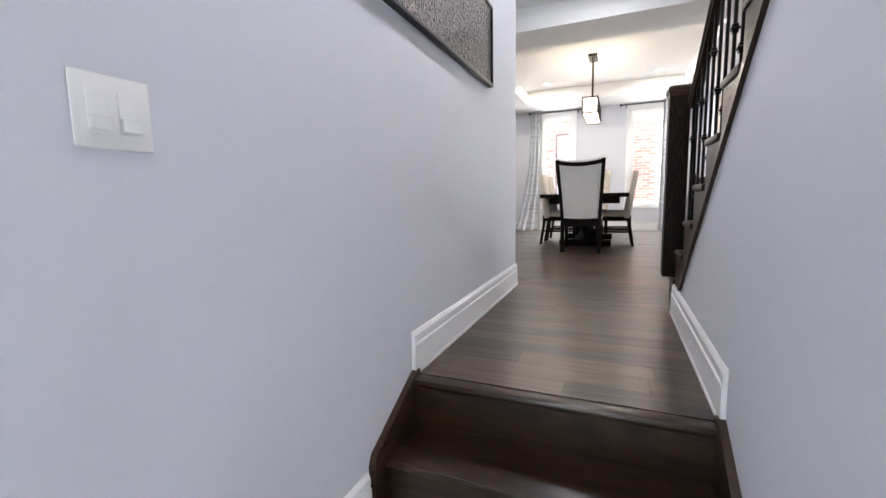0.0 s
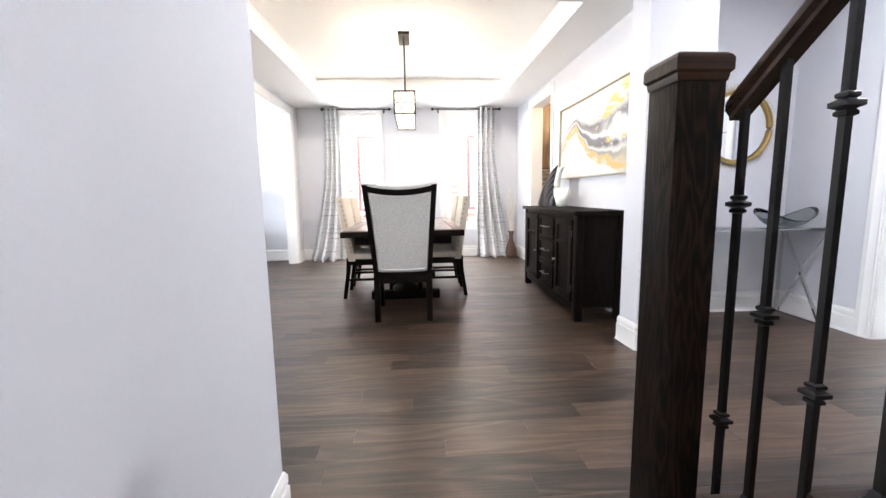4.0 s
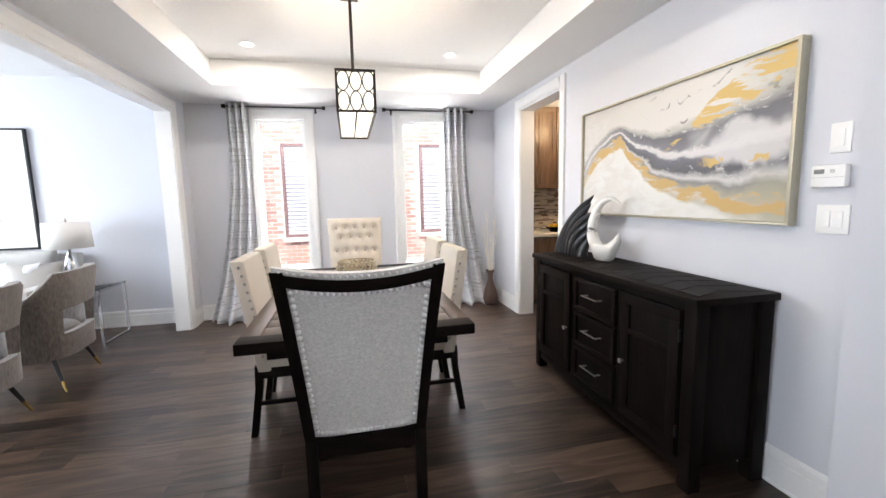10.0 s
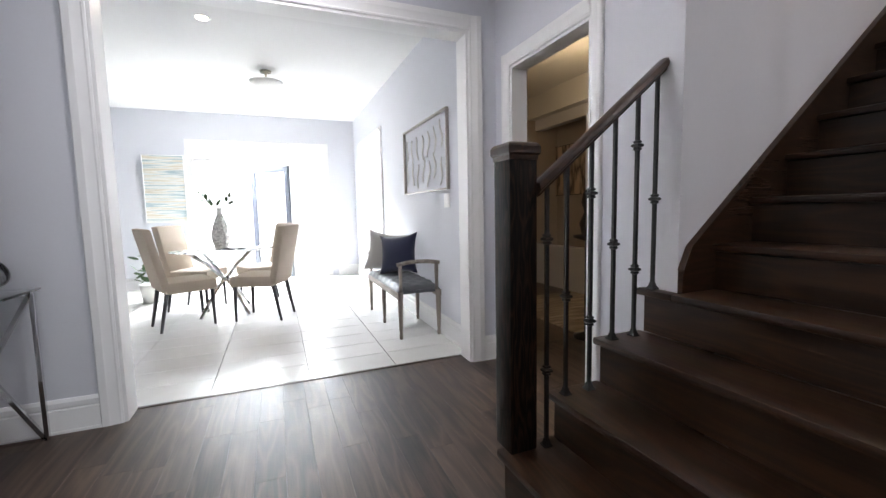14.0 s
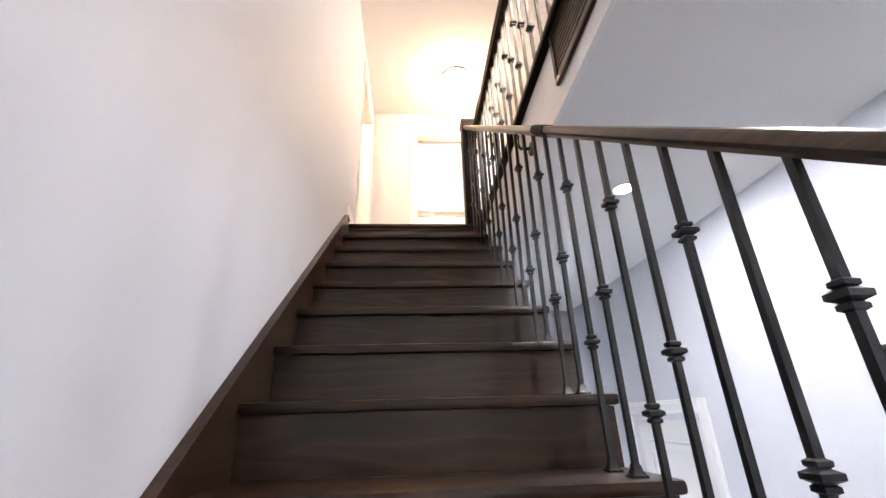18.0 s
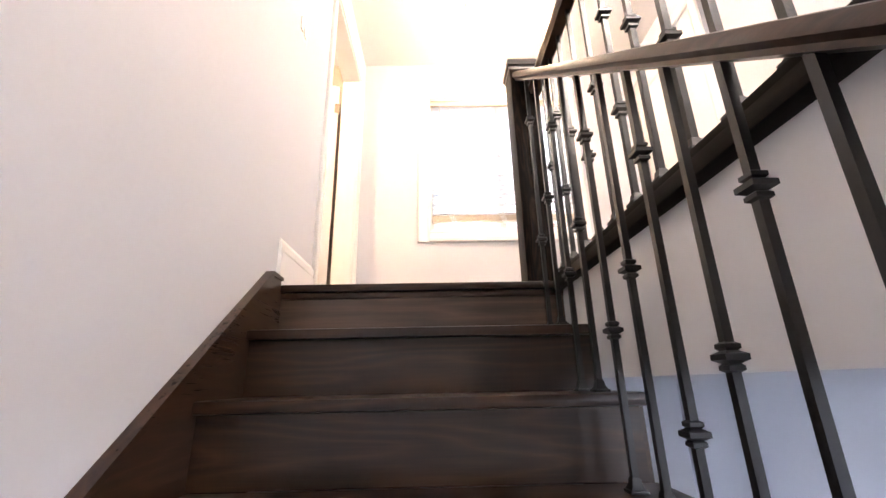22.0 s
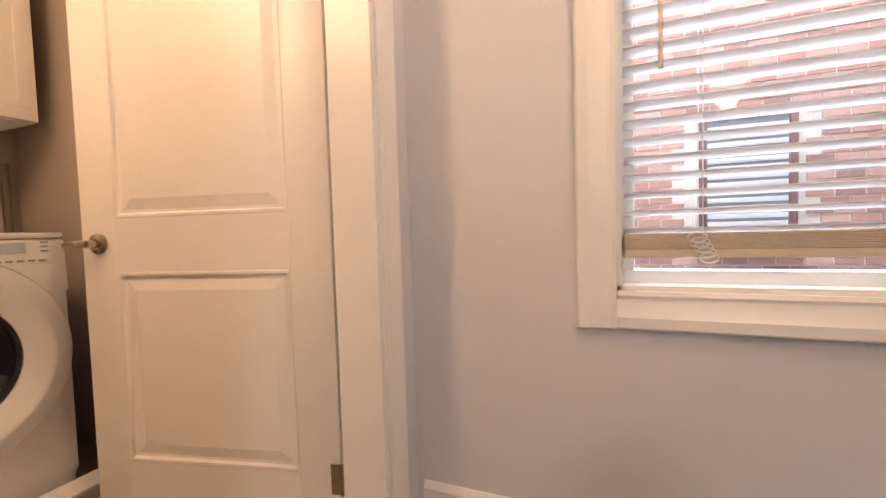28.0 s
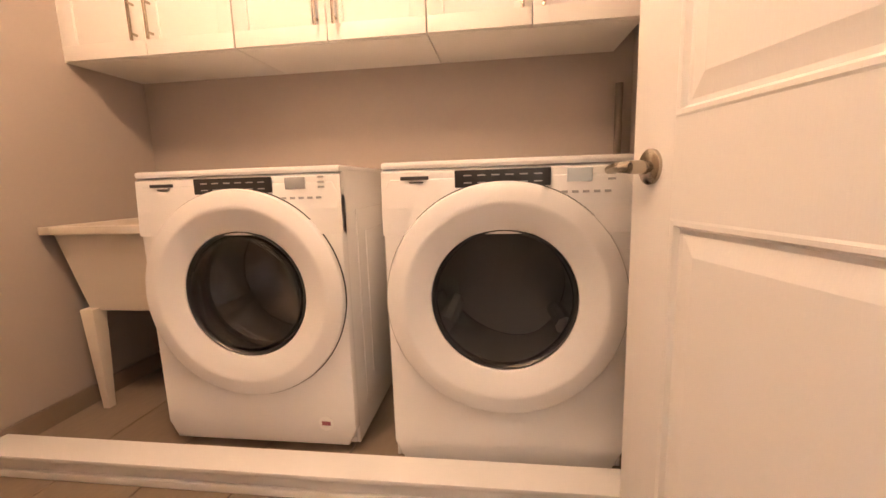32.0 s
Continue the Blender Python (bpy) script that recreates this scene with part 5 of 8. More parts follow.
    tuft = [(x, z) for r_, z in enumerate((0.58, 0.72, 0.86, 1.0, 1.1)) for x in ((-0.15, -0.05, 0.05, 0.15) if r_ % 2 else (-0.20, -0.10, 0.0, 0.10, 0.20))]
    for i in range(nz + 1):
        z = zlo + (zhi - zlo) * i / nz
        hw = half(z) - (0.0 if tufted else 0.030)
        if not tufted and z > 1.13:
            hw = half(z) - 0.006
        fr, bk = [], []
        for j in range(nx + 1):
            x = -hw + 2 * hw * j / nx
            e = 1 - (abs(x) / hw) ** 6
            dz = -0.03 * (1 - (x / 0.27) ** 2) * max(0, (z - 0.9) / 0.28) if not tufted else 0
            d = 0.0
            if tufted:
                d = sum(0.034 * math.exp(-((x - a) ** 2 + (z - b) ** 2) / 0.0011) for a, b in tuft)
            edge = min(1.0, (zhi - z) / 0.03) ** 0.5
            fr.append(bm.verts.new((x, lean(z) + 0.022 + (0.042 * e - d) * (0.4 + 0.6 * edge), z + dz)))
            bk.append(bm.verts.new((x, lean(z) - 0.004 - 0.006 * e * edge, z + dz)))
        front.append(fr)
        back.append(bk)
    fs = []
    for i in range(nz):
        for j in range(nx):
            fs.append(bm.faces.new((front[i][j], front[i][j + 1], front[i + 1][j + 1], front[i + 1][j])))
            fs.append(bm.faces.new((back[i][j], back[i + 1][j], back[i + 1][j + 1], back[i][j + 1])))
    for i in range(nz):
        for j in (0, nx):
            fs.append(bm.faces.new((front[i][j], front[i + 1][j], back[i + 1][j], back[i][j])))
    for i in (0, nz):
        for j in range(nx):
            fs.append(bm.faces.new((front[i][j], back[i][j], back[i][j + 1], front[i][j + 1])))
    bmesh.ops.recalc_face_normals(bm, faces=fs)
    part("back_pad", bm, CREAM if tufted else LINEN, t, smooth=70)
    bm = bmesh.new()
    if tufted:
        nails(bm, [(a, lean(b) + 0.022 + 0.014, b) for a, b in tuft], 0.012, (0, 1, 0.3))
        part("button_tufting", bm, BUTTON_SHADE, t, "beige tufting buttons, darkened for the shade in the dips")
    else:
        pts = []
        for i in range(25):
            z = 0.475 + 0.62 * i / 24
            for s in (-1, 1):
                pts.append((s * (half(z) - 0.054), lean(z) - 0.016, z))
        for i in range(1, 24):
            x = -0.235 + 0.47 * i / 24
            pts.append((x, lean(1.095) - 0.014, 1.112 - 0.032 * (1 - (x / 0.27) ** 2)))
            x *= 0.83
            pts.append((x, lean(0.46) - 0.014, 0.470 - 0.014 * (1 - (x / 0.22) ** 2)))
        nails(bm, pts, 0.0105, (0, -1, 0.15))
        bm2 = bmesh.new()
        part("nailhead_trim", bm, NAIL, t, "silver nailheads")
        nails(bm2, [(-0.26 + 0.52 * i / 22, lean(1.17) - 0.008, 1.172 - 0.028 * (1 - ((-0.26 + 0.52 * i / 22) / 0.27) ** 2)) for i in range(23)], 0.0075, (0, -1, 0.4))
        part("top_nailhead_trim", bm2, NAIL, t, "silver nailheads")
    return t


host_chair(pose(0.262, 5.745, 0), "high-backed dining chair with grey linen back, dark frame and nailheads", False)
host_chair(pose(0.28, 7.93, 0, 0, 0, 180), "cream tufted high-backed dining chair at the table's far end", True)


def side_chair(m):
    """Parsons-style chair facing +y, back studded on its edges."""
    t = thing("side_chair", "cream upholstered dining chair with studded back and dark wooden legs", "chair", "side chairs at the dining table", m)
    for s in (-1, 1):
        part("front_leg", one(bx, s * 0.205 - 0.02, s * 0.205 + 0.02, 0.19, 0.23, 0, 0.42, 0.004), ESPZ, t)
        bm = bmesh.new()
        prof = [(-0.30, 0.0), (-0.262, 0.0), (-0.215, 0.30), (-0.20, 0.44), (-0.25, 0.44), (-0.255, 0.30)]
        prism(bm, prof, s * 0.205 - 0.018, s * 0.205 + 0.018, "x")
        part("rear_leg", bm, ESPZ, t)
        part("side_stretcher", one(bx, s * 0.205 - 0.010, s * 0.205 + 0.010, -0.25, 0.20, 0.19, 0.215, 0.003), ESPY, t)
        part("seat_rail", one(bx, s * 0.212 - 0.012, s * 0.212 + 0.012, -0.21, 0.21, 0.36, 0.43, 0.003), ESPY, t)
    part("front_rail", one(bx, -0.20, 0.20, 0.20, 0.222, 0.36, 0.43, 0.003), ESPX, t)
    part("seat", one(cushion, -0.235, 0.235, -0.19, 0.24, 0.42, 0.49, 0.03), CREAM, t)
    bm = bmesh.new()
    vs = cushion(bm, -0.235, 0.235, -0.235, -0.155, 0.40, 1.07, 0.02)
    for v in bm.verts:
        k = max(0.0, (v.co.z - 0.44) / 0.63)
        v.co.y -= 0.085 * k * k + 0.02 * k
    part("back", bm, CREAM, t, smooth=50)
    for s in (-1, 1):
        for i in range(12):
            z = 0.50 + 0.53 * i / 11
            k = (z - 0.44) / 0.63
            bm = bmesh.new()
            nails(bm, [(s * 0.238, -0.195 - 0.085 * k * k - 0.02 * k, z)], 0.0105, (s, 0, 0))
            part("nailhead", bm, PEWTER, t)
    return t


sc = side_chair(pose(-0.105, 6.54, 0, 0, 0, -90))
copy_thing(sc, pose(-0.105, 7.14, 0, 0, 0, -90))
copy_thing(sc, pose(0.625, 6.54, 0, 0, 0, 90))
copy_thing(sc, pose(0.625, 7.14, 0, 0, 0, 90))

# ---- chandelier ----
BRONZE = mat("dark_bronze", (0.028, 0.024, 0.021), 0.4, 0.7, grain=0.05, scale=120)
CRYS = glass("crystal", (1, 0.98, 0.95), 0.12)
ch = thing("chandelier", "long dark bronze lantern chandelier with oval lattice and crystal panels, lit", "chandelier", "", pose(0.30, 6.70, 1.88))
part("canopy", one(bx, -0.06, 0.06, -0.17, 0.17, H - 1.88 - 0.03, H - 1.88, 0.004), BRONZE, ch)
for y in (-0.10, 0.10):
    part("rod", one(cyl, (0, y, 0.215), (0, y, H - 1.88 - 0.03), 0.008), BRONZE, ch)
bm = bmesh.new()
for z in (0.0, 0.215):
    for a, b, c, d in ((-0.108, 0.108, -0.515, -0.505), (-0.108, 0.108, 0.505, 0.515), (-0.108, -0.098, -0.505, 0.505), (0.098, 0.108, -0.505, 0.505)):
        bx(bm, a, b, c, d, z - 0.006, z + 0.006)
for x in (-0.103, 0.103):
    for y in (-0.51, 0.51):
        bx(bm, x - 0.005, x + 0.005, y - 0.005, y + 0.005, 0.006, 0.209)
bx(bm, -0.006, 0.006, -0.505, 0.505, 0.209, 0.22)
bx(bm, -0.006, 0.006, -0.505, 0.505, -0.006, 0.006)
part("cage", bm, BRONZE, ch)


def ovals(axis, at, n, span):
    bm_ = bmesh.new()
    w = span / n
    for r_ in range(2):
        for i in range(n):
            c = -span / 2 + w * (i + 0.5)
            z = 0.054 + r_ * 0.107
            pts = []
            for k in range(20):
                a = 2 * math.pi * k / 20
                u, v = c + w * 0.46 * math.cos(a), z + 0.053 * math.sin(a)
                pts.append((u, at, v) if axis == "y" else (at, u, v))
            tube(bm_, pts, 0.0042, 5, True)
    return bm_


for at in (-0.51, 0.51):
    part("lattice", ovals("y", at, 3, 0.205), BRONZE, ch)
for at in (-0.103, 0.103):
    part("lattice", ovals("x", at, 14, 1.01), BRONZE, ch)
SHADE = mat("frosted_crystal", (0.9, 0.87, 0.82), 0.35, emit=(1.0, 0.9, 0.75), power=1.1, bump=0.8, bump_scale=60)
part("crystal_panel", one(bx, -0.094, 0.094, -0.498, -0.494, 0.008, 0.207), SHADE, ch)
part("crystal_panel", one(bx, -0.094, 0.094, 0.494, 0.498, 0.008, 0.207), SHADE, ch)
for x in (-0.094, 0.090):
    part("crystal_panel", one(bx, x, x + 0.004, -0.494, 0.494, 0.008, 0.207), SHADE, ch)
bm = bmesh.new()
rng = random.Random(7)
for i in range(4):
    for j in range(24):
        x, y = -0.072 + 0.048 * i, -0.47 + 0.0405 * j
        bmesh.ops.create_icosphere(bm, subdivisions=1, radius=0.017, matrix=Matrix.Translation((x, y, 0.018)) @ Matrix.Rotation(rng.uniform(0, 3), 4, "Z"))
part("crystal_drops", bm, SHADE, ch, "clear crystal drops in the open underside", smooth=None)
for y in (-0.28, 0.28):
    lamp("chandelier_lamp", "POINT", (0.30, 6.70 + y, 2.17), (0.3, 6.7 + y, 0), 7, (1.0, 0.80, 0.56), 0.06)

# ---- curtains and rods ----
def curtain_cloth(name):
    m = mat(name, (0.55, 0.57, 0.61), 0.75, vary=0.03, sheen=0.3)
    nt = m.node_tree
    b = nt.nodes["Principled BSDF"]
    co = nt.nodes["Texture Coordinate"]
    mp = nt.nodes.new("ShaderNodeMapping")
    mp.inputs["Scale"].default_value = (0.8, 0.8, 34)
    nt.links.new(co.outputs["Object"], mp.inputs[0])
    n = nt.nodes.new("ShaderNodeTexNoise")
    n.inputs["Scale"].default_value, n.inputs["Detail"].default_value = 3.0, 5
    nt.links.new(mp.outputs[0], n.inputs[0])
    r = nt.nodes.new("ShaderNodeValToRGB")
    r.color_ramp.elements[0].position, r.color_ramp.elements[0].color = 0.33, (0.25, 0.26, 0.29, 1)
    r.color_ramp.elements[1].position, r.color_ramp.elements[1].color = 0.47, (0.64, 0.65, 0.68, 1)
    nt.links.new(n.outputs[0], r.inputs[0])
    nt.links.new(r.outputs[0], b.inputs["Base Color"])
    return m


CLOTH = curtain_cloth("striped_drapery")


def curtain(x0, x1, b0, b1, label):
    t = thing("curtain", label, "curtain", "dining room curtains", pose(0, 9.045, 0))
    bm = bmesh.new()
    nx, nz = 90, 44
    rows2 = []
    for i in range(nz + 1):
        k = i / nz
        z = 0.012 + 2.515 * (1 - k)
        low = max(0, (k - 0.25) / 0.75) ** 1.6
        row = []
        for j in range(nx + 1):
            u = j / nx
            x = (x0 + (x1 - x0) * u) * (1 - low) + (b0 + (b1 - b0) * u) * low
            amp = 0.045 + 0.035 * low
            y = amp * math.sin(u * math.pi * 7 + 1.2 * low * math.sin(3 * u)) - 0.16 * low ** 4 * (0.4 + 0.6 * math.sin(u * 3.1))
            row.append(bm.verts.new((x, y, z + (0.012 * math.sin(u * 40) if k > 0.97 else 0))))
        rows2.append(row)
    for i in range(nz):
        for j in range(nx):
            bm.faces.new((rows2[i][j], rows2[i][j + 1], rows2[i + 1][j + 1], rows2[i + 1][j]))
    ob = part("drape", bm, CLOTH, t, smooth=80)
    md = ob.modifiers.new("thick", "SOLIDIFY")
    md.thickness = 0.003
    for i in range(9):
        bm = bmesh.new()
        x = x0 + (x1 - x0) * (i + 0.5) / 9
        tube(bm, [(x, 0.024 * math.cos(a * math.pi / 8), 2.485 + 0.024 * math.sin(a * math.pi / 8)) for a in range(16)], 0.004, 5, True)
        part("grommet", bm, SIL, t)


def rod(x0, x1):
    t = thing("curtain_rod", "thin dark pewter curtain rod with ring finials", "curtain rod", "curtain rods", pose((x0 + x1) / 2, 9.045, 2.485))
    w = (x1 - x0) / 2
    part("pole", one(cyl, (-w, 0, 0), (w, 0, 0), 0.010), BRONZE, t)
    for s in (-1, 1):
        part("finial", one(lathe, [(0.011, 0), (0.024, 0.006), (0.026, 0.014), (0.020, 0.022), (0.024, 0.028), (0.022, 0.038), (0.004, 0.042)], 16, m=Matrix.Translation((s * w, 0, 0)) @ Matrix.Rotation(radians(90 * s), 4, "Y")), BRONZE, t)
        bm = bmesh.new()
        cyl(bm, (s * (w - 0.08), 0, -0.012), (s * (w - 0.08), 0.12, -0.012), 0.006)
        bx(bm, s * (w - 0.08) - 0.012, s * (w - 0.08) + 0.012, 0.112, 0.12, -0.04, 0.02)
        part("bracket", bm, BRONZE, t)


rod(-1.08, -0.03)
rod(0.72, 1.80)
curtain(-1.08, -0.84, -1.40, -0.86, "grey striped silky curtain gathered beside the window, hem trailing")
curtain(1.45, 1.74, 1.43, 2.08, "grey striped silky curtain bunched beside the window")

# ---- windows ----
def sash_window(name, x0, x1, y, z0, z1, out, mull=False):
    """A white vinyl window; out is +1 or -1 along y."""
    t = thing(name, "white framed window with clear glass", "window", "", pose(0, 0, 0), "structure")
    ya, yb = sorted((y + out * 0.06, y + out * 0.11))
    bm = bmesh.new()
    for a, b, c, d in ((x0, x1, z0, z0 + 0.045), (x0, x1, z1 - 0.045, z1), (x0, x0 + 0.045, z0 + 0.045, z1 - 0.045), (x1 - 0.045, x1, z0 + 0.045, z1 - 0.045)):
        bx(bm, a, b, ya, yb, c, d, 0.004)
    if mull:
        bx(bm, (x0 + x1) / 2 - 0.03, (x0 + x1) / 2 + 0.03, ya, yb, z0 + 0.045, z1 - 0.045, 0.004)
    part("window_frame", bm, PLASTIC, t)
    bm = bmesh.new()
    lo, hi = sorted((y, y + out * 0.16))
    for a, b, c, d in ((x0 - 0.002, x0 + 0.012, z0, z1), (x1 - 0.012, x1 + 0.002, z0, z1), (x0, x1, z1 - 0.012, z1 + 0.002), (x0, x1, z0 - 0.002, z0 + 0.012)):
        bx(bm, a, b, lo + 0.001, hi - 0.001, c, d)
    part("reveal", bm, TRIM, t)
    p = part("pane", one(bx, x0 + 0.045, x1 - 0.045, (ya + yb) / 2 - 0.002, (ya + yb) / 2 + 0.002, z0 + 0.045, z1 - 0.045), PANE, t)
    p.visible_shadow = False
    return t


sash_window("window_1", -0.82, -0.24, 9.165, 0.56, 2.38, 1)
sash_window("window_2", 0.91, 1.49, 9.165, 0.56, 2.38, 1)
sash_window("window_3", 0.46, 1.63, YW, L + 0.77, L + 2.0, -1, True)

# floor vase with bleached branches
fv = thing("floor_vase", "brown waisted floor vase holding pale bare branches", "vase", "", pose(1.99, 8.86, 0))
VASE = mat("brown_vase", (0.10, 0.055, 0.04), 0.5, grain=0.2, scale=25, bump=0.3, bump_scale=40)
part("body", one(lathe, [(0.075, 0), (0.095, 0.02), (0.10, 0.09), (0.085, 0.17), (0.05, 0.27), (0.034, 0.34), (0.038, 0.40), (0.055, 0.455), (0.050, 0.455), (0.03, 0.40)], 28), VASE, fv)
TWIG = mat("bleached_twig", (0.82, 0.79, 0.72), 0.7, grain=0.1, scale=60)
rng = random.Random(11)
for i in range(11):
    bm = bmesh.new()
    a, x, y, z = rng.uniform(0, 6.28), 0.0, 0.0, 0.05
    pts = [(0, 0, 0.05)]
    top = rng.uniform(0.85, 1.22)
    for k in range(1, 9):
        z = 0.05 + (top - 0.05) * k / 8
        s = 0.012 if k < 3 else 0.02 * (k - 2)
        pts.append((s * 0.75 * math.cos(a) + rng.uniform(-0.012, 0.012), s * 0.75 * math.sin(a) + rng.uniform(-0.012, 0.012), z))
    tube(bm, pts, [0.0085 - 0.0007 * k for k in range(9)], 5)
    for k in (5, 6, 7):
        p = Vector(pts[k])
        tube(bm, [p, p + Vector((rng.uniform(-0.05, 0.05), rng.uniform(-0.05, 0.05), rng.uniform(0.05, 0.12)))], [0.0045, 0.002], 4)
    part("branch", bm, TWIG, fv)

# ---- foyer: console table, bowl, mirror ----
CLEAR = glass("clear_glass", (0.86, 0.92, 0.9))
CLEAR2 = glass("smoky_glass", (0.55, 0.58, 0.58), 0.03)
ct = thing("console_table", "slim console table with glass top and crossed chrome legs", "console table", "", pose(3.06, 5.175, 0))
part("glass_top", one(bx, -0.58, 0.58, -0.225, 0.225, 0.775, 0.787, 0.003), CLEAR, ct)
for s in (-1, 1):
    bm = bmesh.new()
    x = s * 0.53
    q = 0.0095
    for y in (-0.205, 0.205):
        bx(bm, x - q, x + q, y - q, y + q, 0, 0.775)
    for z in (q, 0.765):
        bx(bm, x - q, x + q, -0.205, 0.205, z - q, z + q)
    part("end_frame", bm, CHROME, ct)
    for a in (-1, 1):
        bm = bmesh.new()
        bx(bm, -q, q, -0.42, 0.42, -q, q, 0, Matrix.Translation((x, 0, 0.385)) @ Matrix.Rotation(a * math.atan2(0.74, 0.39), 4, "X"))
        part("cross_bar", bm, CHROME, ct)
gb = thing("glass_bowl", "smoky glass bowl with a wavy rim on the console table", "bowl", "", pose(3.35, 5.12, 0.787))
bm = bmesh.new()
rings = []
for i in range(9):
    k = i / 8
    ring = []
    for j in range(40):
        a = 2 * math.pi * j / 40
        r = 0.05 + 0.155 * k ** 0.7
        ring.append(bm.verts.new((r * 1.15 * math.cos(a), r * 0.75 * math.sin(a), 0.004 + 0.10 * k ** 1.8 + 0.05 * k ** 3 * math.cos(2 * a))))
    rings.append(ring)
for a, b in zip(rings, rings[1:]):
    for j in range(40):
        bm.faces.new((a[j], a[(j + 1) % 40], b[(j + 1) % 40], b[j]))
bm.faces.new(list(reversed(rings[0])))
ob = part("bowl", bm, CLEAR2, gb, smooth=60)
md = ob.modifiers.new("thick", "SOLIDIFY")
md.thickness = 0.004
bm = bmesh.new()
tube(bm, [(0.205 * 1.15 * math.cos(2 * math.pi * j / 40), 0.205 * 0.75 * math.sin(2 * math.pi * j / 40), 0.104 + 0.05 * math.cos(4 * math.pi * j / 40)) for j in range(40)], 0.0035, 6, True)
part("rim", bm, BLACK, gb)
jr = thing("jar", "tall black jar with a flared neck on the console table", "jar", "", pose(2.70, 5.20, 0.787))
part("body", one(lathe, [(0.06, 0), (0.065, 0.01), (0.068, 0.20), (0.05, 0.225), (0.045, 0.235), (0.062, 0.255), (0.066, 0.29), (0.06, 0.30), (0.05, 0.29)], 28), BLKC, jr)
mr = thing("mirror", "round mirror in a brass sunburst wire frame", "mirror", "", pose(3.13, 5.44, 1.615))
MIRR = mat("mirror_glass", (0.93, 0.93, 0.93), 0.0, 1.0)
part("glass", one(lathe, [(0.275, 0), (0.275, 0.008)], 64, m=Matrix.Rotation(radians(90), 4, "X") @ Matrix.Translation((0, 0, 0.006))), MIRR, mr)
BRASS = mat("aged_brass", (0.42, 0.30, 0.12), 0.32, 1.0, grain=0.12, scale=80)
part("ring", one(tube, [(0.292 * math.cos(2 * math.pi * i / 64), -0.022, 0.292 * math.sin(2 * math.pi * i / 64)) for i in range(64)], 0.02, 8, True), BRASS, mr)
bm = bmesh.new()
for i in range(150):
    a = 2 * math.pi * i / 150
    r1 = 0.36 if i % 2 else 0.338
    cyl(bm, (0.30 * math.cos(a), -0.016, 0.30 * math.sin(a)), (r1 * math.cos(a), -0.012, r1 * math.sin(a)), 0.0022, 0.0012, 4)
part("spikes", bm, BRASS, mr, "fine brass wire spikes")

# ---- living room ----
TAUPE = mat("taupe_tweed", (0.125, 0.106, 0.095), 0.9, grain=0.85, scale=70, stretch=(1, 1, 0.3), vary=0.08, bump=0.5, bump_scale=220, sheen=0.25)
SOFA = mat("pale_grey_fabric", (0.46, 0.45, 0.43), 0.9, grain=0.08, scale=160, vary=0.03, bump=0.3, bump_scale=240, sheen=0.2)
WHITEF = mat("white_cotton", (0.70, 0.71, 0.74), 0.9, vary=0.03, bump=0.25, bump_scale=160)
NAVY = mat("navy_velvet", (0.006, 0.010, 0.045), 0.75, grain=0.1, scale=60, sheen=0.5)
GREYF = mat("grey_cotton", (0.42, 0.40, 0.38), 0.9, vary=0.04, bump=0.25, bump_scale=160)
LEGG = mat("brass_tip", (0.60, 0.44, 0.16), 0.25, 1.0)


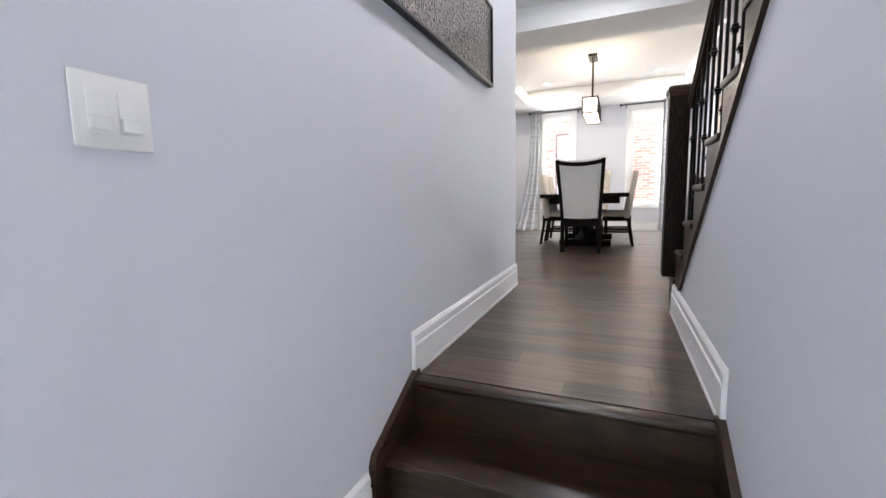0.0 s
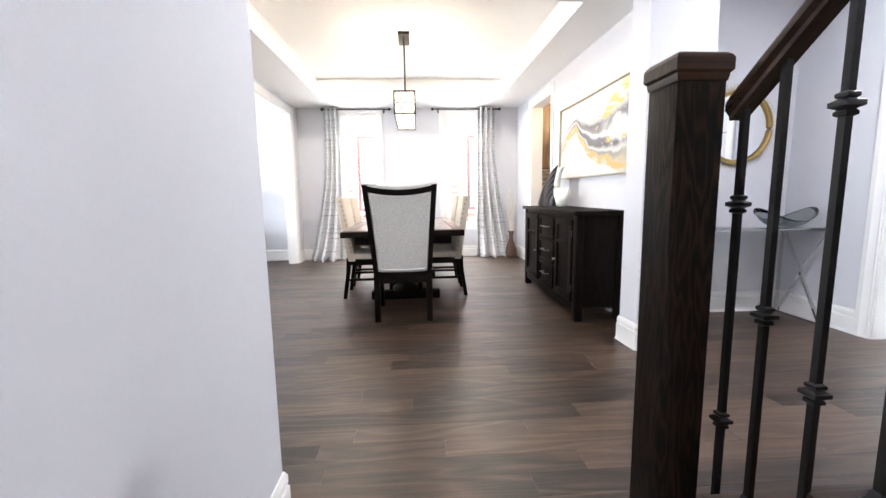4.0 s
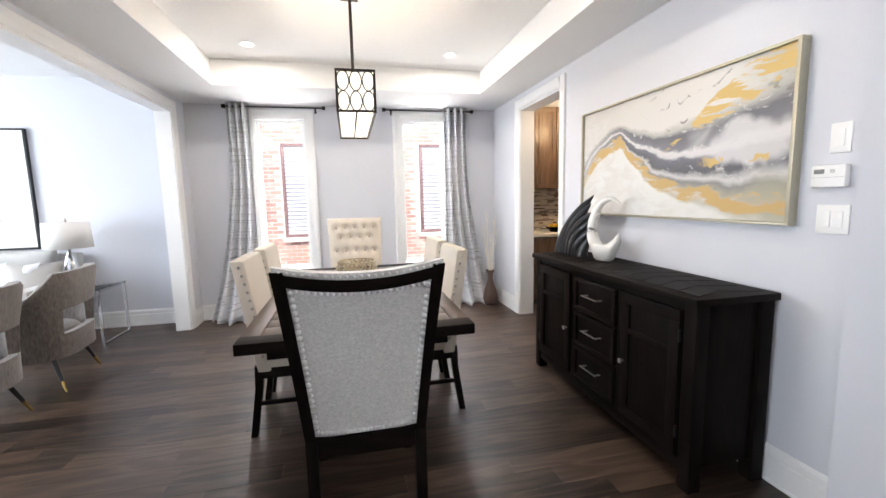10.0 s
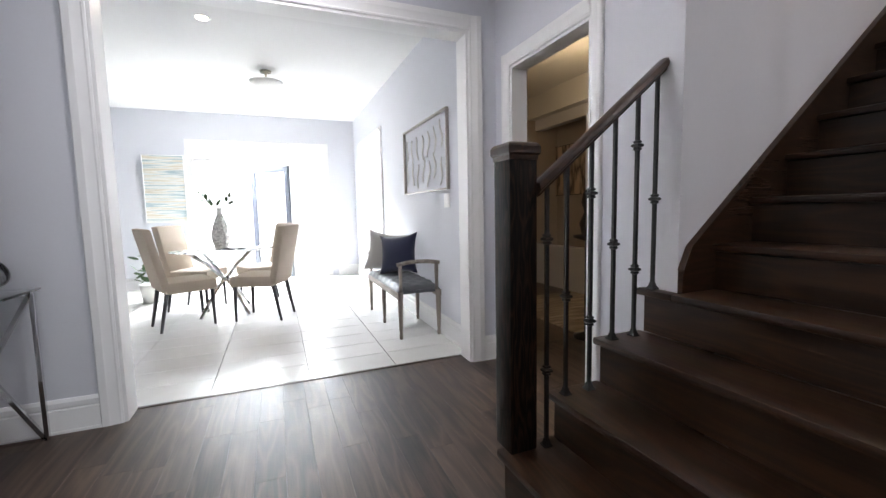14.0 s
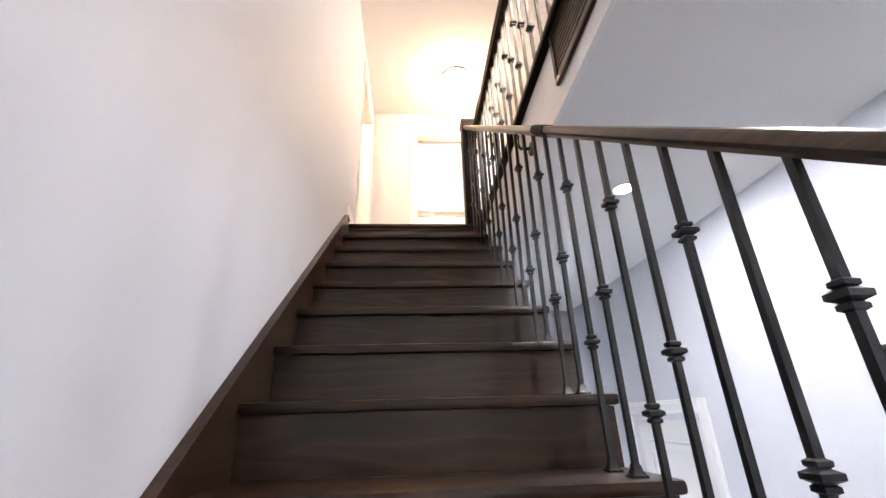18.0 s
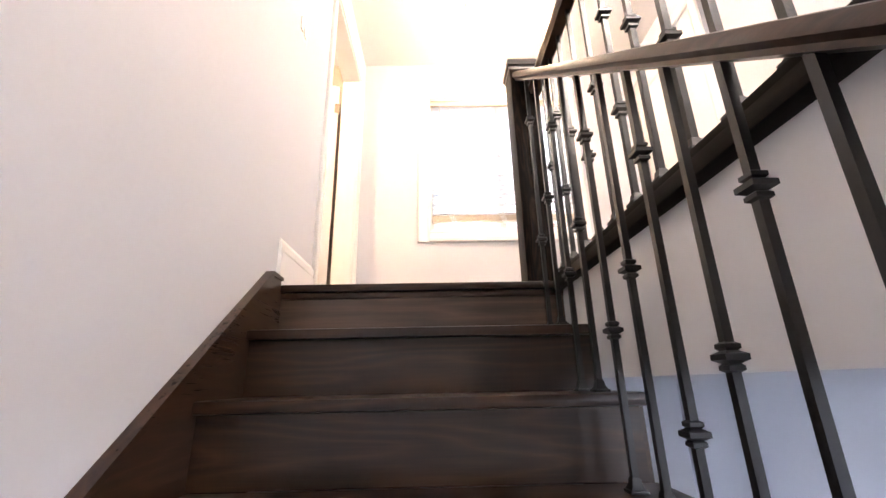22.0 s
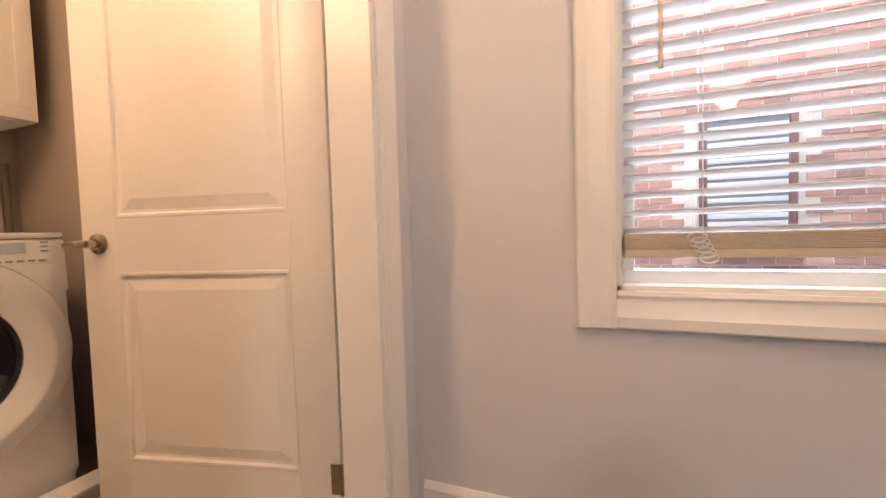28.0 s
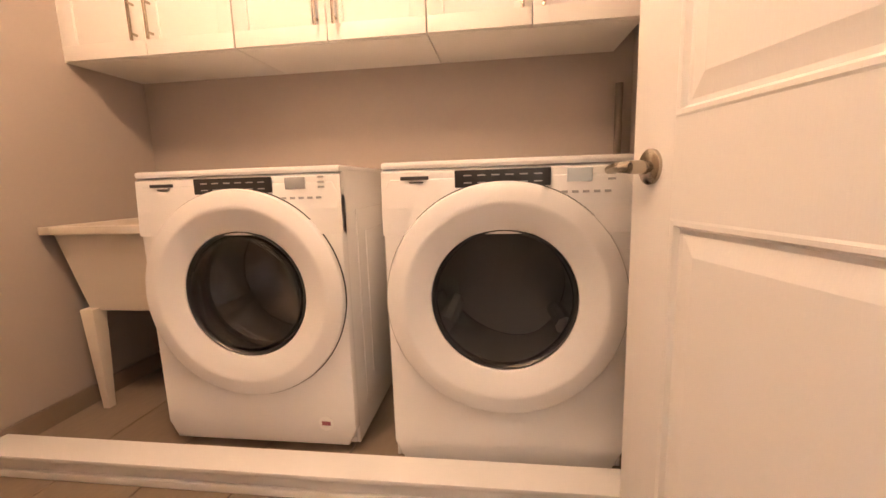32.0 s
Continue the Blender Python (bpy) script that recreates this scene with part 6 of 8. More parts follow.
def arm_chair(m):
    """Tub chair facing +y with a slot through the back."""
    t = thing("armchair", "grey tweed tub armchair with a cut-out back and brass-tipped legs", "armchair", "armchairs facing the sofa", m)
    bm = bmesh.new()
    n = 36
    rows2 = []
    for i in range(n + 1):
        a = math.pi * (1.0 + i / n)          # sweep round the back
        u = abs(i / n - 0.5) * 2
        c, s = math.cos(a), math.sin(a)
        c, s = math.copysign(abs(c) ** 0.6, c), -abs(s) ** 0.6
        top = 0.91 - 0.24 * max(0, u - 0.5) / 0.5
        def at(r, z):
            return bm.verts.new((r * c * 0.97, r * s * 0.98 + (0.16 if u > 0.97 else 0.0), z))
        low, s0, s1 = 0.26, 0.44, 0.63
        rows2.append([at(0.30, low), at(0.345, low), at(0.35, s0), at(0.365, s1), at(0.405, top - 0.03), at(0.395, top), at(0.345, top), at(0.305, top - 0.04), at(0.30, s1), at(0.30, s0)])
    fs = []
    slot = range(int(n * 0.33), int(n * 0.67))
    for i in range(n):
        a, b = rows2[i], rows2[i + 1]
        for k in range(10):
            if i in slot and k in (2, 8):
                continue
            fs.append(bm.faces.new((a[k], a[(k + 1) % 10], b[(k + 1) % 10], b[k])))
        if i in slot:
            fs.append(bm.faces.new((a[2], b[2], b[9], a[9])))
            fs.append(bm.faces.new((a[3], a[8], b[8], b[3])))
    for i in (slot[0], slot[-1] + 1):
        r = rows2[i]
        fs.append(bm.faces.new((r[2], r[3], r[8], r[9])))
    fs += [bm.faces.new(rows2[0]), bm.faces.new(list(reversed(rows2[-1])))]
    bmesh.ops.recalc_face_normals(bm, faces=fs)
    part("tub_back", bm, TAUPE, t, smooth=50)
    bm = bmesh.new()
    lathe(bm, [(0.29, 0.26), (0.33, 0.28), (0.335, 0.32), (0.30, 0.33)], 32, (0, 0, 0))
    bx(bm, -0.30, 0.30, 0.0, 0.34, 0.27, 0.33, 0.02)
    part("seat_base", bm, TAUPE, t)
    bm = bmesh.new()
    lathe(bm, [(0.27, 0.33), (0.292, 0.35), (0.295, 0.42), (0.27, 0.45), (0.05, 0.46)], 32)
    bx(bm, -0.28, 0.28, 0.02, 0.35, 0.335, 0.45, 0.04)
    part("seat_cushion", bm, TAUPE, t, smooth=60)
    for sx in (-1, 1):
        for sy in (-1, 1):
            top, foot = Vector((sx * 0.22, sy * 0.20, 0.27)), Vector((sx * 0.29, sy * 0.29, 0.0))
            mid = foot.lerp(top, 0.3)
            lg = part("leg", one(cyl, mid, top, 0.013, 0.019), BLACK, t)
            part("tip", one(cyl, foot, mid, 0.008, 0.013), LEGG, lg, "brass leg tip")
    return t


ac = arm_chair(pose(-2.25, 7.60, 0, 0, 0, 97))
copy_thing(ac, pose(-2.26, 6.78, 0, 0, 0, 92))


def pillow(m, w, h, d, material, label, cat="pillow"):
    t = thing("pillow", label, cat, "", m)
    bm = bmesh.new()
    n = 14
    grids = []
    for s in (-1, 1):
        g_ = []
        for i in range(n + 1):
            row = []
            for j in range(n + 1):
                u, v = 2 * i / n - 1, 2 * j / n - 1
                p = max(0.0, (1 - u * u) * (1 - v * v)) ** 0.45
                cx = u * (1 - 0.15 * (1 - v * v))
                cz = v * (1 - 0.15 * (1 - u * u))
                row.append(bm.verts.new((cx * w / 2, s * d / 2 * p, cz * h / 2 + h / 2)))
            g_.append(row)
        grids.append(g_)
    for s, g_ in zip((-1, 1), grids):
        for i in range(n):
            for j in range(n):
                f = (g_[i][j], g_[i + 1][j], g_[i + 1][j + 1], g_[i][j + 1])
                bm.faces.new(f if s < 0 else tuple(reversed(f)))
    bmesh.ops.remove_doubles(bm, verts=bm.verts, dist=0.0006)
    part("cover", bm, material, t, smooth=80)
    return t


sf = thing("sofa", "pale grey fabric sofa with tufted back against the wall", "sofa", "", pose(-3.55, 8.66, 0))
part("base", one(bx, -1.05, 0.85, -0.42, 0.42, 0.12, 0.32, 0.03), SOFA, sf)
for x in (-1.05, 0.73):
    part("arm", one(bx, x, x + 0.16, -0.44, 0.40, 0.14, 0.64, 0.05), SOFA, sf)
for i in range(2):
    x0 = -0.88 + i * 0.81
    part("seat_cushion", one(bx, x0, x0 + 0.80, -0.42, 0.22, 0.32, 0.47, 0.05), SOFA, sf)
    bm = bmesh.new()
    nx, nz = 18, 10
    g_ = []
    for i2 in range(nz + 1):
        row = []
        for j in range(nx + 1):
            x, z = x0 + 0.80 * j / nx, 0.45 + 0.50 * i2 / nz
            u, v = 2 * j / nx - 1, 2 * i2 / nz - 1
            puff = 0.09 * max(0, (1 - u ** 6) * (1 - v ** 6)) ** 0.5
            dip = sum(0.035 * math.exp(-((x - x0 - a) ** 2 + (z - 0.68) ** 2) / 0.004) for a in (0.2, 0.4, 0.6))
            row.append(bm.verts.new((x, 0.24 - puff + dip + 0.12 * (z - 0.45), z)))
        g_.append(row)
    for i2 in range(nz):
        for j in range(nx):
            bm.faces.new((g_[i2][j], g_[i2][j + 1], g_[i2 + 1][j + 1], g_[i2 + 1][j]))
    ob = part("back_cushion", bm, SOFA, sf, smooth=80)
    md = ob.modifiers.new("thick", "SOLIDIFY")
    md.thickness, md.offset = 0.10, -1
part("back_frame", one(bx, -1.05, 0.89, 0.34, 0.46, 0.14, 0.90, 0.04), SOFA, sf)
for x in (-0.98, 0.80):
    for y in (-0.36, 0.36):
        part("leg", one(cyl, (x, y, 0), (x, y, 0.12), 0.015, 0.025), BLACK, sf)
for x, a, mtl, lab in ((-3.30, 12, WHITEF, "white square pillow leaning on the sofa"), (-3.02, -14, WHITEF, "pale blue-white pillow on the sofa"), (-2.80, 16, GREYF, "grey and white edged pillow on the sofa"), (-3.85, -6, GREYF, "grey pillow on the sofa")):
    pillow(pose(x, 8.52, 0.47, -22, 0, a), 0.44, 0.42, 0.15, mtl, lab)
ct2 = thing("side_table", "chrome frame side table with a glass top", "side table", "", pose(-2.44, 8.72, 0))
q = 0.011
for x in (-0.20, 0.20):
    bm = bmesh.new()
    for y in (-0.24, 0.24):
        bx(bm, x - q, x + q, y - q, y + q, 0, 0.56)
    for z in (q, 0.55):
        bx(bm, x - q, x + q, -0.24, 0.24, z - q, z + q)
    part("frame", bm, CHROME, ct2)
part("glass_top", one(bx, -0.22, 0.22, -0.26, 0.26, 0.561, 0.571, 0.002), CLEAR, ct2)
tl = thing("table_lamp", "white drum shade table lamp with a silver base", "table lamp", "", pose(-2.62, 8.80, 0.571))
part("base", one(lathe, [(0.08, 0), (0.085, 0.012), (0.05, 0.03), (0.06, 0.10), (0.065, 0.20), (0.04, 0.30), (0.014, 0.36), (0.010, 0.45)], 24), CHROME, tl)
part("shade", one(lathe, [(0.205, 0.40), (0.19, 0.67), (0.186, 0.67), (0.201, 0.40)], 36), mat("lamp_shade", (0.78, 0.76, 0.72), 0.8), tl)
part("finial", one(lathe, [(0.006, 0.66), (0.012, 0.69), (0.003, 0.71)], 12), STEEL, tl)


def block_paint(name):
    m = mat(name, (0.8, 0.8, 0.78), 0.5)
    nt = m.node_tree
    b = nt.nodes["Principled BSDF"]
    co = nt.nodes["Texture Coordinate"]
    sp = nt.nodes.new("ShaderNodeSeparateXYZ")
    nt.links.new(co.outputs["Object"], sp.inputs[0])
    n = nt.nodes.new("ShaderNodeTexNoise")
    n.inputs["Scale"].default_value, n.inputs["Detail"].default_value = 4, 6
    nt.links.new(co.outputs["Object"], n.inputs[0])
    ma = nt.nodes.new("ShaderNodeMath")
    ma.operation = "MULTIPLY_ADD"
    nt.links.new(n.outputs[0], ma.inputs[0])
    ma.inputs[1].default_value = 0.16
    nt.links.new(sp.outputs[2], ma.inputs[2])
    r = nt.nodes.new("ShaderNodeValToRGB")
    r.color_ramp.interpolation = "CONSTANT"
    st = [(0, (0.70, 0.70, 0.66)), (0.10, (0.16, 0.27, 0.28)), (0.14, (0.74, 0.73, 0.66)), (0.20, (0.035, 0.035, 0.045)), (0.42, (0.62, 0.50, 0.28)), (0.455, (0.55, 0.60, 0.62)), (0.50, (0.80, 0.80, 0.79))]
    e = r.color_ramp.elements
    e[0].position, e[0].color = st[0][0], (*st[0][1], 1)
    e[1].position, e[1].color = st[-1][0], (*st[-1][1], 1)
    for p, c in st[1:-1]:
        e.new(p).color = (*c, 1)
    ad = nt.nodes.new("ShaderNodeMath")
    ad.operation = "ADD"
    nt.links.new(ma.outputs[0], ad.inputs[0])
    ad.inputs[1].default_value = 0.60
    nt.links.new(ad.outputs[0], r.inputs[0])
    # pale and gold area at one end
    mr_ = nt.nodes.new("ShaderNodeMapRange")
    ax = nt.nodes.new("ShaderNodeMath")
    ax.operation = "MULTIPLY_ADD"
    nt.links.new(n.outputs[0], ax.inputs[0])
    ax.inputs[1].default_value = 0.5
    nt.links.new(sp.outputs[0], ax.inputs[2])
    nt.links.new(ax.outputs[0], mr_.inputs[0])
    for i, v in zip((1, 2, 3, 4), (0.56, 0.60, 0.0, 0.85)):
        mr_.inputs[i].default_value = v
    mx = nt.nodes.new("ShaderNodeMix")
    mx.data_type = "RGBA"
    nt.links.new(mr_.outputs[0], mx.inputs[0])
    nt.links.new(r.outputs[0], mx.inputs[6])
    mx.inputs[7].default_value = (0.72, 0.70, 0.62, 1)
    nt.links.new(mx.outputs[2], b.inputs["Base Color"])
    return m


def framed(name, label, m, w, h, canvas, frame_mat, t_=0.014, d=0.03):
    """A flat picture facing local -y."""
    t = thing(name, label, "wall art", "", m)
    part("canvas", one(bx, -w / 2 + t_, w / 2 - t_, -d + 0.006, -0.002, -h / 2 + t_, h / 2 - t_), canvas, t)
    bm = bmesh.new()
    for a, b, c, e in ((-w / 2, w / 2, h / 2 - t_, h / 2), (-w / 2, w / 2, -h / 2, -h / 2 + t_), (-w / 2, -w / 2 + t_, -h / 2 + t_, h / 2 - t_), (w / 2 - t_, w / 2, -h / 2 + t_, h / 2 - t_)):
        bx(bm, a, b, -d, 0, c, e, 0.002)
    part("frame", bm, frame_mat, t)
    return t


framed("painting", "large white, black and gold abstract painting in a black frame", pose(-3.78, 9.165, 1.585), 1.42, 1.28, block_paint("block_paint"), BLACK, 0.02, 0.04)

# ---- breakfast room ----
def stripes(name, cols, scale, axis=2):
    m = mat(name, cols[0], 0.5)
    nt = m.node_tree
    b = nt.nodes["Principled BSDF"]
    co = nt.nodes["Texture Coordinate"]
    mp = nt.nodes.new("ShaderNodeMapping")
    sc_ = [0.6, 0.6, 0.6]
    sc_[axis] = scale
    mp.inputs["Scale"].default_value = sc_
    nt.links.new(co.outputs["Object"], mp.inputs[0])
    n = nt.nodes.new("ShaderNodeTexNoise")
    n.inputs["Scale"].default_value, n.inputs["Detail"].default_value = 2.0, 4
    nt.links.new(mp.outputs[0], n.inputs[0])
    r = nt.nodes.new("ShaderNodeValToRGB")
    e = r.color_ramp.elements
    e[0].position, e[0].color = 0.3, (*cols[0], 1)
    e[1].position, e[1].color = 0.7, (*cols[-1], 1)
    for i, c in enumerate(cols[1:-1]):
        e.new(0.3 + 0.4 * (i + 1) / (len(cols) - 1)).color = (*c, 1)
    nt.links.new(n.outputs[0], r.inputs[0])
    nt.links.new(r.outputs[0], b.inputs["Base Color"])
    return m


framed("painting", "tall striped seascape painting in pale blue and sand", pose(8.6, 5.40, 1.56, 0, 0, -90), 0.56, 1.05,
       stripes("sea_stripes", [(0.75, 0.74, 0.70), (0.30, 0.42, 0.46), (0.78, 0.78, 0.75), (0.62, 0.55, 0.42), (0.74, 0.76, 0.77)], 14), TRIM, 0.012)
la = thing("leaf_art", "metal framed wall art with rows of pale metal leaves", "wall art", "", pose(4.80, 2.44, 1.655, 0, 0, 180))
bm = bmesh.new()
for a, b, c, e in ((-0.62, 0.62, 0.325, 0.34), (-0.62, 0.62, -0.34, -0.325), (-0.62, -0.605, -0.325, 0.325), (0.605, 0.62, -0.325, 0.325)):
    bx(bm, a, b, -0.03, 0, c, e, 0.002)
part("frame", bm, PEWTER, la)
LEAF = mat("silver_leaf", (0.66, 0.65, 0.63), 0.45, 0.3, grain=0.1, scale=30)
rng = random.Random(21)
for i in range(7):
    for j in range(2):
        cx, cz = -0.50 + i * 0.165 + rng.uniform(-0.02, 0.02), -0.14 + j * 0.27 + rng.uniform(-0.04, 0.04)
        bm = bmesh.new()
        L_, W_ = 0.24, 0.036
        tilt = rng.uniform(-0.25, 0.25)
        rows2 = []
        for k in range(9):
            u = k / 8
            w_ = W_ * math.sin(math.pi * u) ** 0.8 + 0.001
            z = (u - 0.5) * L_
            rows2.append([bm.verts.new((cx + tilt * z + s_ * w_ / 2 + 0.022 * math.sin(u * 6.3 + i), -0.014 - 0.010 * (1 - abs(s_)), cz + z)) for s_ in (-1, 0, 1)])
        for a, b in zip(rows2, rows2[1:]):
            for k in range(2):
                bm.faces.new((a[k], a[k + 1], b[k + 1], b[k]))
        ob = part("leaf", bm, LEAF, la, smooth=60)
        md = ob.modifiers.new("thick", "SOLIDIFY")
        md.thickness = 0.002

bn = thing("bench", "grey weathered wood bench with a tufted grey leather seat", "bench", "", pose(5.02, 2.66, 0))
DRIFT = wood("weathered_oak", (0.16, 0.13, 0.11), (0.36, 0.31, 0.27), "z", 0.55, 7, 0)
DRIFTX = wood("weathered_oak_long", (0.16, 0.13, 0.11), (0.36, 0.31, 0.27), "x", 0.55, 7, 0)
LEATH = mat("grey_leather", (0.085, 0.09, 0.10), 0.52, grain=0.1, scale=60, bump=0.2, bump_scale=120)
for x in (-0.61, 0.0, 0.61):
    for y in (-0.18, 0.18):
        bm = bmesh.new()
        lathe(bm, [(0.014, 0), (0.018, 0.03), (0.013, 0.05), (0.017, 0.08), (0.024, 0.34), (0.020, 0.36), (0.028, 0.37), (0.028, 0.42)], 12, (x, y, 0))
        part("leg", bm, DRIFT, bn)
for y in (-0.19, 0.19):
    part("seat_rail", one(bx, -0.63, 0.63, y - 0.015, y + 0.015, 0.36, 0.42, 0.004), DRIFTX, bn)
bm = bmesh.new()
nx, ny = 48, 16
g_ = []
for i in range(nx + 1):
    row = []
    for j in range(ny + 1):
        x, y = -0.60 + 1.20 * i / nx, -0.20 + 0.40 * j / ny
        u, v = abs(x) / 0.6, abs(y) / 0.2
        dip = abs(math.sin((x * 8.5 + y * 8.5) * math.pi / 1.4)) * abs(math.sin((x * 8.5 - y * 8.5) * math.pi / 1.4))
        z = 0.42 + 0.055 * (max(0, (1 - u ** 8) * (1 - v ** 8))) ** 0.4 + 0.014 * dip
        row.append(bm.verts.new((x, y, z)))
    g_.append(row)
for i in range(nx):
    for j in range(ny):
        bm.faces.new((g_[i][j], g_[i + 1][j], g_[i + 1][j + 1], g_[i][j + 1]))
bx(bm, -0.60, 0.60, -0.20, 0.20, 0.40, 0.425)
part("seat_pad", bm, LEATH, bn, smooth=60)
for s in (-1, 1):
    x = s * 0.60
    for y in (-0.17, 0.17):
        bm = bmesh.new()
        lathe(bm, [(0.016, 0.42), (0.014, 0.5), (0.018, 0.6), (0.016, 0.67)], 10, (x, y, 0))
        part("arm_post", bm, DRIFT, bn)
    bm = bmesh.new()
    tube(bm, [(x, -0.20, 0.665), (x, -0.1, 0.682), (x, 0, 0.686), (x, 0.1, 0.682), (x, 0.20, 0.665)], 0.018, 8)
    part("arm_rest", bm, DRIFTX, bn)
pillow(pose(5.10, 2.66, 0.475, 16, 6, 48), 0.45, 0.44, 0.17, NAVY, "navy velvet pillow propped on the bench")
pillow(pose(5.33, 2.76, 0.475, 10, -8, 60), 0.46, 0.45, 0.14, GREYF, "grey pillow with a striped edge on the bench")

gt = thing("breakfast_table", "round glass table on crossed chrome legs", "table", "", pose(6.28, 4.40, 0))
part("glass_top", one(lathe, [(0.53, 0.738), (0.535, 0.744), (0.53, 0.75)], 56), CLEAR, gt)
for a in (45, 135, 225, 315):
    bm = bmesh.new()
    c, s = math.cos(radians(a)), math.sin(radians(a))
    tube(bm, [(0.34 * c, 0.34 * s, 0.0), (0.12 * c, 0.12 * s, 0.30), (0.02 * c, 0.02 * s, 0.40)], 0.02, 8)
    tube(bm, [(0.02 * c, 0.02 * s, 0.40), (0.20 * c, 0.20 * s, 0.58), (0.42 * c, 0.42 * s, 0.738)], 0.02, 8)
    part("leg", bm, CHROME, gt)
part("hub", one(lathe, [(0.04, 0.37), (0.05, 0.40), (0.04, 0.43)], 20), CHROME, gt)


BEIGEF = mat("beige_upholstery", (0.40, 0.33, 0.265), 0.85, grain=0.08, scale=120, vary=0.03, bump=0.3, bump_scale=200)


def parsons(m):
    """Upholstered chair facing +y with a scrolled back."""
    t = thing("breakfast_chair", "cream upholstered chair with dark slim legs at the glass table", "chair", "chairs round the glass table", m)
    for sx in (-1, 1):
        part("front_leg", one(cyl, (sx * 0.20, 0.21, 0), (sx * 0.20, 0.20, 0.38), 0.013, 0.022), BLACK, t)
        part("rear_leg", one(cyl, (sx * 0.19, -0.27, 0), (sx * 0.19, -0.20, 0.38), 0.013, 0.022), BLACK, t)
    part("seat", one(cushion, -0.235, 0.235, -0.22, 0.25, 0.37, 0.49, 0.035), BEIGEF, t)
    bm = bmesh.new()
    cushion(bm, -0.235, 0.235, -0.25, -0.17, 0.40, 1.02, 0.03)
    for v in bm.verts:
        k = max(0.0, (v.co.z - 0.45) / 0.57)
        v.co.y -= 0.13 * k ** 2
    part("back", bm, BEIGEF, t, smooth=50)
    return t


pc = parsons(pose(5.88, 4.74, 0, 0, 0, 204))
copy_thing(pc, pose(6.70, 4.74, 0, 0, 0, 158))
copy_thing(pc, pose(5.88, 4.00, 0, 0, 0, -22))
copy_thing(pc, pose(6.70, 4.02, 0, 0, 0, 22))
vs_ = thing("vase", "tall silver mosaic vase with leafy sprigs on the glass table", "vase", "", pose(6.32, 4.42, 0.75))
part("body", one(lathe, [(0.06, 0), (0.07, 0.01), (0.095, 0.10), (0.10, 0.17), (0.075, 0.28), (0.035, 0.38), (0.026, 0.43), (0.035, 0.47), (0.028, 0.47)], 28), mosaic("mirror_mosaic", (0.42, 0.41, 0.39), (0.85, 0.84, 0.80), 60), vs_)
GREEN = mat("leaf_green", (0.05, 0.10, 0.035), 0.5, grain=0.2, scale=40)
rng = random.Random(5)
bm = bmesh.new()
bl = bmesh.new()
for i in range(5):
    a = rng.uniform(0, 6.28)
    p0, p1 = Vector((0, 0, 0.45)), Vector((0.22 * math.cos(a), 0.22 * math.sin(a), 0.56 + rng.uniform(-0.03, 0.06)))
    tube(bm, [p0, p0.lerp(p1, 0.5) + Vector((0, 0, 0.05)), p1], 0.003, 5)
    for k in range(5):
        c = p0.lerp(p1, 0.45 + 0.13 * k) + Vector((rng.uniform(-0.02, 0.02), rng.uniform(-0.02, 0.02), 0.03))
        bmesh.ops.create_icosphere(bl, subdivisions=1, radius=0.042, matrix=Matrix.Translation(c) @ Euler((rng.uniform(0, 3), rng.uniform(0, 3), 0)).to_matrix().to_4x4() @ Matrix.Diagonal((1, 0.6, 0.15, 1)))
part("stems", bm, TWIG, vs_)
part("leaves", bl, GREEN, vs_)
tg = thing("tray", "small dark round tray on the glass table", "tray", "", pose(6.12, 4.28, 0.75))
part("dish", one(lathe, [(0.10, 0), (0.12, 0.015), (0.112, 0.015), (0.095, 0.005)], 28), BLACK, tg)
pl = thing("potted_plant", "leafy green potted plant on the floor", "plant", "", pose(7.45, 5.40, 0))
part("pot", one(lathe, [(0.11, 0), (0.14, 0.22), (0.15, 0.24), (0.13, 0.24), (0.12, 0.20)], 24), WHTC, pl)
bl = bmesh.new()
rng = random.Random(8)
for i in range(46):
    a, h = rng.uniform(0, 6.28), rng.uniform(0.28, 0.62)
    r = rng.uniform(0.03, 0.24)
    bmesh.ops.create_icosphere(bl, subdivisions=1, radius=0.075, matrix=Matrix.Translation((r * math.cos(a), r * math.sin(a), h)) @ Euler((rng.uniform(-0.8, 0.8), rng.uniform(-0.8, 0.8), a)).to_matrix().to_4x4() @ Matrix.Diagonal((1, 0.5, 0.06, 1)))
part("foliage", bl, GREEN, pl)
fl = thing("flush_light", "brushed metal semi-flush ceiling light with a glass bowl", "ceiling light", "", pose(6.23, 3.84, H))
part("canopy", one(lathe, [(0.065, 0), (0.06, -0.02), (0.012, -0.03), (0.012, -0.12)], 24), STEEL, fl)
part("bowl", one(lathe, [(0.01, -0.20), (0.10, -0.19), (0.17, -0.14), (0.18, -0.12), (0.17, -0.115), (0.05, -0.11)], 32), mat("opal_glass", (0.85, 0.83, 0.80), 0.3), fl)

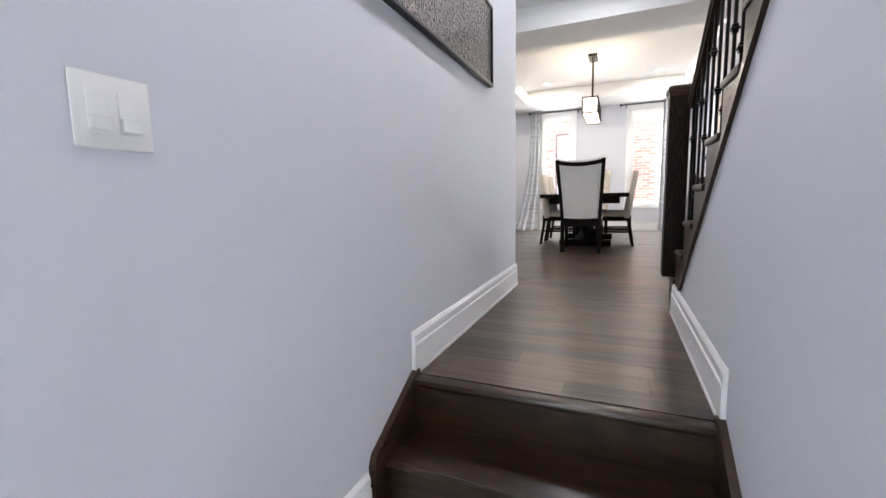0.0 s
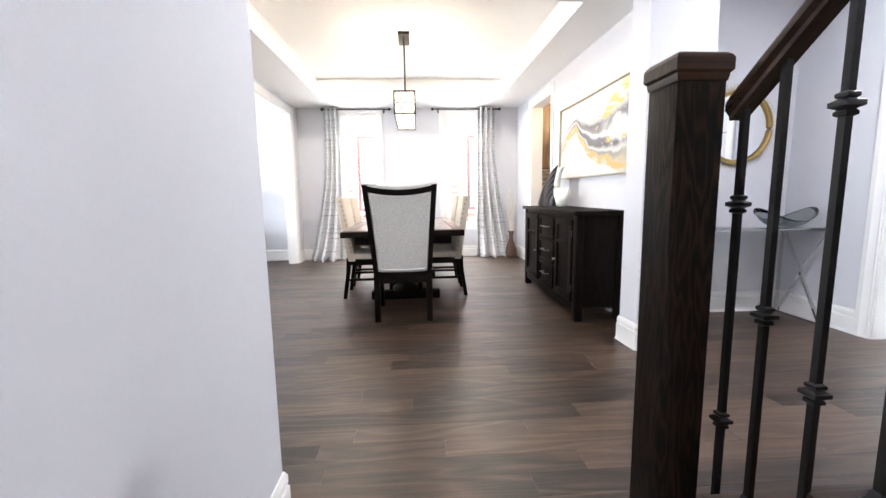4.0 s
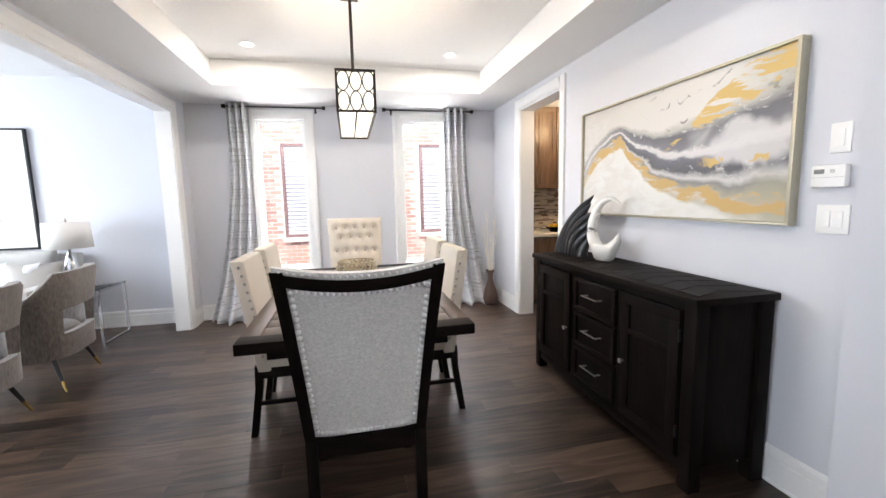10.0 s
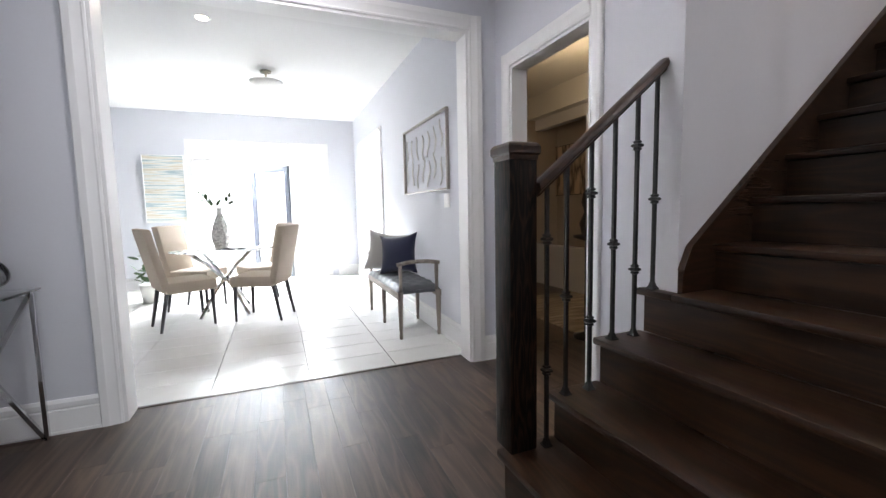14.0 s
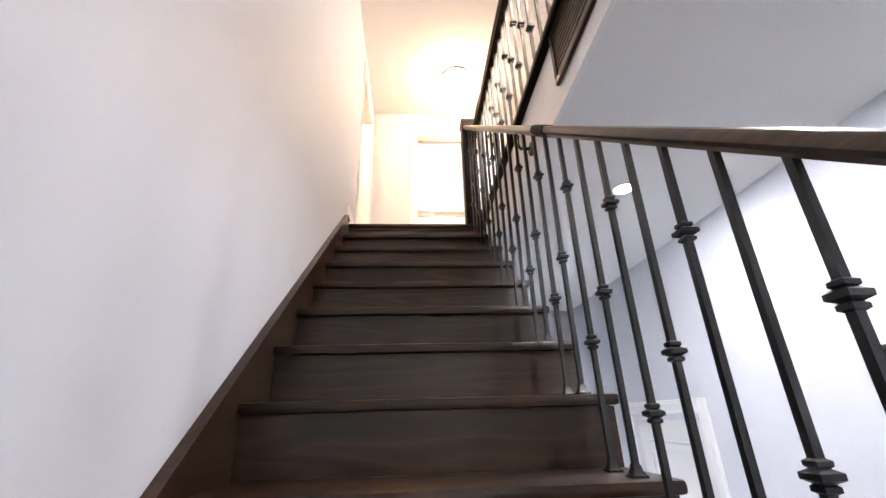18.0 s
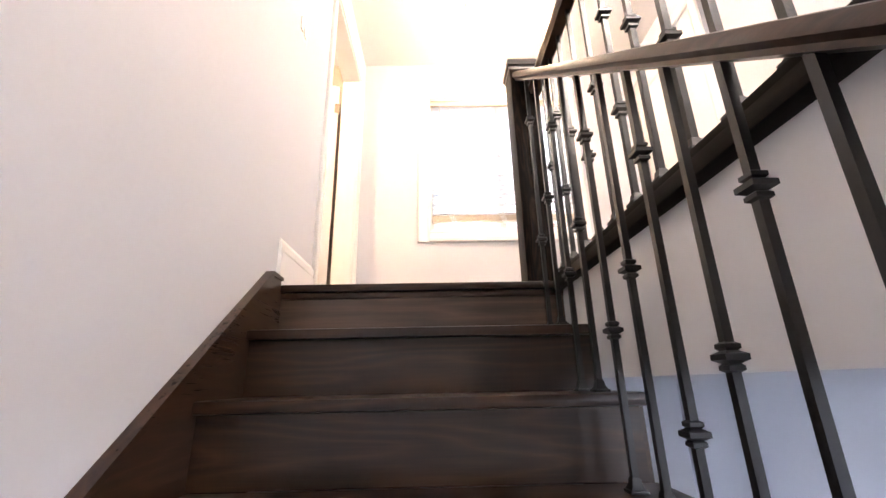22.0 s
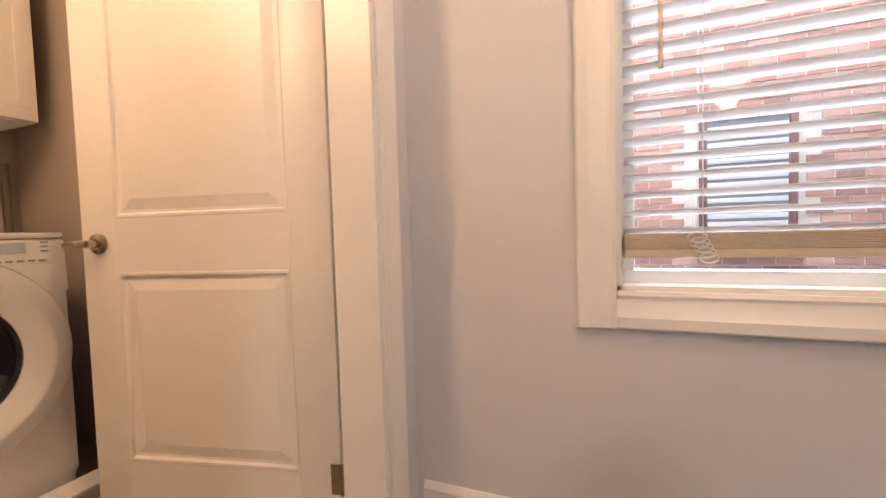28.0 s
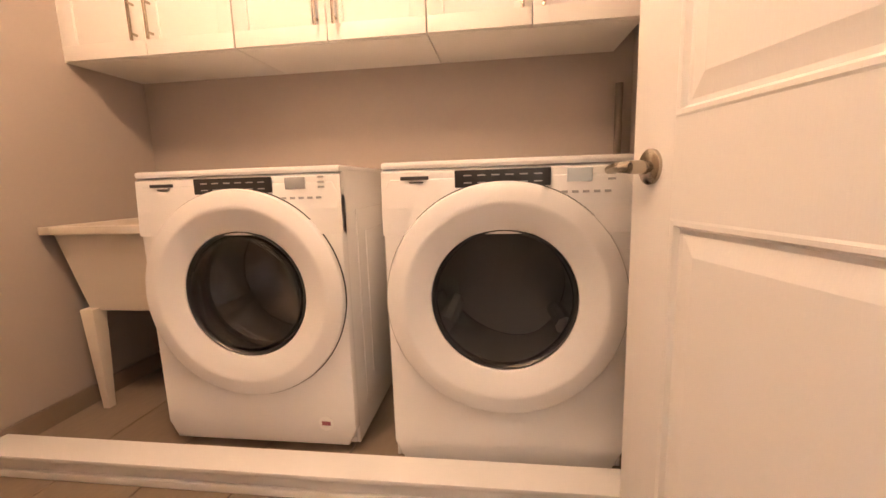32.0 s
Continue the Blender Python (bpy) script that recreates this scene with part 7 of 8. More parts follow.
# patio doors
pd = thing("patio_door", "white framed glass patio doors with a transom, one leaf open", "door", "", pose(8.66, 0, 0), "structure")
bm = bmesh.new()
for a, b, c, d in ((2.90, 3.00, 0, 2.35), (5.0, 5.10, 0, 2.35), (3.00, 5.0, 2.25, 2.35), (3.00, 5.0, 1.98, 2.06), (3.47, 3.55, 0, 1.98)):
    bx(bm, -0.05, 0.05, a, b, c, d, 0.004)
part("frame", bm, PLASTIC, pd)
for y0, y1, z0, z1 in ((3.0, 3.47, 0.02, 1.98), (3.0, 5.0, 2.06, 2.25)):
    p = part("pane", one(bx, -0.003, 0.003, y0 + 0.06, y1 - 0.06, z0 + 0.06, z1 - 0.06), PANE, pd)
    p.visible_shadow = False
bm = bmesh.new()
for a, b, c, d in ((3.0, 3.08, 0.02, 1.98), (3.40, 3.47, 0.02, 1.98), (3.08, 3.40, 0.02, 0.25), (3.08, 3.40, 1.88, 1.98)):
    bx(bm, -0.03, 0.03, a, b, c, d, 0.004)
part("fixed_leaf", bm, PLASTIC, pd)
od = thing("patio_door_leaf", "grey framed glass door leaf standing open", "door", "", pose(8.66, 3.57, 0, 0, 0, 44), "structure")
bm = bmesh.new()
DGREY = mat("door_edge_grey", (0.07, 0.078, 0.10), 0.4)
for a, b, c, d in ((0, 0.10, 0.02, 1.97), (0.80, 0.90, 0.02, 1.97), (0.10, 0.80, 0.02, 0.25), (0.10, 0.80, 1.87, 1.97)):
    bx(bm, a, b, -0.022, 0.022, c, d, 0.003)
part("leaf_frame", bm, DGREY, od)
p = part("pane", one(bx, 0.10, 0.80, -0.003, 0.003, 0.25, 1.87), PANE, od)
p.visible_shadow = False
part("knob", one(lathe, [(0.012, 0), (0.012, 0.03), (0.027, 0.045), (0.02, 0.065), (0.004, 0.068)], 16, m=Matrix.Translation((0.85, -0.022, 0.95)) @ Matrix.Rotation(radians(90), 4, "X")), STEEL, od)
setting("wall_patio_infill", one(bx, 8.6, 8.76, 5.10, 5.6, 0, 2.35), WALL, "pale wall beside the patio doors", "wall")

# ---- den, seen through its door ----
da = framed("painting", "wide sepia palm leaf picture on the den wall", pose(5.75, -0.28, 1.70, 0, 0, 180), 1.5, 0.75,
            stripes("palm_print", [(0.55, 0.42, 0.30), (0.62, 0.50, 0.38), (0.05, 0.035, 0.03), (0.60, 0.47, 0.35), (0.58, 0.46, 0.33)], 3, 0), BLACK, 0.01)
setting("den_soffit", one(bx, XS1 + 0.13, 6.3, -0.28, 0.25, 2.45, H), CEIL, "white dropped ceiling edge in the den", "ceiling")
rg = thing("rug", "cream patterned area rug on the den floor", "rug", "", pose(4.5, 0.75, 0))
part("woven_mat", one(bx, -0.9, 0.9, -0.6, 0.6, -0.003, 0.010, 0.004), stripes("rug_weave", [(0.5, 0.42, 0.32), (0.2, 0.16, 0.12), (0.55, 0.47, 0.37)], 5, 0), rg)

baseboard((XS1 + 0.13, -0.28), (6.3, -0.28))
lamp("den_lamp", "POINT", (4.3, 1.0, 2.3), (4.3, 1, 0), 12, WARM, 0.15)
dn = thing("table_statue", "black figure ornament on a tall stand in the den", "ornament", "", pose(3.75, 1.35, 0))
bm = bmesh.new()
lathe(bm, [(0.11, 0), (0.11, 0.02), (0.02, 0.05), (0.02, 0.85), (0.12, 0.88), (0.12, 0.90), (0.05, 0.91), (0.07, 1.0), (0.03, 1.10), (0.055, 1.18), (0.04, 1.26), (0.005, 1.30)], 20)
part("body", bm, BLACK, dn)

# ---- pantry, seen through its opening ----
CABW = wood("walnut_cabinet", (0.07, 0.04, 0.025), (0.20, 0.125, 0.08), "z", 0.4, 6, 0.1)
for i in range(3):
    y1 = 9.2
    x0 = 2.42 + i * 0.50
    uc = thing("wall_cabinet", "walnut brown wall cabinet with a shaker door", "cabinet", "pantry wall cabinets", pose(x0, 8.87, 1.49))
    part("body", one(bx, 0, 0.495, 0.02, 0.33, 0, 1.05, 0.002), CABW, uc)
    for a, b in ((0.003, 0.245), (0.249, 0.492)):
        d = part("door", one(bx, a, b, 0, 0.018, 0.003, 1.047, 0.002), CABW, uc)
        bm = bmesh.new()
        for p0, p1, z0, z1 in ((a, b, 0.003, 0.06), (a, b, 0.99, 1.047), (a, a + 0.05, 0.06, 0.99), (b - 0.05, b, 0.06, 0.99)):
            bx(bm, p0, p1, -0.008, 0.0, z0, z1, 0.002)
        part("door_frame", bm, CABW, d)
        bm = bmesh.new()
        hx = b - 0.03 if a < 0.1 else a + 0.03
        tube(bm, [(hx, -0.03, 0.06), (hx, -0.03, 0.22)], 0.005)
        cyl(bm, (hx, -0.008, 0.08), (hx, -0.03, 0.08), 0.004)
        cyl(bm, (hx, -0.008, 0.20), (hx, -0.03, 0.20), 0.004)
        part("handle", bm, STEEL, d)
    lc = thing("base_cabinet", "dark brown base cabinet in the pantry", "cabinet", "pantry base cabinets", pose(x0, 8.62, 0))
    part("body", one(bx, 0, 0.495, 0.02, 0.56, 0.08, 0.88, 0.002), CABW, lc)
    part("plinth", one(bx, 0, 0.495, 0.06, 0.56, 0, 0.08), BLACK, lc)
    part("door", one(bx, 0.003, 0.492, 0, 0.018, 0.09, 0.87, 0.002), CABW, lc)
tagged(part("counter_top", one(bx, 2.36, 3.95, 8.60, 9.19, 0.88, 0.92, 0.004), mat("pale_quartz", (0.70, 0.66, 0.60), 0.25, grain=0.05, scale=30), None), "pale stone counter top over the base cabinets", "counter")
fb = thing("fruit_bowl", "small glass bowl of yellow fruit on the counter", "bowl", "", pose(2.86, 8.80, 0.92))
part("bowl", one(lathe, [(0.04, 0), (0.05, 0.005), (0.11, 0.07), (0.105, 0.072), (0.045, 0.012)], 24), CLEAR2, fb)
for i in range(5):
    a = i * 1.26
    bm = bmesh.new()
    bmesh.ops.create_icosphere(bm, subdivisions=2, radius=0.036, matrix=Matrix.Translation((0.045 * math.cos(a), 0.045 * math.sin(a), 0.07 + 0.01 * (i % 2))))
    part("fruit", bm, mat("lemon_skin", (0.60, 0.36, 0.03), 0.4, grain=0.08, scale=60, bump=0.2, bump_scale=120), fb)
bs = thing("backsplash", "mosaic strip tile backsplash in beige, grey and brown", "backsplash", "", pose(0, 9.2, 0), "structure")
TM = [mat("mosaic_tile_%s" % n, c, r_) for n, c, r_ in (("beige", (0.50, 0.42, 0.33), 0.3), ("grey", (0.30, 0.28, 0.26), 0.15), ("brown", (0.13, 0.085, 0.06), 0.15), ("cream", (0.62, 0.57, 0.50), 0.25))]
rng = random.Random(3)
tiles = [mesh_of("strip_tile", one(bx, 0, w_, -0.008, -0.001, 0, 0.018), m_) for m_ in TM for w_ in (0.06, 0.10, 0.15)]
for r_ in range(27):
    x = 2.36 - rng.uniform(0, 0.08)
    while x < 3.1:
        t_ = rng.choice(tiles)
        w_ = t_.vertices[0].co.x
        ob = new("mosaic_tile", t_)
        ob.parent, ob.location = bs, (x, 0, 0.925 + r_ * 0.0205)
        x += max(v.co.x for v in t_.vertices) + 0.002
lamp("pantry_lamp", "POINT", (3.0, 8.1, 2.4), (3, 8, 0), 30, WARM, 0.15)

# ---- landing: blind, lamp, register, doors ----
SLAT = mat("white_slat", (0.80, 0.81, 0.83), 0.4, vary=0.02)
nt_ = SLAT.node_tree
tr_ = nt_.nodes.new("ShaderNodeBsdfTranslucent")
tr_.inputs[0].default_value = (0.85, 0.86, 0.88, 1)
mx_ = nt_.nodes.new("ShaderNodeMixShader")
mx_.inputs[0].default_value = 0.45
nt_.links.new(nt_.nodes["Principled BSDF"].outputs[0], mx_.inputs[1])
nt_.links.new(tr_.outputs[0], mx_.inputs[2])
nt_.links.new(mx_.outputs[0], nt_.nodes["Material Output"].inputs[0])
BEIGE = mat("beige_slat_stack", (0.60, 0.52, 0.42), 0.5, grain=0.05, scale=40)
bd = thing("window_blind", "white horizontal slat blind lowered over the landing window", "blind", "", pose(1.045, YW - 0.035, L + 0.05))
part("headrail", one(bx, -0.57, 0.57, -0.028, 0.028, 1.885, 1.935, 0.004), BEIGE, bd)
sm = mesh_of("slat", one(bx, -0.565, 0.565, -0.024, 0.024, -0.0015, 0.0015, 0.001, Matrix.Rotation(radians(14), 4, "X")), SLAT)
for i in range(24):
    s_ = new("slat", sm)
    s_.parent, s_.location = bd, (0, 0, 0.865 + i * 0.0435)
for i in range(7):
    part("stacked_slat", one(bx, -0.565, 0.565, -0.024, 0.024, 0.822 + i * 0.0052, 0.826 + i * 0.0052, 0.001), BEIGE, bd)
part("bottom_rail", one(bx, -0.565, 0.565, -0.026, 0.026, 0.800, 0.820, 0.004), BEIGE, bd)
for x in (-0.40, 0.0, 0.40):
    bm = bmesh.new()
    for y in (-0.026, 0.026):
        cyl(bm, (x, y, 0.82), (x, y, 1.89), 0.0012, None, 5)
    part("ladder_cord", bm, SLAT, bd)
    bm = bmesh.new()
    for k in range(5):
        tube(bm, [(x + 0.02 * math.sin(a * 0.7) + 0.006 * k - 0.012, 0.03, 0.80 + 0.012 * k + 0.012 * math.cos(a * 0.7)) for a in range(9)], 0.0018, 4, True)
    part("cord_knot", bm, PLASTIC, bd)
part("wand", one(cyl, (0.485, 0.034, 1.24), (0.49, 0.032, 1.88), 0.0055, 0.004, 8), BEIGE, bd)

fl2 = thing("flush_light", "round frosted flush ceiling light, lit warm", "ceiling light", "", pose(1.165, -1.34, UC))
part("rim", one(lathe, [(0.165, 0), (0.167, -0.014), (0.16, -0.024)], 36), PLASTIC, fl2)
part("dome", one(lathe, [(0.162, -0.022), (0.15, -0.055), (0.11, -0.085), (0.05, -0.10), (0.004, -0.103)], 36), glow("lit_dome", (1.0, 0.83, 0.60), 9.0), fl2)
lamp("landing_lamp", "POINT", (1.165, -1.34, UC - 0.19), (1.165, -1.34, 0), 25, (1.0, 0.66, 0.39), 0.09)

rgst = thing("floor_register", "white louvred floor register below the window", "vent", "", pose(1.045, -1.835, L, 0, 0, -6))
bm = bmesh.new()
for a, b, c, d in ((-0.15, 0.15, 0.04, 0.055), (-0.15, 0.15, -0.055, -0.04), (-0.15, -0.135, -0.04, 0.04), (0.135, 0.15, -0.04, 0.04)):
    bx(bm, a, b, c, d, 0.0, 0.006, 0.002)
part("frame", bm, PLASTIC, rgst)
for i in range(11):
    part("louvre", one(bx, -0.125 + i * 0.0245, -0.111 + i * 0.0245, -0.04, 0.04, 0.0, 0.0045), PLASTIC, rgst)

panel_door("door_landing", 0.80, 2.03, pose(-0.165, -1.92, L, 0, 0, 90), "white two-panel door on the landing, closed", two_panels(0.80), 0.06)
casing("trim_landing_door", "x", -0.145, 1, -1.93, -1.10, L, L + 2.05, 0.07)
wall_x("wall_upper_door_leaf", -0.19, -0.186, -1.93, -1.10, L, L + 2.05)
ds = thing("door_stop", "small spring door stop on the baseboard", "door stop", "", pose(0.62, YW + 0.014, L + 0.07))
part("spring", one(cyl, (0, 0, 0), (0, 0.07, 0.0), 0.005, 0.004, 8), STEEL, ds)
part("tip", one(cyl, (0, 0.07, 0), (0, 0.085, 0), 0.008, 0.006, 10), PLASTIC, ds)

# ---- laundry ----
panel_door("door_laundry", 0.817, 2.03, pose(2.3742, -1.8835, L, 0, 0, 12.9), "white two-panel laundry door standing open", [(0.127, 0.697, 0.235, 0.832), (0.127, 0.697, 0.996, 1.90)], 0.757, -1, 0.075)
WHITE = mat("white_enamel", (0.87, 0.87, 0.87), 0.2, vary=0.01, coat=0.4)
GREYP = mat("grey_panel", (0.35, 0.36, 0.37), 0.35)
PALEB = mat("pale_display", (0.52, 0.60, 0.66), 0.3)
BADGE = mat("badge_ink", (0.06, 0.06, 0.065), 0.4)
DARKG = mat("dark_glass", (0.02, 0.02, 0.022), 0.06, spec=0.8)
DRUM = mat("steel_drum", (0.55, 0.55, 0.56), 0.2, 0.9, grain=0.2, scale=40)
DRUMG = mat("grey_drum", (0.34, 0.34, 0.34), 0.4, 0.2)


def ring(bm, r, n=56):
    """Points of a circle in the front plane."""
    return [(r * math.cos(2 * math.pi * i / n), r * math.sin(2 * math.pi * i / n)) for i in range(n)]


def machine(m, label, wash):
    """Front loader; its front looks along local -x, width in y, foot at z 0."""
    t = thing("washing_machine" if wash else "dryer", label, "washing machine" if wash else "dryer", "", m)
    W2, H2, D2 = 0.343, 0.945, 0.72
    bm = bmesh.new()
    for p in ((0.03, D2, -W2, -W2 + 0.012, 0.02, H2 - 0.012), (0.03, D2, W2 - 0.012, W2, 0.02, H2 - 0.012), (D2 - 0.012, D2, -W2 + 0.012, W2 - 0.012, 0.02, H2 - 0.012), (0.03, D2 - 0.012, -W2 + 0.012, W2 - 0.012, 0.02, 0.04)):
        bx(bm, *p, 0.004)
    part("cabinet", bm, WHITE, t)
    # side pressing
    for s in (-1, 1):
        bm = bmesh.new()
        bx(bm, 0.12, D2 - 0.06, min(s * W2, s * (W2 + 0.004)), max(s * W2, s * (W2 + 0.004)), 0.12, H2 - 0.14, 0.0035)
        bx(bm, 0.20, D2 - 0.14, min(s * (W2 + 0.003), s * (W2 + 0.007)), max(s * (W2 + 0.003), s * (W2 + 0.007)), 0.20, H2 - 0.22, 0.003)
        part("side_panel", bm, WHITE, t)
    part("top", one(bx, 0.005, D2, -W2 - 0.001, W2 + 0.001, H2 - 0.022, H2, 0.01), WHITE, t)
    # bowed front with a round opening
    bm = bmesh.new()
    n_ = 64
    rings_ = []
    for x_, r_, inset in ((0.034, None, 0.0), (0.010, None, 0.0), (0.002, None, 0.004), (0.0, None, 0.012), (0.0, 0.30, 0), (0.034, 0.30, 0)):
        row_ = []
        for i in range(n_):
            a_ = 2 * math.pi * (i + 0.5) / n_
            c_, s_ = math.cos(a_), math.sin(a_)
            if r_:
                row_.append(bm.verts.new((x_, r_ * c_, 0.545 + r_ * s_)))
            else:
                hy, hz0, hz1 = W2 - inset, 0.52 - inset, 0.353 - inset
                k_ = min(hy / max(abs(c_), 1e-6), (hz1 if s_ > 0 else hz0) / max(abs(s_), 1e-6))
                row_.append(bm.verts.new((x_, k_ * c_, 0.545 + k_ * s_)))
        rings_.append(row_)
    for p, q_ in zip(rings_, rings_[1:]):
        for i in range(n_):
            bm.faces.new((p[i], p[(i + 1) % n_], q_[(i + 1) % n_], q_[i]))
    bmesh.ops.recalc_face_normals(bm, faces=bm.faces)
    part("front_panel", bm, WHITE, t)
    bm = bmesh.new()
    prism(bm, [(-0.002, 0.738), (-0.004, 0.75), (0.006, H2 - 0.03), (0.02, H2 - 0.022), (0.05, H2 - 0.022), (0.05, 0.738)], -W2, W2, "y")
    part("control_panel", bm, WHITE, t)
    part("display_strip", one(bx, -0.004, 0.004, -0.128, 0.132, 0.868, 0.916, 0.003), BLACK, t, "black control strip")
    for i in range(6):
        for j in range(2):
            part("printed_mark", one(bx, -0.0046, -0.003, -0.105 + i * 0.038, -0.083 + i * 0.038, 0.879 + j * 0.02, 0.8825 + j * 0.02), GREYP, t)
    part("display", one(bx, -0.004, 0.004, -0.235, -0.17, 0.876, 0.912, 0.002), PALEB if not wash else GREYP, t, "small pale display")
    for i in range(5):
        part("button", one(bx, -0.004, 0.0, -0.172 - i * 0.028, -0.155 - i * 0.028, 0.846, 0.853, 0.001), GREYP, t)
    for i in range(3):
        part("button", one(bx, -0.003, 0.002, -0.295, -0.275, 0.878 + i * 0.015, 0.884 + i * 0.015, 0.001), GREYP, t)
    bm = bmesh.new()
    bx(bm, -0.003, 0.0, 0.205, 0.285, 0.893, 0.903)
    bx(bm, -0.003, 0.0, 0.22, 0.26, 0.884, 0.888)
    part("badge", bm, BADGE, t, "dark printed badge")
    cz = 0.545
    q = Matrix.Translation((0, 0, cz)) @ Matrix.Rotation(radians(-90), 4, "Y")
    dr = part("door", one(lathe, [(0.337, -0.004), (0.339, 0.014), (0.335, 0.022), (0.326, 0.026), (0.290, 0.031), (0.282, 0.031), (0.274, 0.028), (0.216, 0.010), (0.209, 0.004), (0.206, -0.03), (0.32, -0.03), (0.337, -0.004)], 72, m=q, cap=False), WHITE, t)
    # thin black ring put in for the shade round the door
    part("door_gap_shade", one(lathe, [(0.3415, -0.002), (0.3415, 0.002), (0.338, 0.002)], 72, m=q, cap=False), BLACK, t)
    part("inner_ring", one(lathe, [(0.207, 0.002), (0.203, 0.005), (0.198, 0.0), (0.194, -0.02), (0.204, -0.025), (0.207, 0.002)], 64, m=q, cap=False), BLACK, dr)
    # drum seen through the glass
    back = -0.36
    if wash:
        part("door_boot", one(lathe, [(0.217, -0.02), (0.222, -0.05), (0.212, -0.095), (0.198, -0.10), (0.215, -0.115)], 56, m=q, cap=False), BLACK, t, "black rubber door boot")
        part("drum", one(lathe, [(0.215, -0.116), (0.245, -0.13), (0.248, -0.20), (0.242, -0.204), (0.248, -0.208), (0.248, back + 0.04), (0.236, back)], 56, m=q, cap=False), DRUM, t)
    else:
        part("drum", one(lathe, [(0.217, -0.02), (0.234, -0.06), (0.242, -0.10), (0.242, back + 0.02), (0.235, back)], 56, m=q, cap=False), DRUMG, t)
    db = part("drum_back", one(lathe, [(0.232, back - 0.004), (0.232, back)], 56, m=q), DRUM if wash else DRUMG, t)
    part("drum_seam", one(lathe, [(0.242, back - 0.006), (0.242, back - 0.003), (0.232, back - 0.003)], 56, m=q, cap=False), BLACK, db)
    for a in (90, 210, 330):
        bm = bmesh.new()
        c, s = math.cos(radians(a)), math.sin(radians(a))
        tube(bm, [(0.10, 0.218 * c, cz + 0.218 * s), (0.30, 0.205 * c, cz + 0.205 * s)], 0.03, 8)
        part("drum_paddle", bm, DRUM if wash else DRUMG, t)
    gl = glass("door_glass_wash" if wash else "door_glass_dry", (0.60, 0.60, 0.61) if wash else (0.50, 0.50, 0.51), 0.0)
    pts = [(0.201, 0.0), (0.18, -0.014), (0.145, -0.037), (0.09, -0.05), (0.05, -0.053)] if wash else [(0.201, 0.0), (0.196, -0.004)]
    bm = bmesh.new()
    rim = lathe(bm, pts, 56, m=q, cap=False)
    bm.faces.new(rim[-56:])
    gp = part("door_glass", bm, gl, dr, "tinted round glass", smooth=60)
    md = gp.modifiers.new("thick", "SOLIDIFY")
    md.thickness = 0.005
    gp.visible_shadow = False
    for y in (-0.29, 0.29):
        for x in (0.08, D2 - 0.08):
            part("foot", one(cyl, (x, y, 0), (x, y, 0.025), 0.02), BLACK, t)
    if wash:
        st = part("sticker", one(lathe, [(0.026, 0), (0.026, 0.0012)], 24, m=Matrix.Translation((0, -0.24, 0.105)) @ Matrix.Rotation(radians(-90), 4, "Y")), PLASTIC, t, "small round badge sticker")
        part("sticker_mark", one(bx, -0.0016, -0.0012, -0.255, -0.225, 0.098, 0.112), mat("sticker_ink", (0.25, 0.05, 0.06), 0.5), st)
    else:
        bm = bmesh.new()
        for k in range(3):
            bx(bm, 0.20 + 0.05 * k, 0.27 + 0.05 * k, W2 + 0.002, W2 + 0.006 + 0.004 * k, 0.36 + 0.03 * k, 0.50 + 0.06 * k, 0.001, )
        part("care_tag", bm, PLASTIC, t, "crumpled white paper tag")
    return t


machine(pose(3.46, -1.437, L + 0.02, 0, 0, 0), "white front-loading dryer with a round tinted door", False)
machine(pose(3.505, -0.612, L + 0.022, 0, 0, 0), "white front-loading washing machine with a steel drum", True)

# raised kerb in front of the machines
kb = thing("kerb", "white painted timber kerb across the laundry floor", "kerb", "", pose(3.335, -0.84, L), "structure")
part("face", one(bx, 0.0, 0.085, -1.135, 1.135, 0, 0.066, 0.003), TRIM, kb)
part("top_board", one(bx, -0.02, 0.09, -1.135, 1.135, 0.066, 0.082, 0.005), TRIM, kb)
part("shoe", one(bx, -0.014, 0.0, -1.135, 1.135, 0, 0.025, 0.005), TRIM, kb)

tb2 = thing("laundry_tub", "cream plastic laundry tub on tapered legs", "laundry sink", "", pose(3.665, -0.012, L + 0.02))
TUBP = mat("cream_plastic", (0.70, 0.64, 0.55), 0.4, vary=0.02)
bm = bmesh.new()
a0 = [bm.verts.new(p) for p in ((0.05, -0.22, 0.42), (0.54, -0.22, 0.42), (0.54, 0.22, 0.42), (0.05, 0.22, 0.42))]
a1 = [bm.verts.new(p) for p in ((0.0, -0.27, 0.74), (0.58, -0.27, 0.74), (0.58, 0.27, 0.74), (0.0, 0.27, 0.74))]
a2 = [bm.verts.new(p) for p in ((0.03, -0.24, 0.74), (0.55, -0.24, 0.74), (0.55, 0.24, 0.74), (0.03, 0.24, 0.74))]
a3 = [bm.verts.new(p) for p in ((0.08, -0.19, 0.46), (0.51, -0.19, 0.46), (0.51, 0.19, 0.46), (0.08, 0.19, 0.46))]
bm.faces.new(list(reversed(a0)))
bm.faces.new(a3)
for lo_, hi_ in ((a0, a1), (a1, a2), (a2, a3)):
    for i in range(4):
        bm.faces.new((lo_[i], lo_[(i + 1) % 4], hi_[(i + 1) % 4], hi_[i]))
bmesh.ops.recalc_face_normals(bm, faces=bm.faces)
part("basin", bm, TUBP, tb2)
bm = bmesh.new()
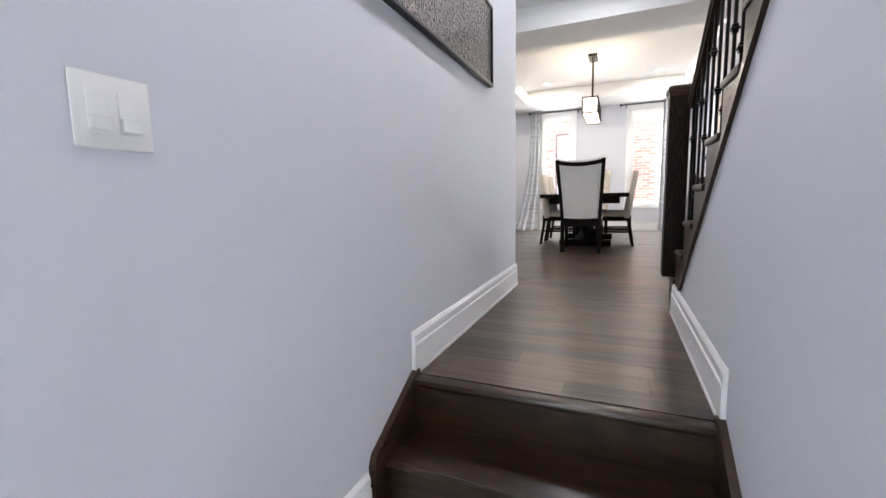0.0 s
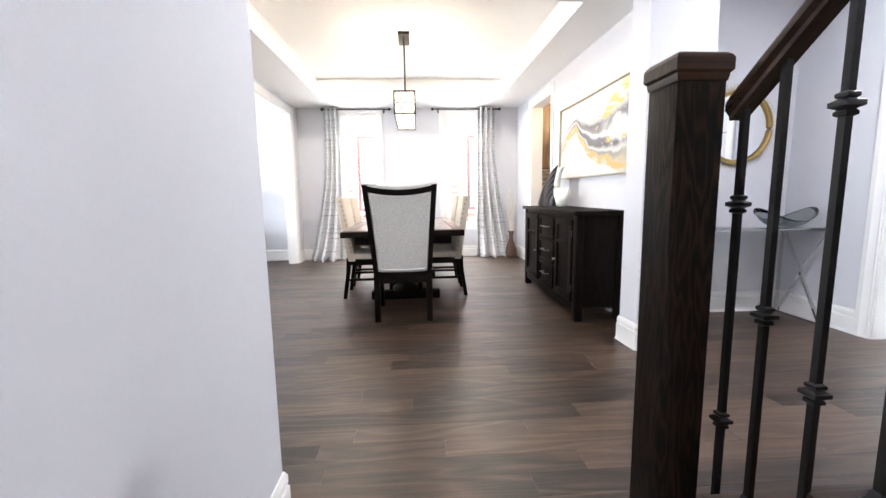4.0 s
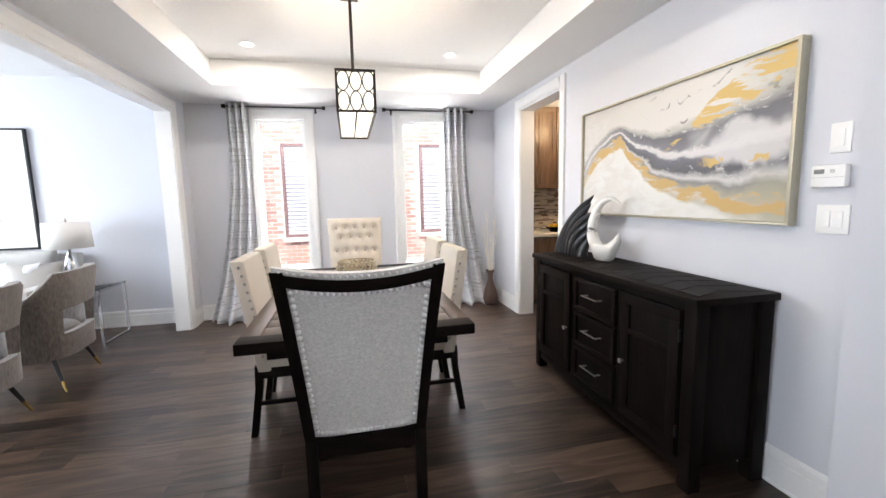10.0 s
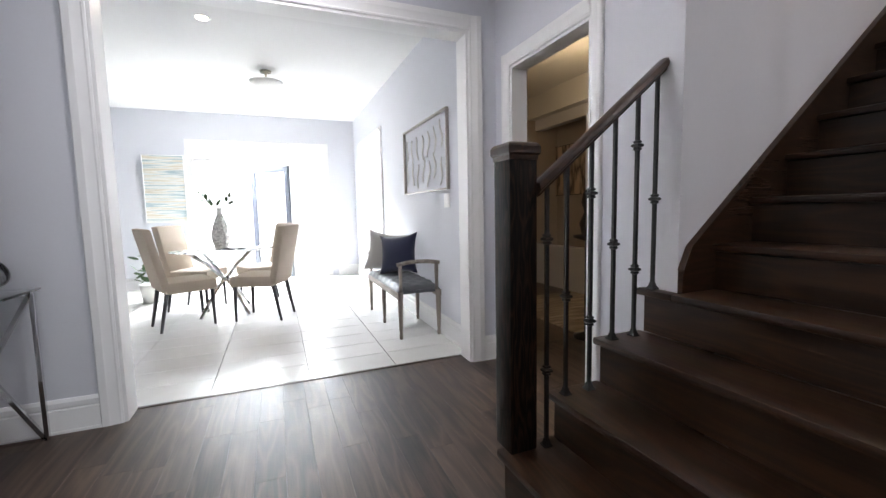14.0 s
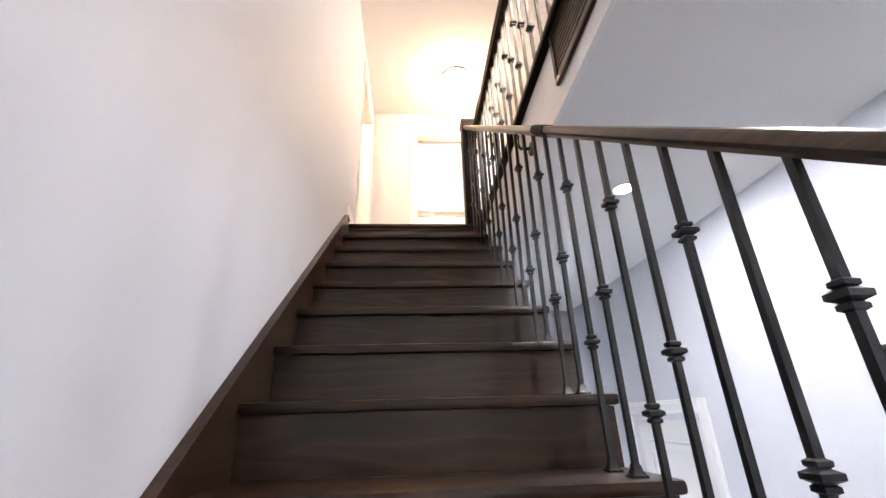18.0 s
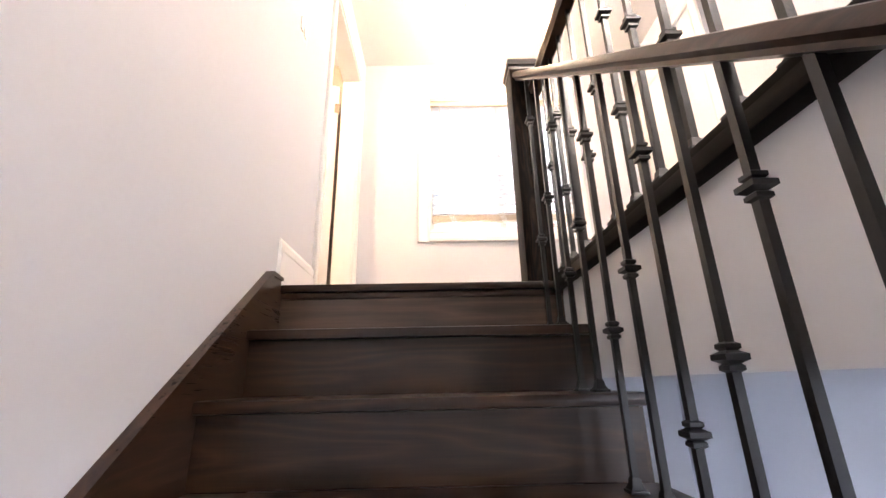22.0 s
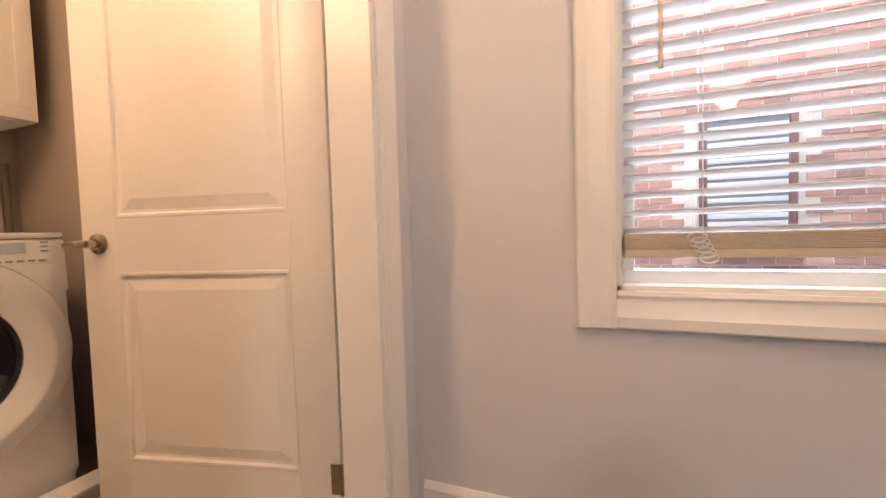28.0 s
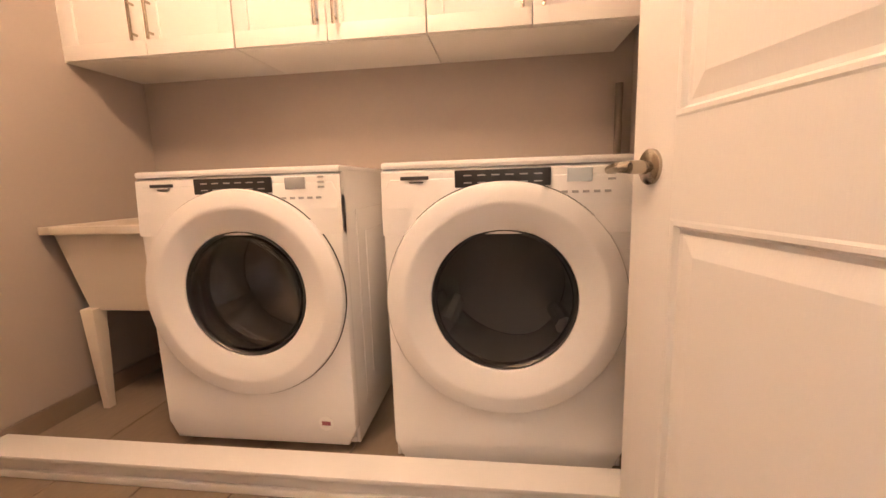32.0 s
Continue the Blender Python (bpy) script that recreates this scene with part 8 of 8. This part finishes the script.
for a, b, c, d in ((-0.03, 0.62, -0.31, -0.25), (-0.03, 0.62, 0.25, 0.30), (-0.03, 0.02, -0.25, 0.25), (0.56, 0.62, -0.25, 0.25)):
    bx(bm, a, b, c, d, 0.735, 0.765, 0.005)
part("rim", bm, TUBP, tb2)
for x, y in ((0.05, -0.21), (0.05, 0.21), (0.52, -0.21), (0.52, 0.21)):
    bm = bmesh.new()
    bx(bm, x - 0.03, x + 0.03, y - 0.03, y + 0.03, 0, 0.43, 0.004)
    for v in bm.verts:
        if v.co.z < 0.1:
            v.co.x, v.co.y = x + (v.co.x - x) * 0.5, y + (v.co.y - y) * 0.5
    part("leg", bm, TUBP, tb2)
bm = bmesh.new()
tube(bm, [(0.57, 0.0, 0.765), (0.57, 0.0, 0.90), (0.55, 0.0, 0.95), (0.48, 0.0, 0.965), (0.42, 0.0, 0.94), (0.41, 0.0, 0.91)], 0.011, 10)
part("faucet", bm, CHROME, tb2, "chrome gooseneck faucet")
jg = thing("bottle", "red plastic bottle on the floor beside the tub", "bottle", "", pose(3.98, -0.17, L + 0.02))
part("body", one(lathe, [(0.06, 0), (0.07, 0.01), (0.07, 0.20), (0.03, 0.25), (0.028, 0.28)], 20), mat("red_plastic", (0.45, 0.02, 0.02), 0.35), jg)
part("cap", one(lathe, [(0.03, 0.28), (0.03, 0.31)], 16), BLACK, jg)

# wall cabinets
SHAK = mat("white_cabinet_paint", (0.80, 0.79, 0.76), 0.35, vary=0.015)
for i in range(3):
    y1 = 0.29 - 0.735 * i
    y0 = y1 - 0.735
    wc = thing("wall_cabinet", "white shaker wall cabinet with two doors and bar pulls", "cabinet", "laundry wall cabinets", pose(3.86, 0, L + 1.428))
    part("body", one(bx, 0.02, 0.378, y0 + 0.001, y1 - 0.001, 0, 0.80, 0.002), SHAK, wc)
    mid = (y0 + y1) / 2
    for a, b, hx in ((y0 + 0.003, mid - 0.0015, mid - 0.035), (mid + 0.0015, y1 - 0.003, mid + 0.035)):
        d = part("door", one(bx, 0.004, 0.02, a, b, 0.002, 0.798, 0.002), SHAK, wc)
        bm = bmesh.new()
        for p0, p1, z0, z1 in ((a, b, 0.002, 0.06), (a, b, 0.74, 0.798), (a, a + 0.058, 0.06, 0.74), (b - 0.058, b, 0.06, 0.74)):
            bx(bm, -0.006, 0.004, p0, p1, z0, z1, 0.0015)
        part("door_frame", bm, SHAK, d)
        bm = bmesh.new()
        tube(bm, [(-0.034, hx, 0.05), (-0.034, hx, 0.21)], 0.006)
        for z in (0.075, 0.185):
            cyl(bm, (-0.006, hx, z), (-0.034, hx, z), 0.005)
        part("handle", bm, STEEL, d, "brushed nickel bar pull")
wf = thing("cabinet_filler", "white filler strip at the cabinet end", "trim", "", pose(3.86, 0.30, L + 1.428), "structure")
part("strip", one(bx, 0.0, 0.378, -0.009, 0.0, 0, 0.80), SHAK, wf)
pp = thing("drain_pipe", "dull metal pipe standing in the corner behind the dryer", "pipe", "", pose(4.19, -1.93, L + 0.02))
part("pipe", one(cyl, (0, 0, 0), (0, 0, 1.27), 0.016, None, 16), mat("dull_pipe", (0.20, 0.17, 0.14), 0.5, 0.6), pp)
hs = thing("vent_hose", "dark corrugated hose behind the dryer", "hose", "", pose(4.20, -1.85, L + 0.02))
bm = bmesh.new()
tube(bm, [(0.0, 0, 0.06), (0.0, 0, 0.35), (0.0, -0.02, 0.6), (0.0, -0.05, 0.8)], 0.045, 12)
part("hose", bm, BLACK, hs)
baseb = setting("laundry_tile_skirting", one(bx, 2.33, 4.238, 0.289, 0.30, L, L + 0.10), TILEL, "taupe tile skirting in the laundry", "baseboard")
setting("laundry_tile_skirting", one(bx, 4.229, 4.24, YW, 0.289, L, L + 0.10), TILEL, "taupe tile skirting in the laundry", "baseboard")
ll = thing("flush_light", "round frosted laundry ceiling light, lit warm", "ceiling light", "", pose(2.98, -0.72, UC))
part("rim", one(lathe, [(0.15, 0), (0.155, -0.02), (0.14, -0.03)], 32), STEEL, ll)
part("dome", one(lathe, [(0.142, -0.022), (0.13, -0.055), (0.09, -0.08), (0.004, -0.095)], 32), glow("lit_dome_laundry", (1.0, 0.78, 0.5), 9.0), ll)
lamp("laundry_lamp", "POINT", (2.98, -0.72, UC - 0.19), (2.98, -0.72, 0), 54, (1.0, 0.64, 0.37), 0.09)

# unseen ceiling light over the upper hall, added to light the stair wall
fl3 = thing("flush_light", "round frosted flush ceiling light, unseen, added to light the stair wall", "ceiling light", "", pose(0.50, 1.75, UC))
part("rim", one(lathe, [(0.17, 0), (0.175, -0.02), (0.16, -0.03)], 36), STEEL, fl3)
part("dome", one(lathe, [(0.162, -0.022), (0.15, -0.055), (0.11, -0.085), (0.05, -0.10), (0.004, -0.103)], 36), glow("lit_dome_hall", (1.0, 0.9, 0.8), 9.0), fl3)
lamp("upper_hall_fill_lamp", "POINT", (0.50, 1.75, UC - 0.19), (0.5, 1.75, 0), 80, (1.0, 0.84, 0.70), 0.09)
pan = setting("laundry_pan", one(bx, 3.42, 4.24, -2.0, 0.30, L, L + 0.008), GROUTL, "raised tiled floor behind the kerb", "floor")

# ---- outside ----
setting("ground", one(bx, -400, 400, -400, 400, -1.2, -1.0), mat("ground", (0.22, 0.21, 0.18), 0.9, grain=0.2, scale=3), "flat ground round the house", "ground")
YARD = mat("pale_concrete", (0.45, 0.44, 0.42), 0.8, grain=0.1, scale=6)
setting("patio", one(bx, 8.8, 14, 0, 9, -0.9, -0.1), YARD, "pale concrete patio outside the doors", "ground")


def fired(name, c, mort=False):
    return mat(name, c, 0.85, grain=0.2, scale=30, vary=0.08, bump=0.4, bump_scale=90)


RED1, RED2, RED3 = fired("brick_red", (0.37, 0.20, 0.16)), fired("brick_rose", (0.43, 0.27, 0.23)), fired("brick_brown", (0.29, 0.165, 0.14))
MORT = fired("mortar", (0.55, 0.52, 0.48))


def brick_house(name, label, y, face, x0, x1, z0, z1, wins, seed):
    """A neighbour's wall in running bond; face is the side that is seen."""
    t = thing(name, label, "house", "", pose(0, y, 0))
    rng_ = random.Random(seed)
    part("wall", one(bx, x0, x1, min(0, -face * 0.3), max(0, -face * 0.3), z0, z1), MORT, t)
    part("roof", one(bx, x0 - 0.4, x1 + 0.4, min(face * 0.4, -face * 4), max(face * 0.4, -face * 4), z1, z1 + 0.25), BLACK, t)
    verts, faces, mats_ = [], [], []
    bw_, bh_, g_ = 0.20, 0.066, 0.011
    r_ = 0
    z = z0
    while z < z1 - bh_:
        x = x0 + (0 if r_ % 2 else -(bw_ + g_) / 2)
        while x < x1:
            if not any(a - 0.08 < x + bw_ and x < b + 0.08 and c - 0.05 < z + bh_ and z < d + 0.05 for a, b, c, d in wins):
                o = face * (0.012 + rng_.uniform(-0.002, 0.003))
                n_ = len(verts)
                verts += [(x, 0, z), (x + bw_, 0, z), (x + bw_, 0, z + bh_), (x, 0, z + bh_), (x + 0.003, o, z + 0.003), (x + bw_ - 0.003, o, z + 0.003), (x + bw_ - 0.003, o, z + bh_ - 0.003), (x + 0.003, o, z + bh_ - 0.003)]
                faces += [(n_ + 4, n_ + 5, n_ + 6, n_ + 7), (n_, n_ + 1, n_ + 5, n_ + 4), (n_ + 1, n_ + 2, n_ + 6, n_ + 5), (n_ + 2, n_ + 3, n_ + 7, n_ + 6), (n_ + 3, n_, n_ + 4, n_ + 7)]
                mats_ += [rng_.choice((0, 0, 1, 1, 2))] * 5
            x += bw_ + g_
        z += bh_ + g_
        r_ += 1
    me = bpy.data.meshes.new("bricks")
    me.from_pydata(verts, [], faces)
    for m_ in (RED1, RED2, RED3):
        me.materials.append(m_)
    me.polygons.foreach_set("material_index", mats_)
    me.update()
    ob = new("bricks", me)
    ob.parent = t
    tagged(ob, "red and rose clay bricks in running bond", "", "", "stuff")
    for a, b, c, d in wins:
        w_ = part("window", one(bx, a, b, -0.02, 0.02, c, d), mat("dark_pane", (0.30, 0.31, 0.33), 0.15), t, "window with white louvred shutters")
        bm = bmesh.new()
        for p0, p1, q0, q1 in ((a - 0.06, b + 0.06, c - 0.06, c), (a - 0.06, b + 0.06, d, d + 0.06), (a - 0.06, a, c, d), (b, b + 0.06, c, d)):
            bx(bm, p0, p1, min(0, face * 0.05), max(0, face * 0.05), q0, q1, 0.004)
        part("frame", bm, fired("window_brown", (0.16, 0.09, 0.085)), w_)
        n_ = int((d - c) / 0.075)
        for k in range(n_):
            part("louvre", one(bx, a + 0.01, b - 0.01, min(face * 0.018, face * 0.045), max(face * 0.018, face * 0.045), c + 0.012 + k * 0.075, c + 0.058 + k * 0.075, 0.003), SLAT, w_)
        part("sill", one(bx, a - 0.1, b + 0.1, min(0, face * 0.09), max(0, face * 0.09), c - 0.14, c - 0.06, 0.004), MORT, w_)
    return t


brick_house("neighbour_house", "red brick house wall close beside the dining room", 12.4, -1, -4.2, 6.0, -1, 5.6, [(-0.95, -0.15, 0.75, 2.45), (1.75, 2.6, 0.75, 2.45)], 2)
# height of 9.4 is made up: unseen upper wall keeps sun off the landing
brick_house("neighbour_house", "brick house wall seen from the landing window", -5.6, 1, -3.5, 6.5, -1, 9.4, [(0.1, 0.75, 3.9, 5.0)], 3)
# board glows by itself to stand in for the overexposed outdoors
setting("backdrop", one(bx, 14.0, 14.1, -8, 16, -1, 9), glow("overexposed_glow", (0.95, 0.97, 1.0), 2.2), "glowing board in place of the overexposed outdoors beyond the patio", "backdrop")

# ---- floor boards and tiles ----
def board_mesh(l, w, mat_, axis="x", h=0.016):
    a, b = (l, w) if axis == "x" else (w, l)
    bm = bmesh.new()
    bx(bm, -a / 2, a / 2, -b / 2, b / 2, -h, 0)
    for v in bm.verts:
        if v.co.z > -0.001:
            v.co.x -= math.copysign(0.0002, v.co.x)
            v.co.y -= math.copysign(0.0002, v.co.y)
    bmesh.ops.bevel(bm, geom=[e for e in bm.edges if all(v.co.z > -0.001 for v in e.verts)], offset=0.0006, segments=1, affect="EDGES")
    return mesh_of("plank", bm, mat_, None)


floor_main = bpy.data.objects["floor_main"]
lengths = [0.55, 0.8, 1.05, 1.3, 1.6]
BW = 0.128
planks = [board_mesh(l, BW, FLOORW) for l in lengths]
rng = random.Random(17)
far_v, far_f = [], []
y = 1.405 + BW / 2
count = 0
while y < 9.165:
    x = -6.2 + rng.uniform(-0.9, 0)
    while x < 3.79:
        i = rng.randrange(5)
        l = lengths[i]
        a, b = max(x, -6.19), min(x + l, 3.80)
        near = -1.2 < x and x + l < 3.80 and y < 6.6 and count < 300
        if b - a > 0.03:
            if near:
                ob = new("plank", planks[i])
                ob.parent, ob.location = floor_main, (x + l / 2, y, 0)
                count += 1
            else:
                n = len(far_v)
                w = BW / 2
                far_v += [(a, y - w, -0.016), (b, y - w, -0.016), (b, y + w, -0.016), (a, y + w, -0.016), (a, y - w, -0.0006), (b, y - w, -0.0006), (b, y + w, -0.0006), (a, y + w, -0.0006),
                          (a + 0.0007, y - w + 0.0007, 0), (b - 0.0007, y - w + 0.0007, 0), (b - 0.0007, y + w - 0.0007, 0), (a + 0.0007, y + w - 0.0007, 0)]
                for k in range(4):
                    k2 = (k + 1) % 4
                    far_f += [(n + k, n + k2, n + 4 + k2, n + 4 + k), (n + 4 + k, n + 4 + k2, n + 8 + k2, n + 8 + k)]
                far_f.append((n + 8, n + 9, n + 10, n + 11))
        x += l
    y += BW
me = bpy.data.meshes.new("planks")
me.from_pydata(far_v, [], far_f)
me.materials.append(FLOORS)
me.update()
ob = new("planks", me)
ob.parent = floor_main
tagged(ob, "dark oak boards laid side by side", "", "", "stuff")
tagged(part("threshold", one(bx, 3.80, 3.83, 2.52, 4.65, -0.016, 0.004, 0.002), STAIRY, floor_main), "dark oak edge strip")

# landing boards run across the landing
FLOORY = wood("dark_oak_floor_landing", (0.026, 0.017, 0.013), (0.115, 0.078, 0.058), "y", 0.36, 11, 0.1, 0.35)
up = bpy.data.objects["floor_upper"]
lp = {l: board_mesh(l, BW, FLOORY, "y") for l in (0.50, 0.9)}
x, k = -0.12, 0
while x < XS1 - 0.02:
    for y0, l in (((-1.99, 0.50), (-1.49, 0.9)) if k % 2 else ((-1.99, 0.9), (-1.09, 0.50))):
        ob = new("plank", lp[l])
        ob.parent, ob.location = up, (x, y0 + l / 2, L)
    x += BW
    k += 1


def tile_field(parent, x0, x1, y0, y1, z, w, h, mat_, gap, shift, skip=None):
    bm = bmesh.new()
    bx(bm, -w / 2 + gap / 2, w / 2 - gap / 2, -h / 2 + gap / 2, h / 2 - gap / 2, -0.012, 0)
    bmesh.ops.bevel(bm, geom=[e for e in bm.edges if all(v.co.z > -0.001 for v in e.verts)], offset=0.0015, segments=1, affect="EDGES")
    me_ = mesh_of("tile", bm, mat_, None)
    r = 0
    y = y0 + h / 2
    while y < y1:
        x = x0 + w / 2 - (w * shift if r % 2 else 0)
        while x - w / 2 < x1:
            if not skip or not skip(x, y):
                o = new("tile", me_)
                o.parent, o.location = parent, (x, y, z)
            x += w
        y += h
        r += 1


tile_field(bpy.data.objects["floor_breakfast"], 3.83, 8.55, 2.44, 7.8, 0.0, 0.305, 0.61, TILEF, 0.004, 0.0)
tile_field(bpy.data.objects["floor_laundry"], 2.33, 3.3, -2.145, 0.28, L, 0.61, 0.305, TILEL, 0.004, 0.0)
tile_field(pan, 3.42, 4.2, -2.145, 0.28, L + 0.02, 0.61, 0.305, TILEL, 0.004, 0.0)
setting("laundry_threshold", one(bx, XS1 - 0.005, XS1 + 0.138, -1.812, -1.018, L - 0.015, L + 0.001, 0.002), TILEL, "taupe tile threshold at the laundry door", "trim")
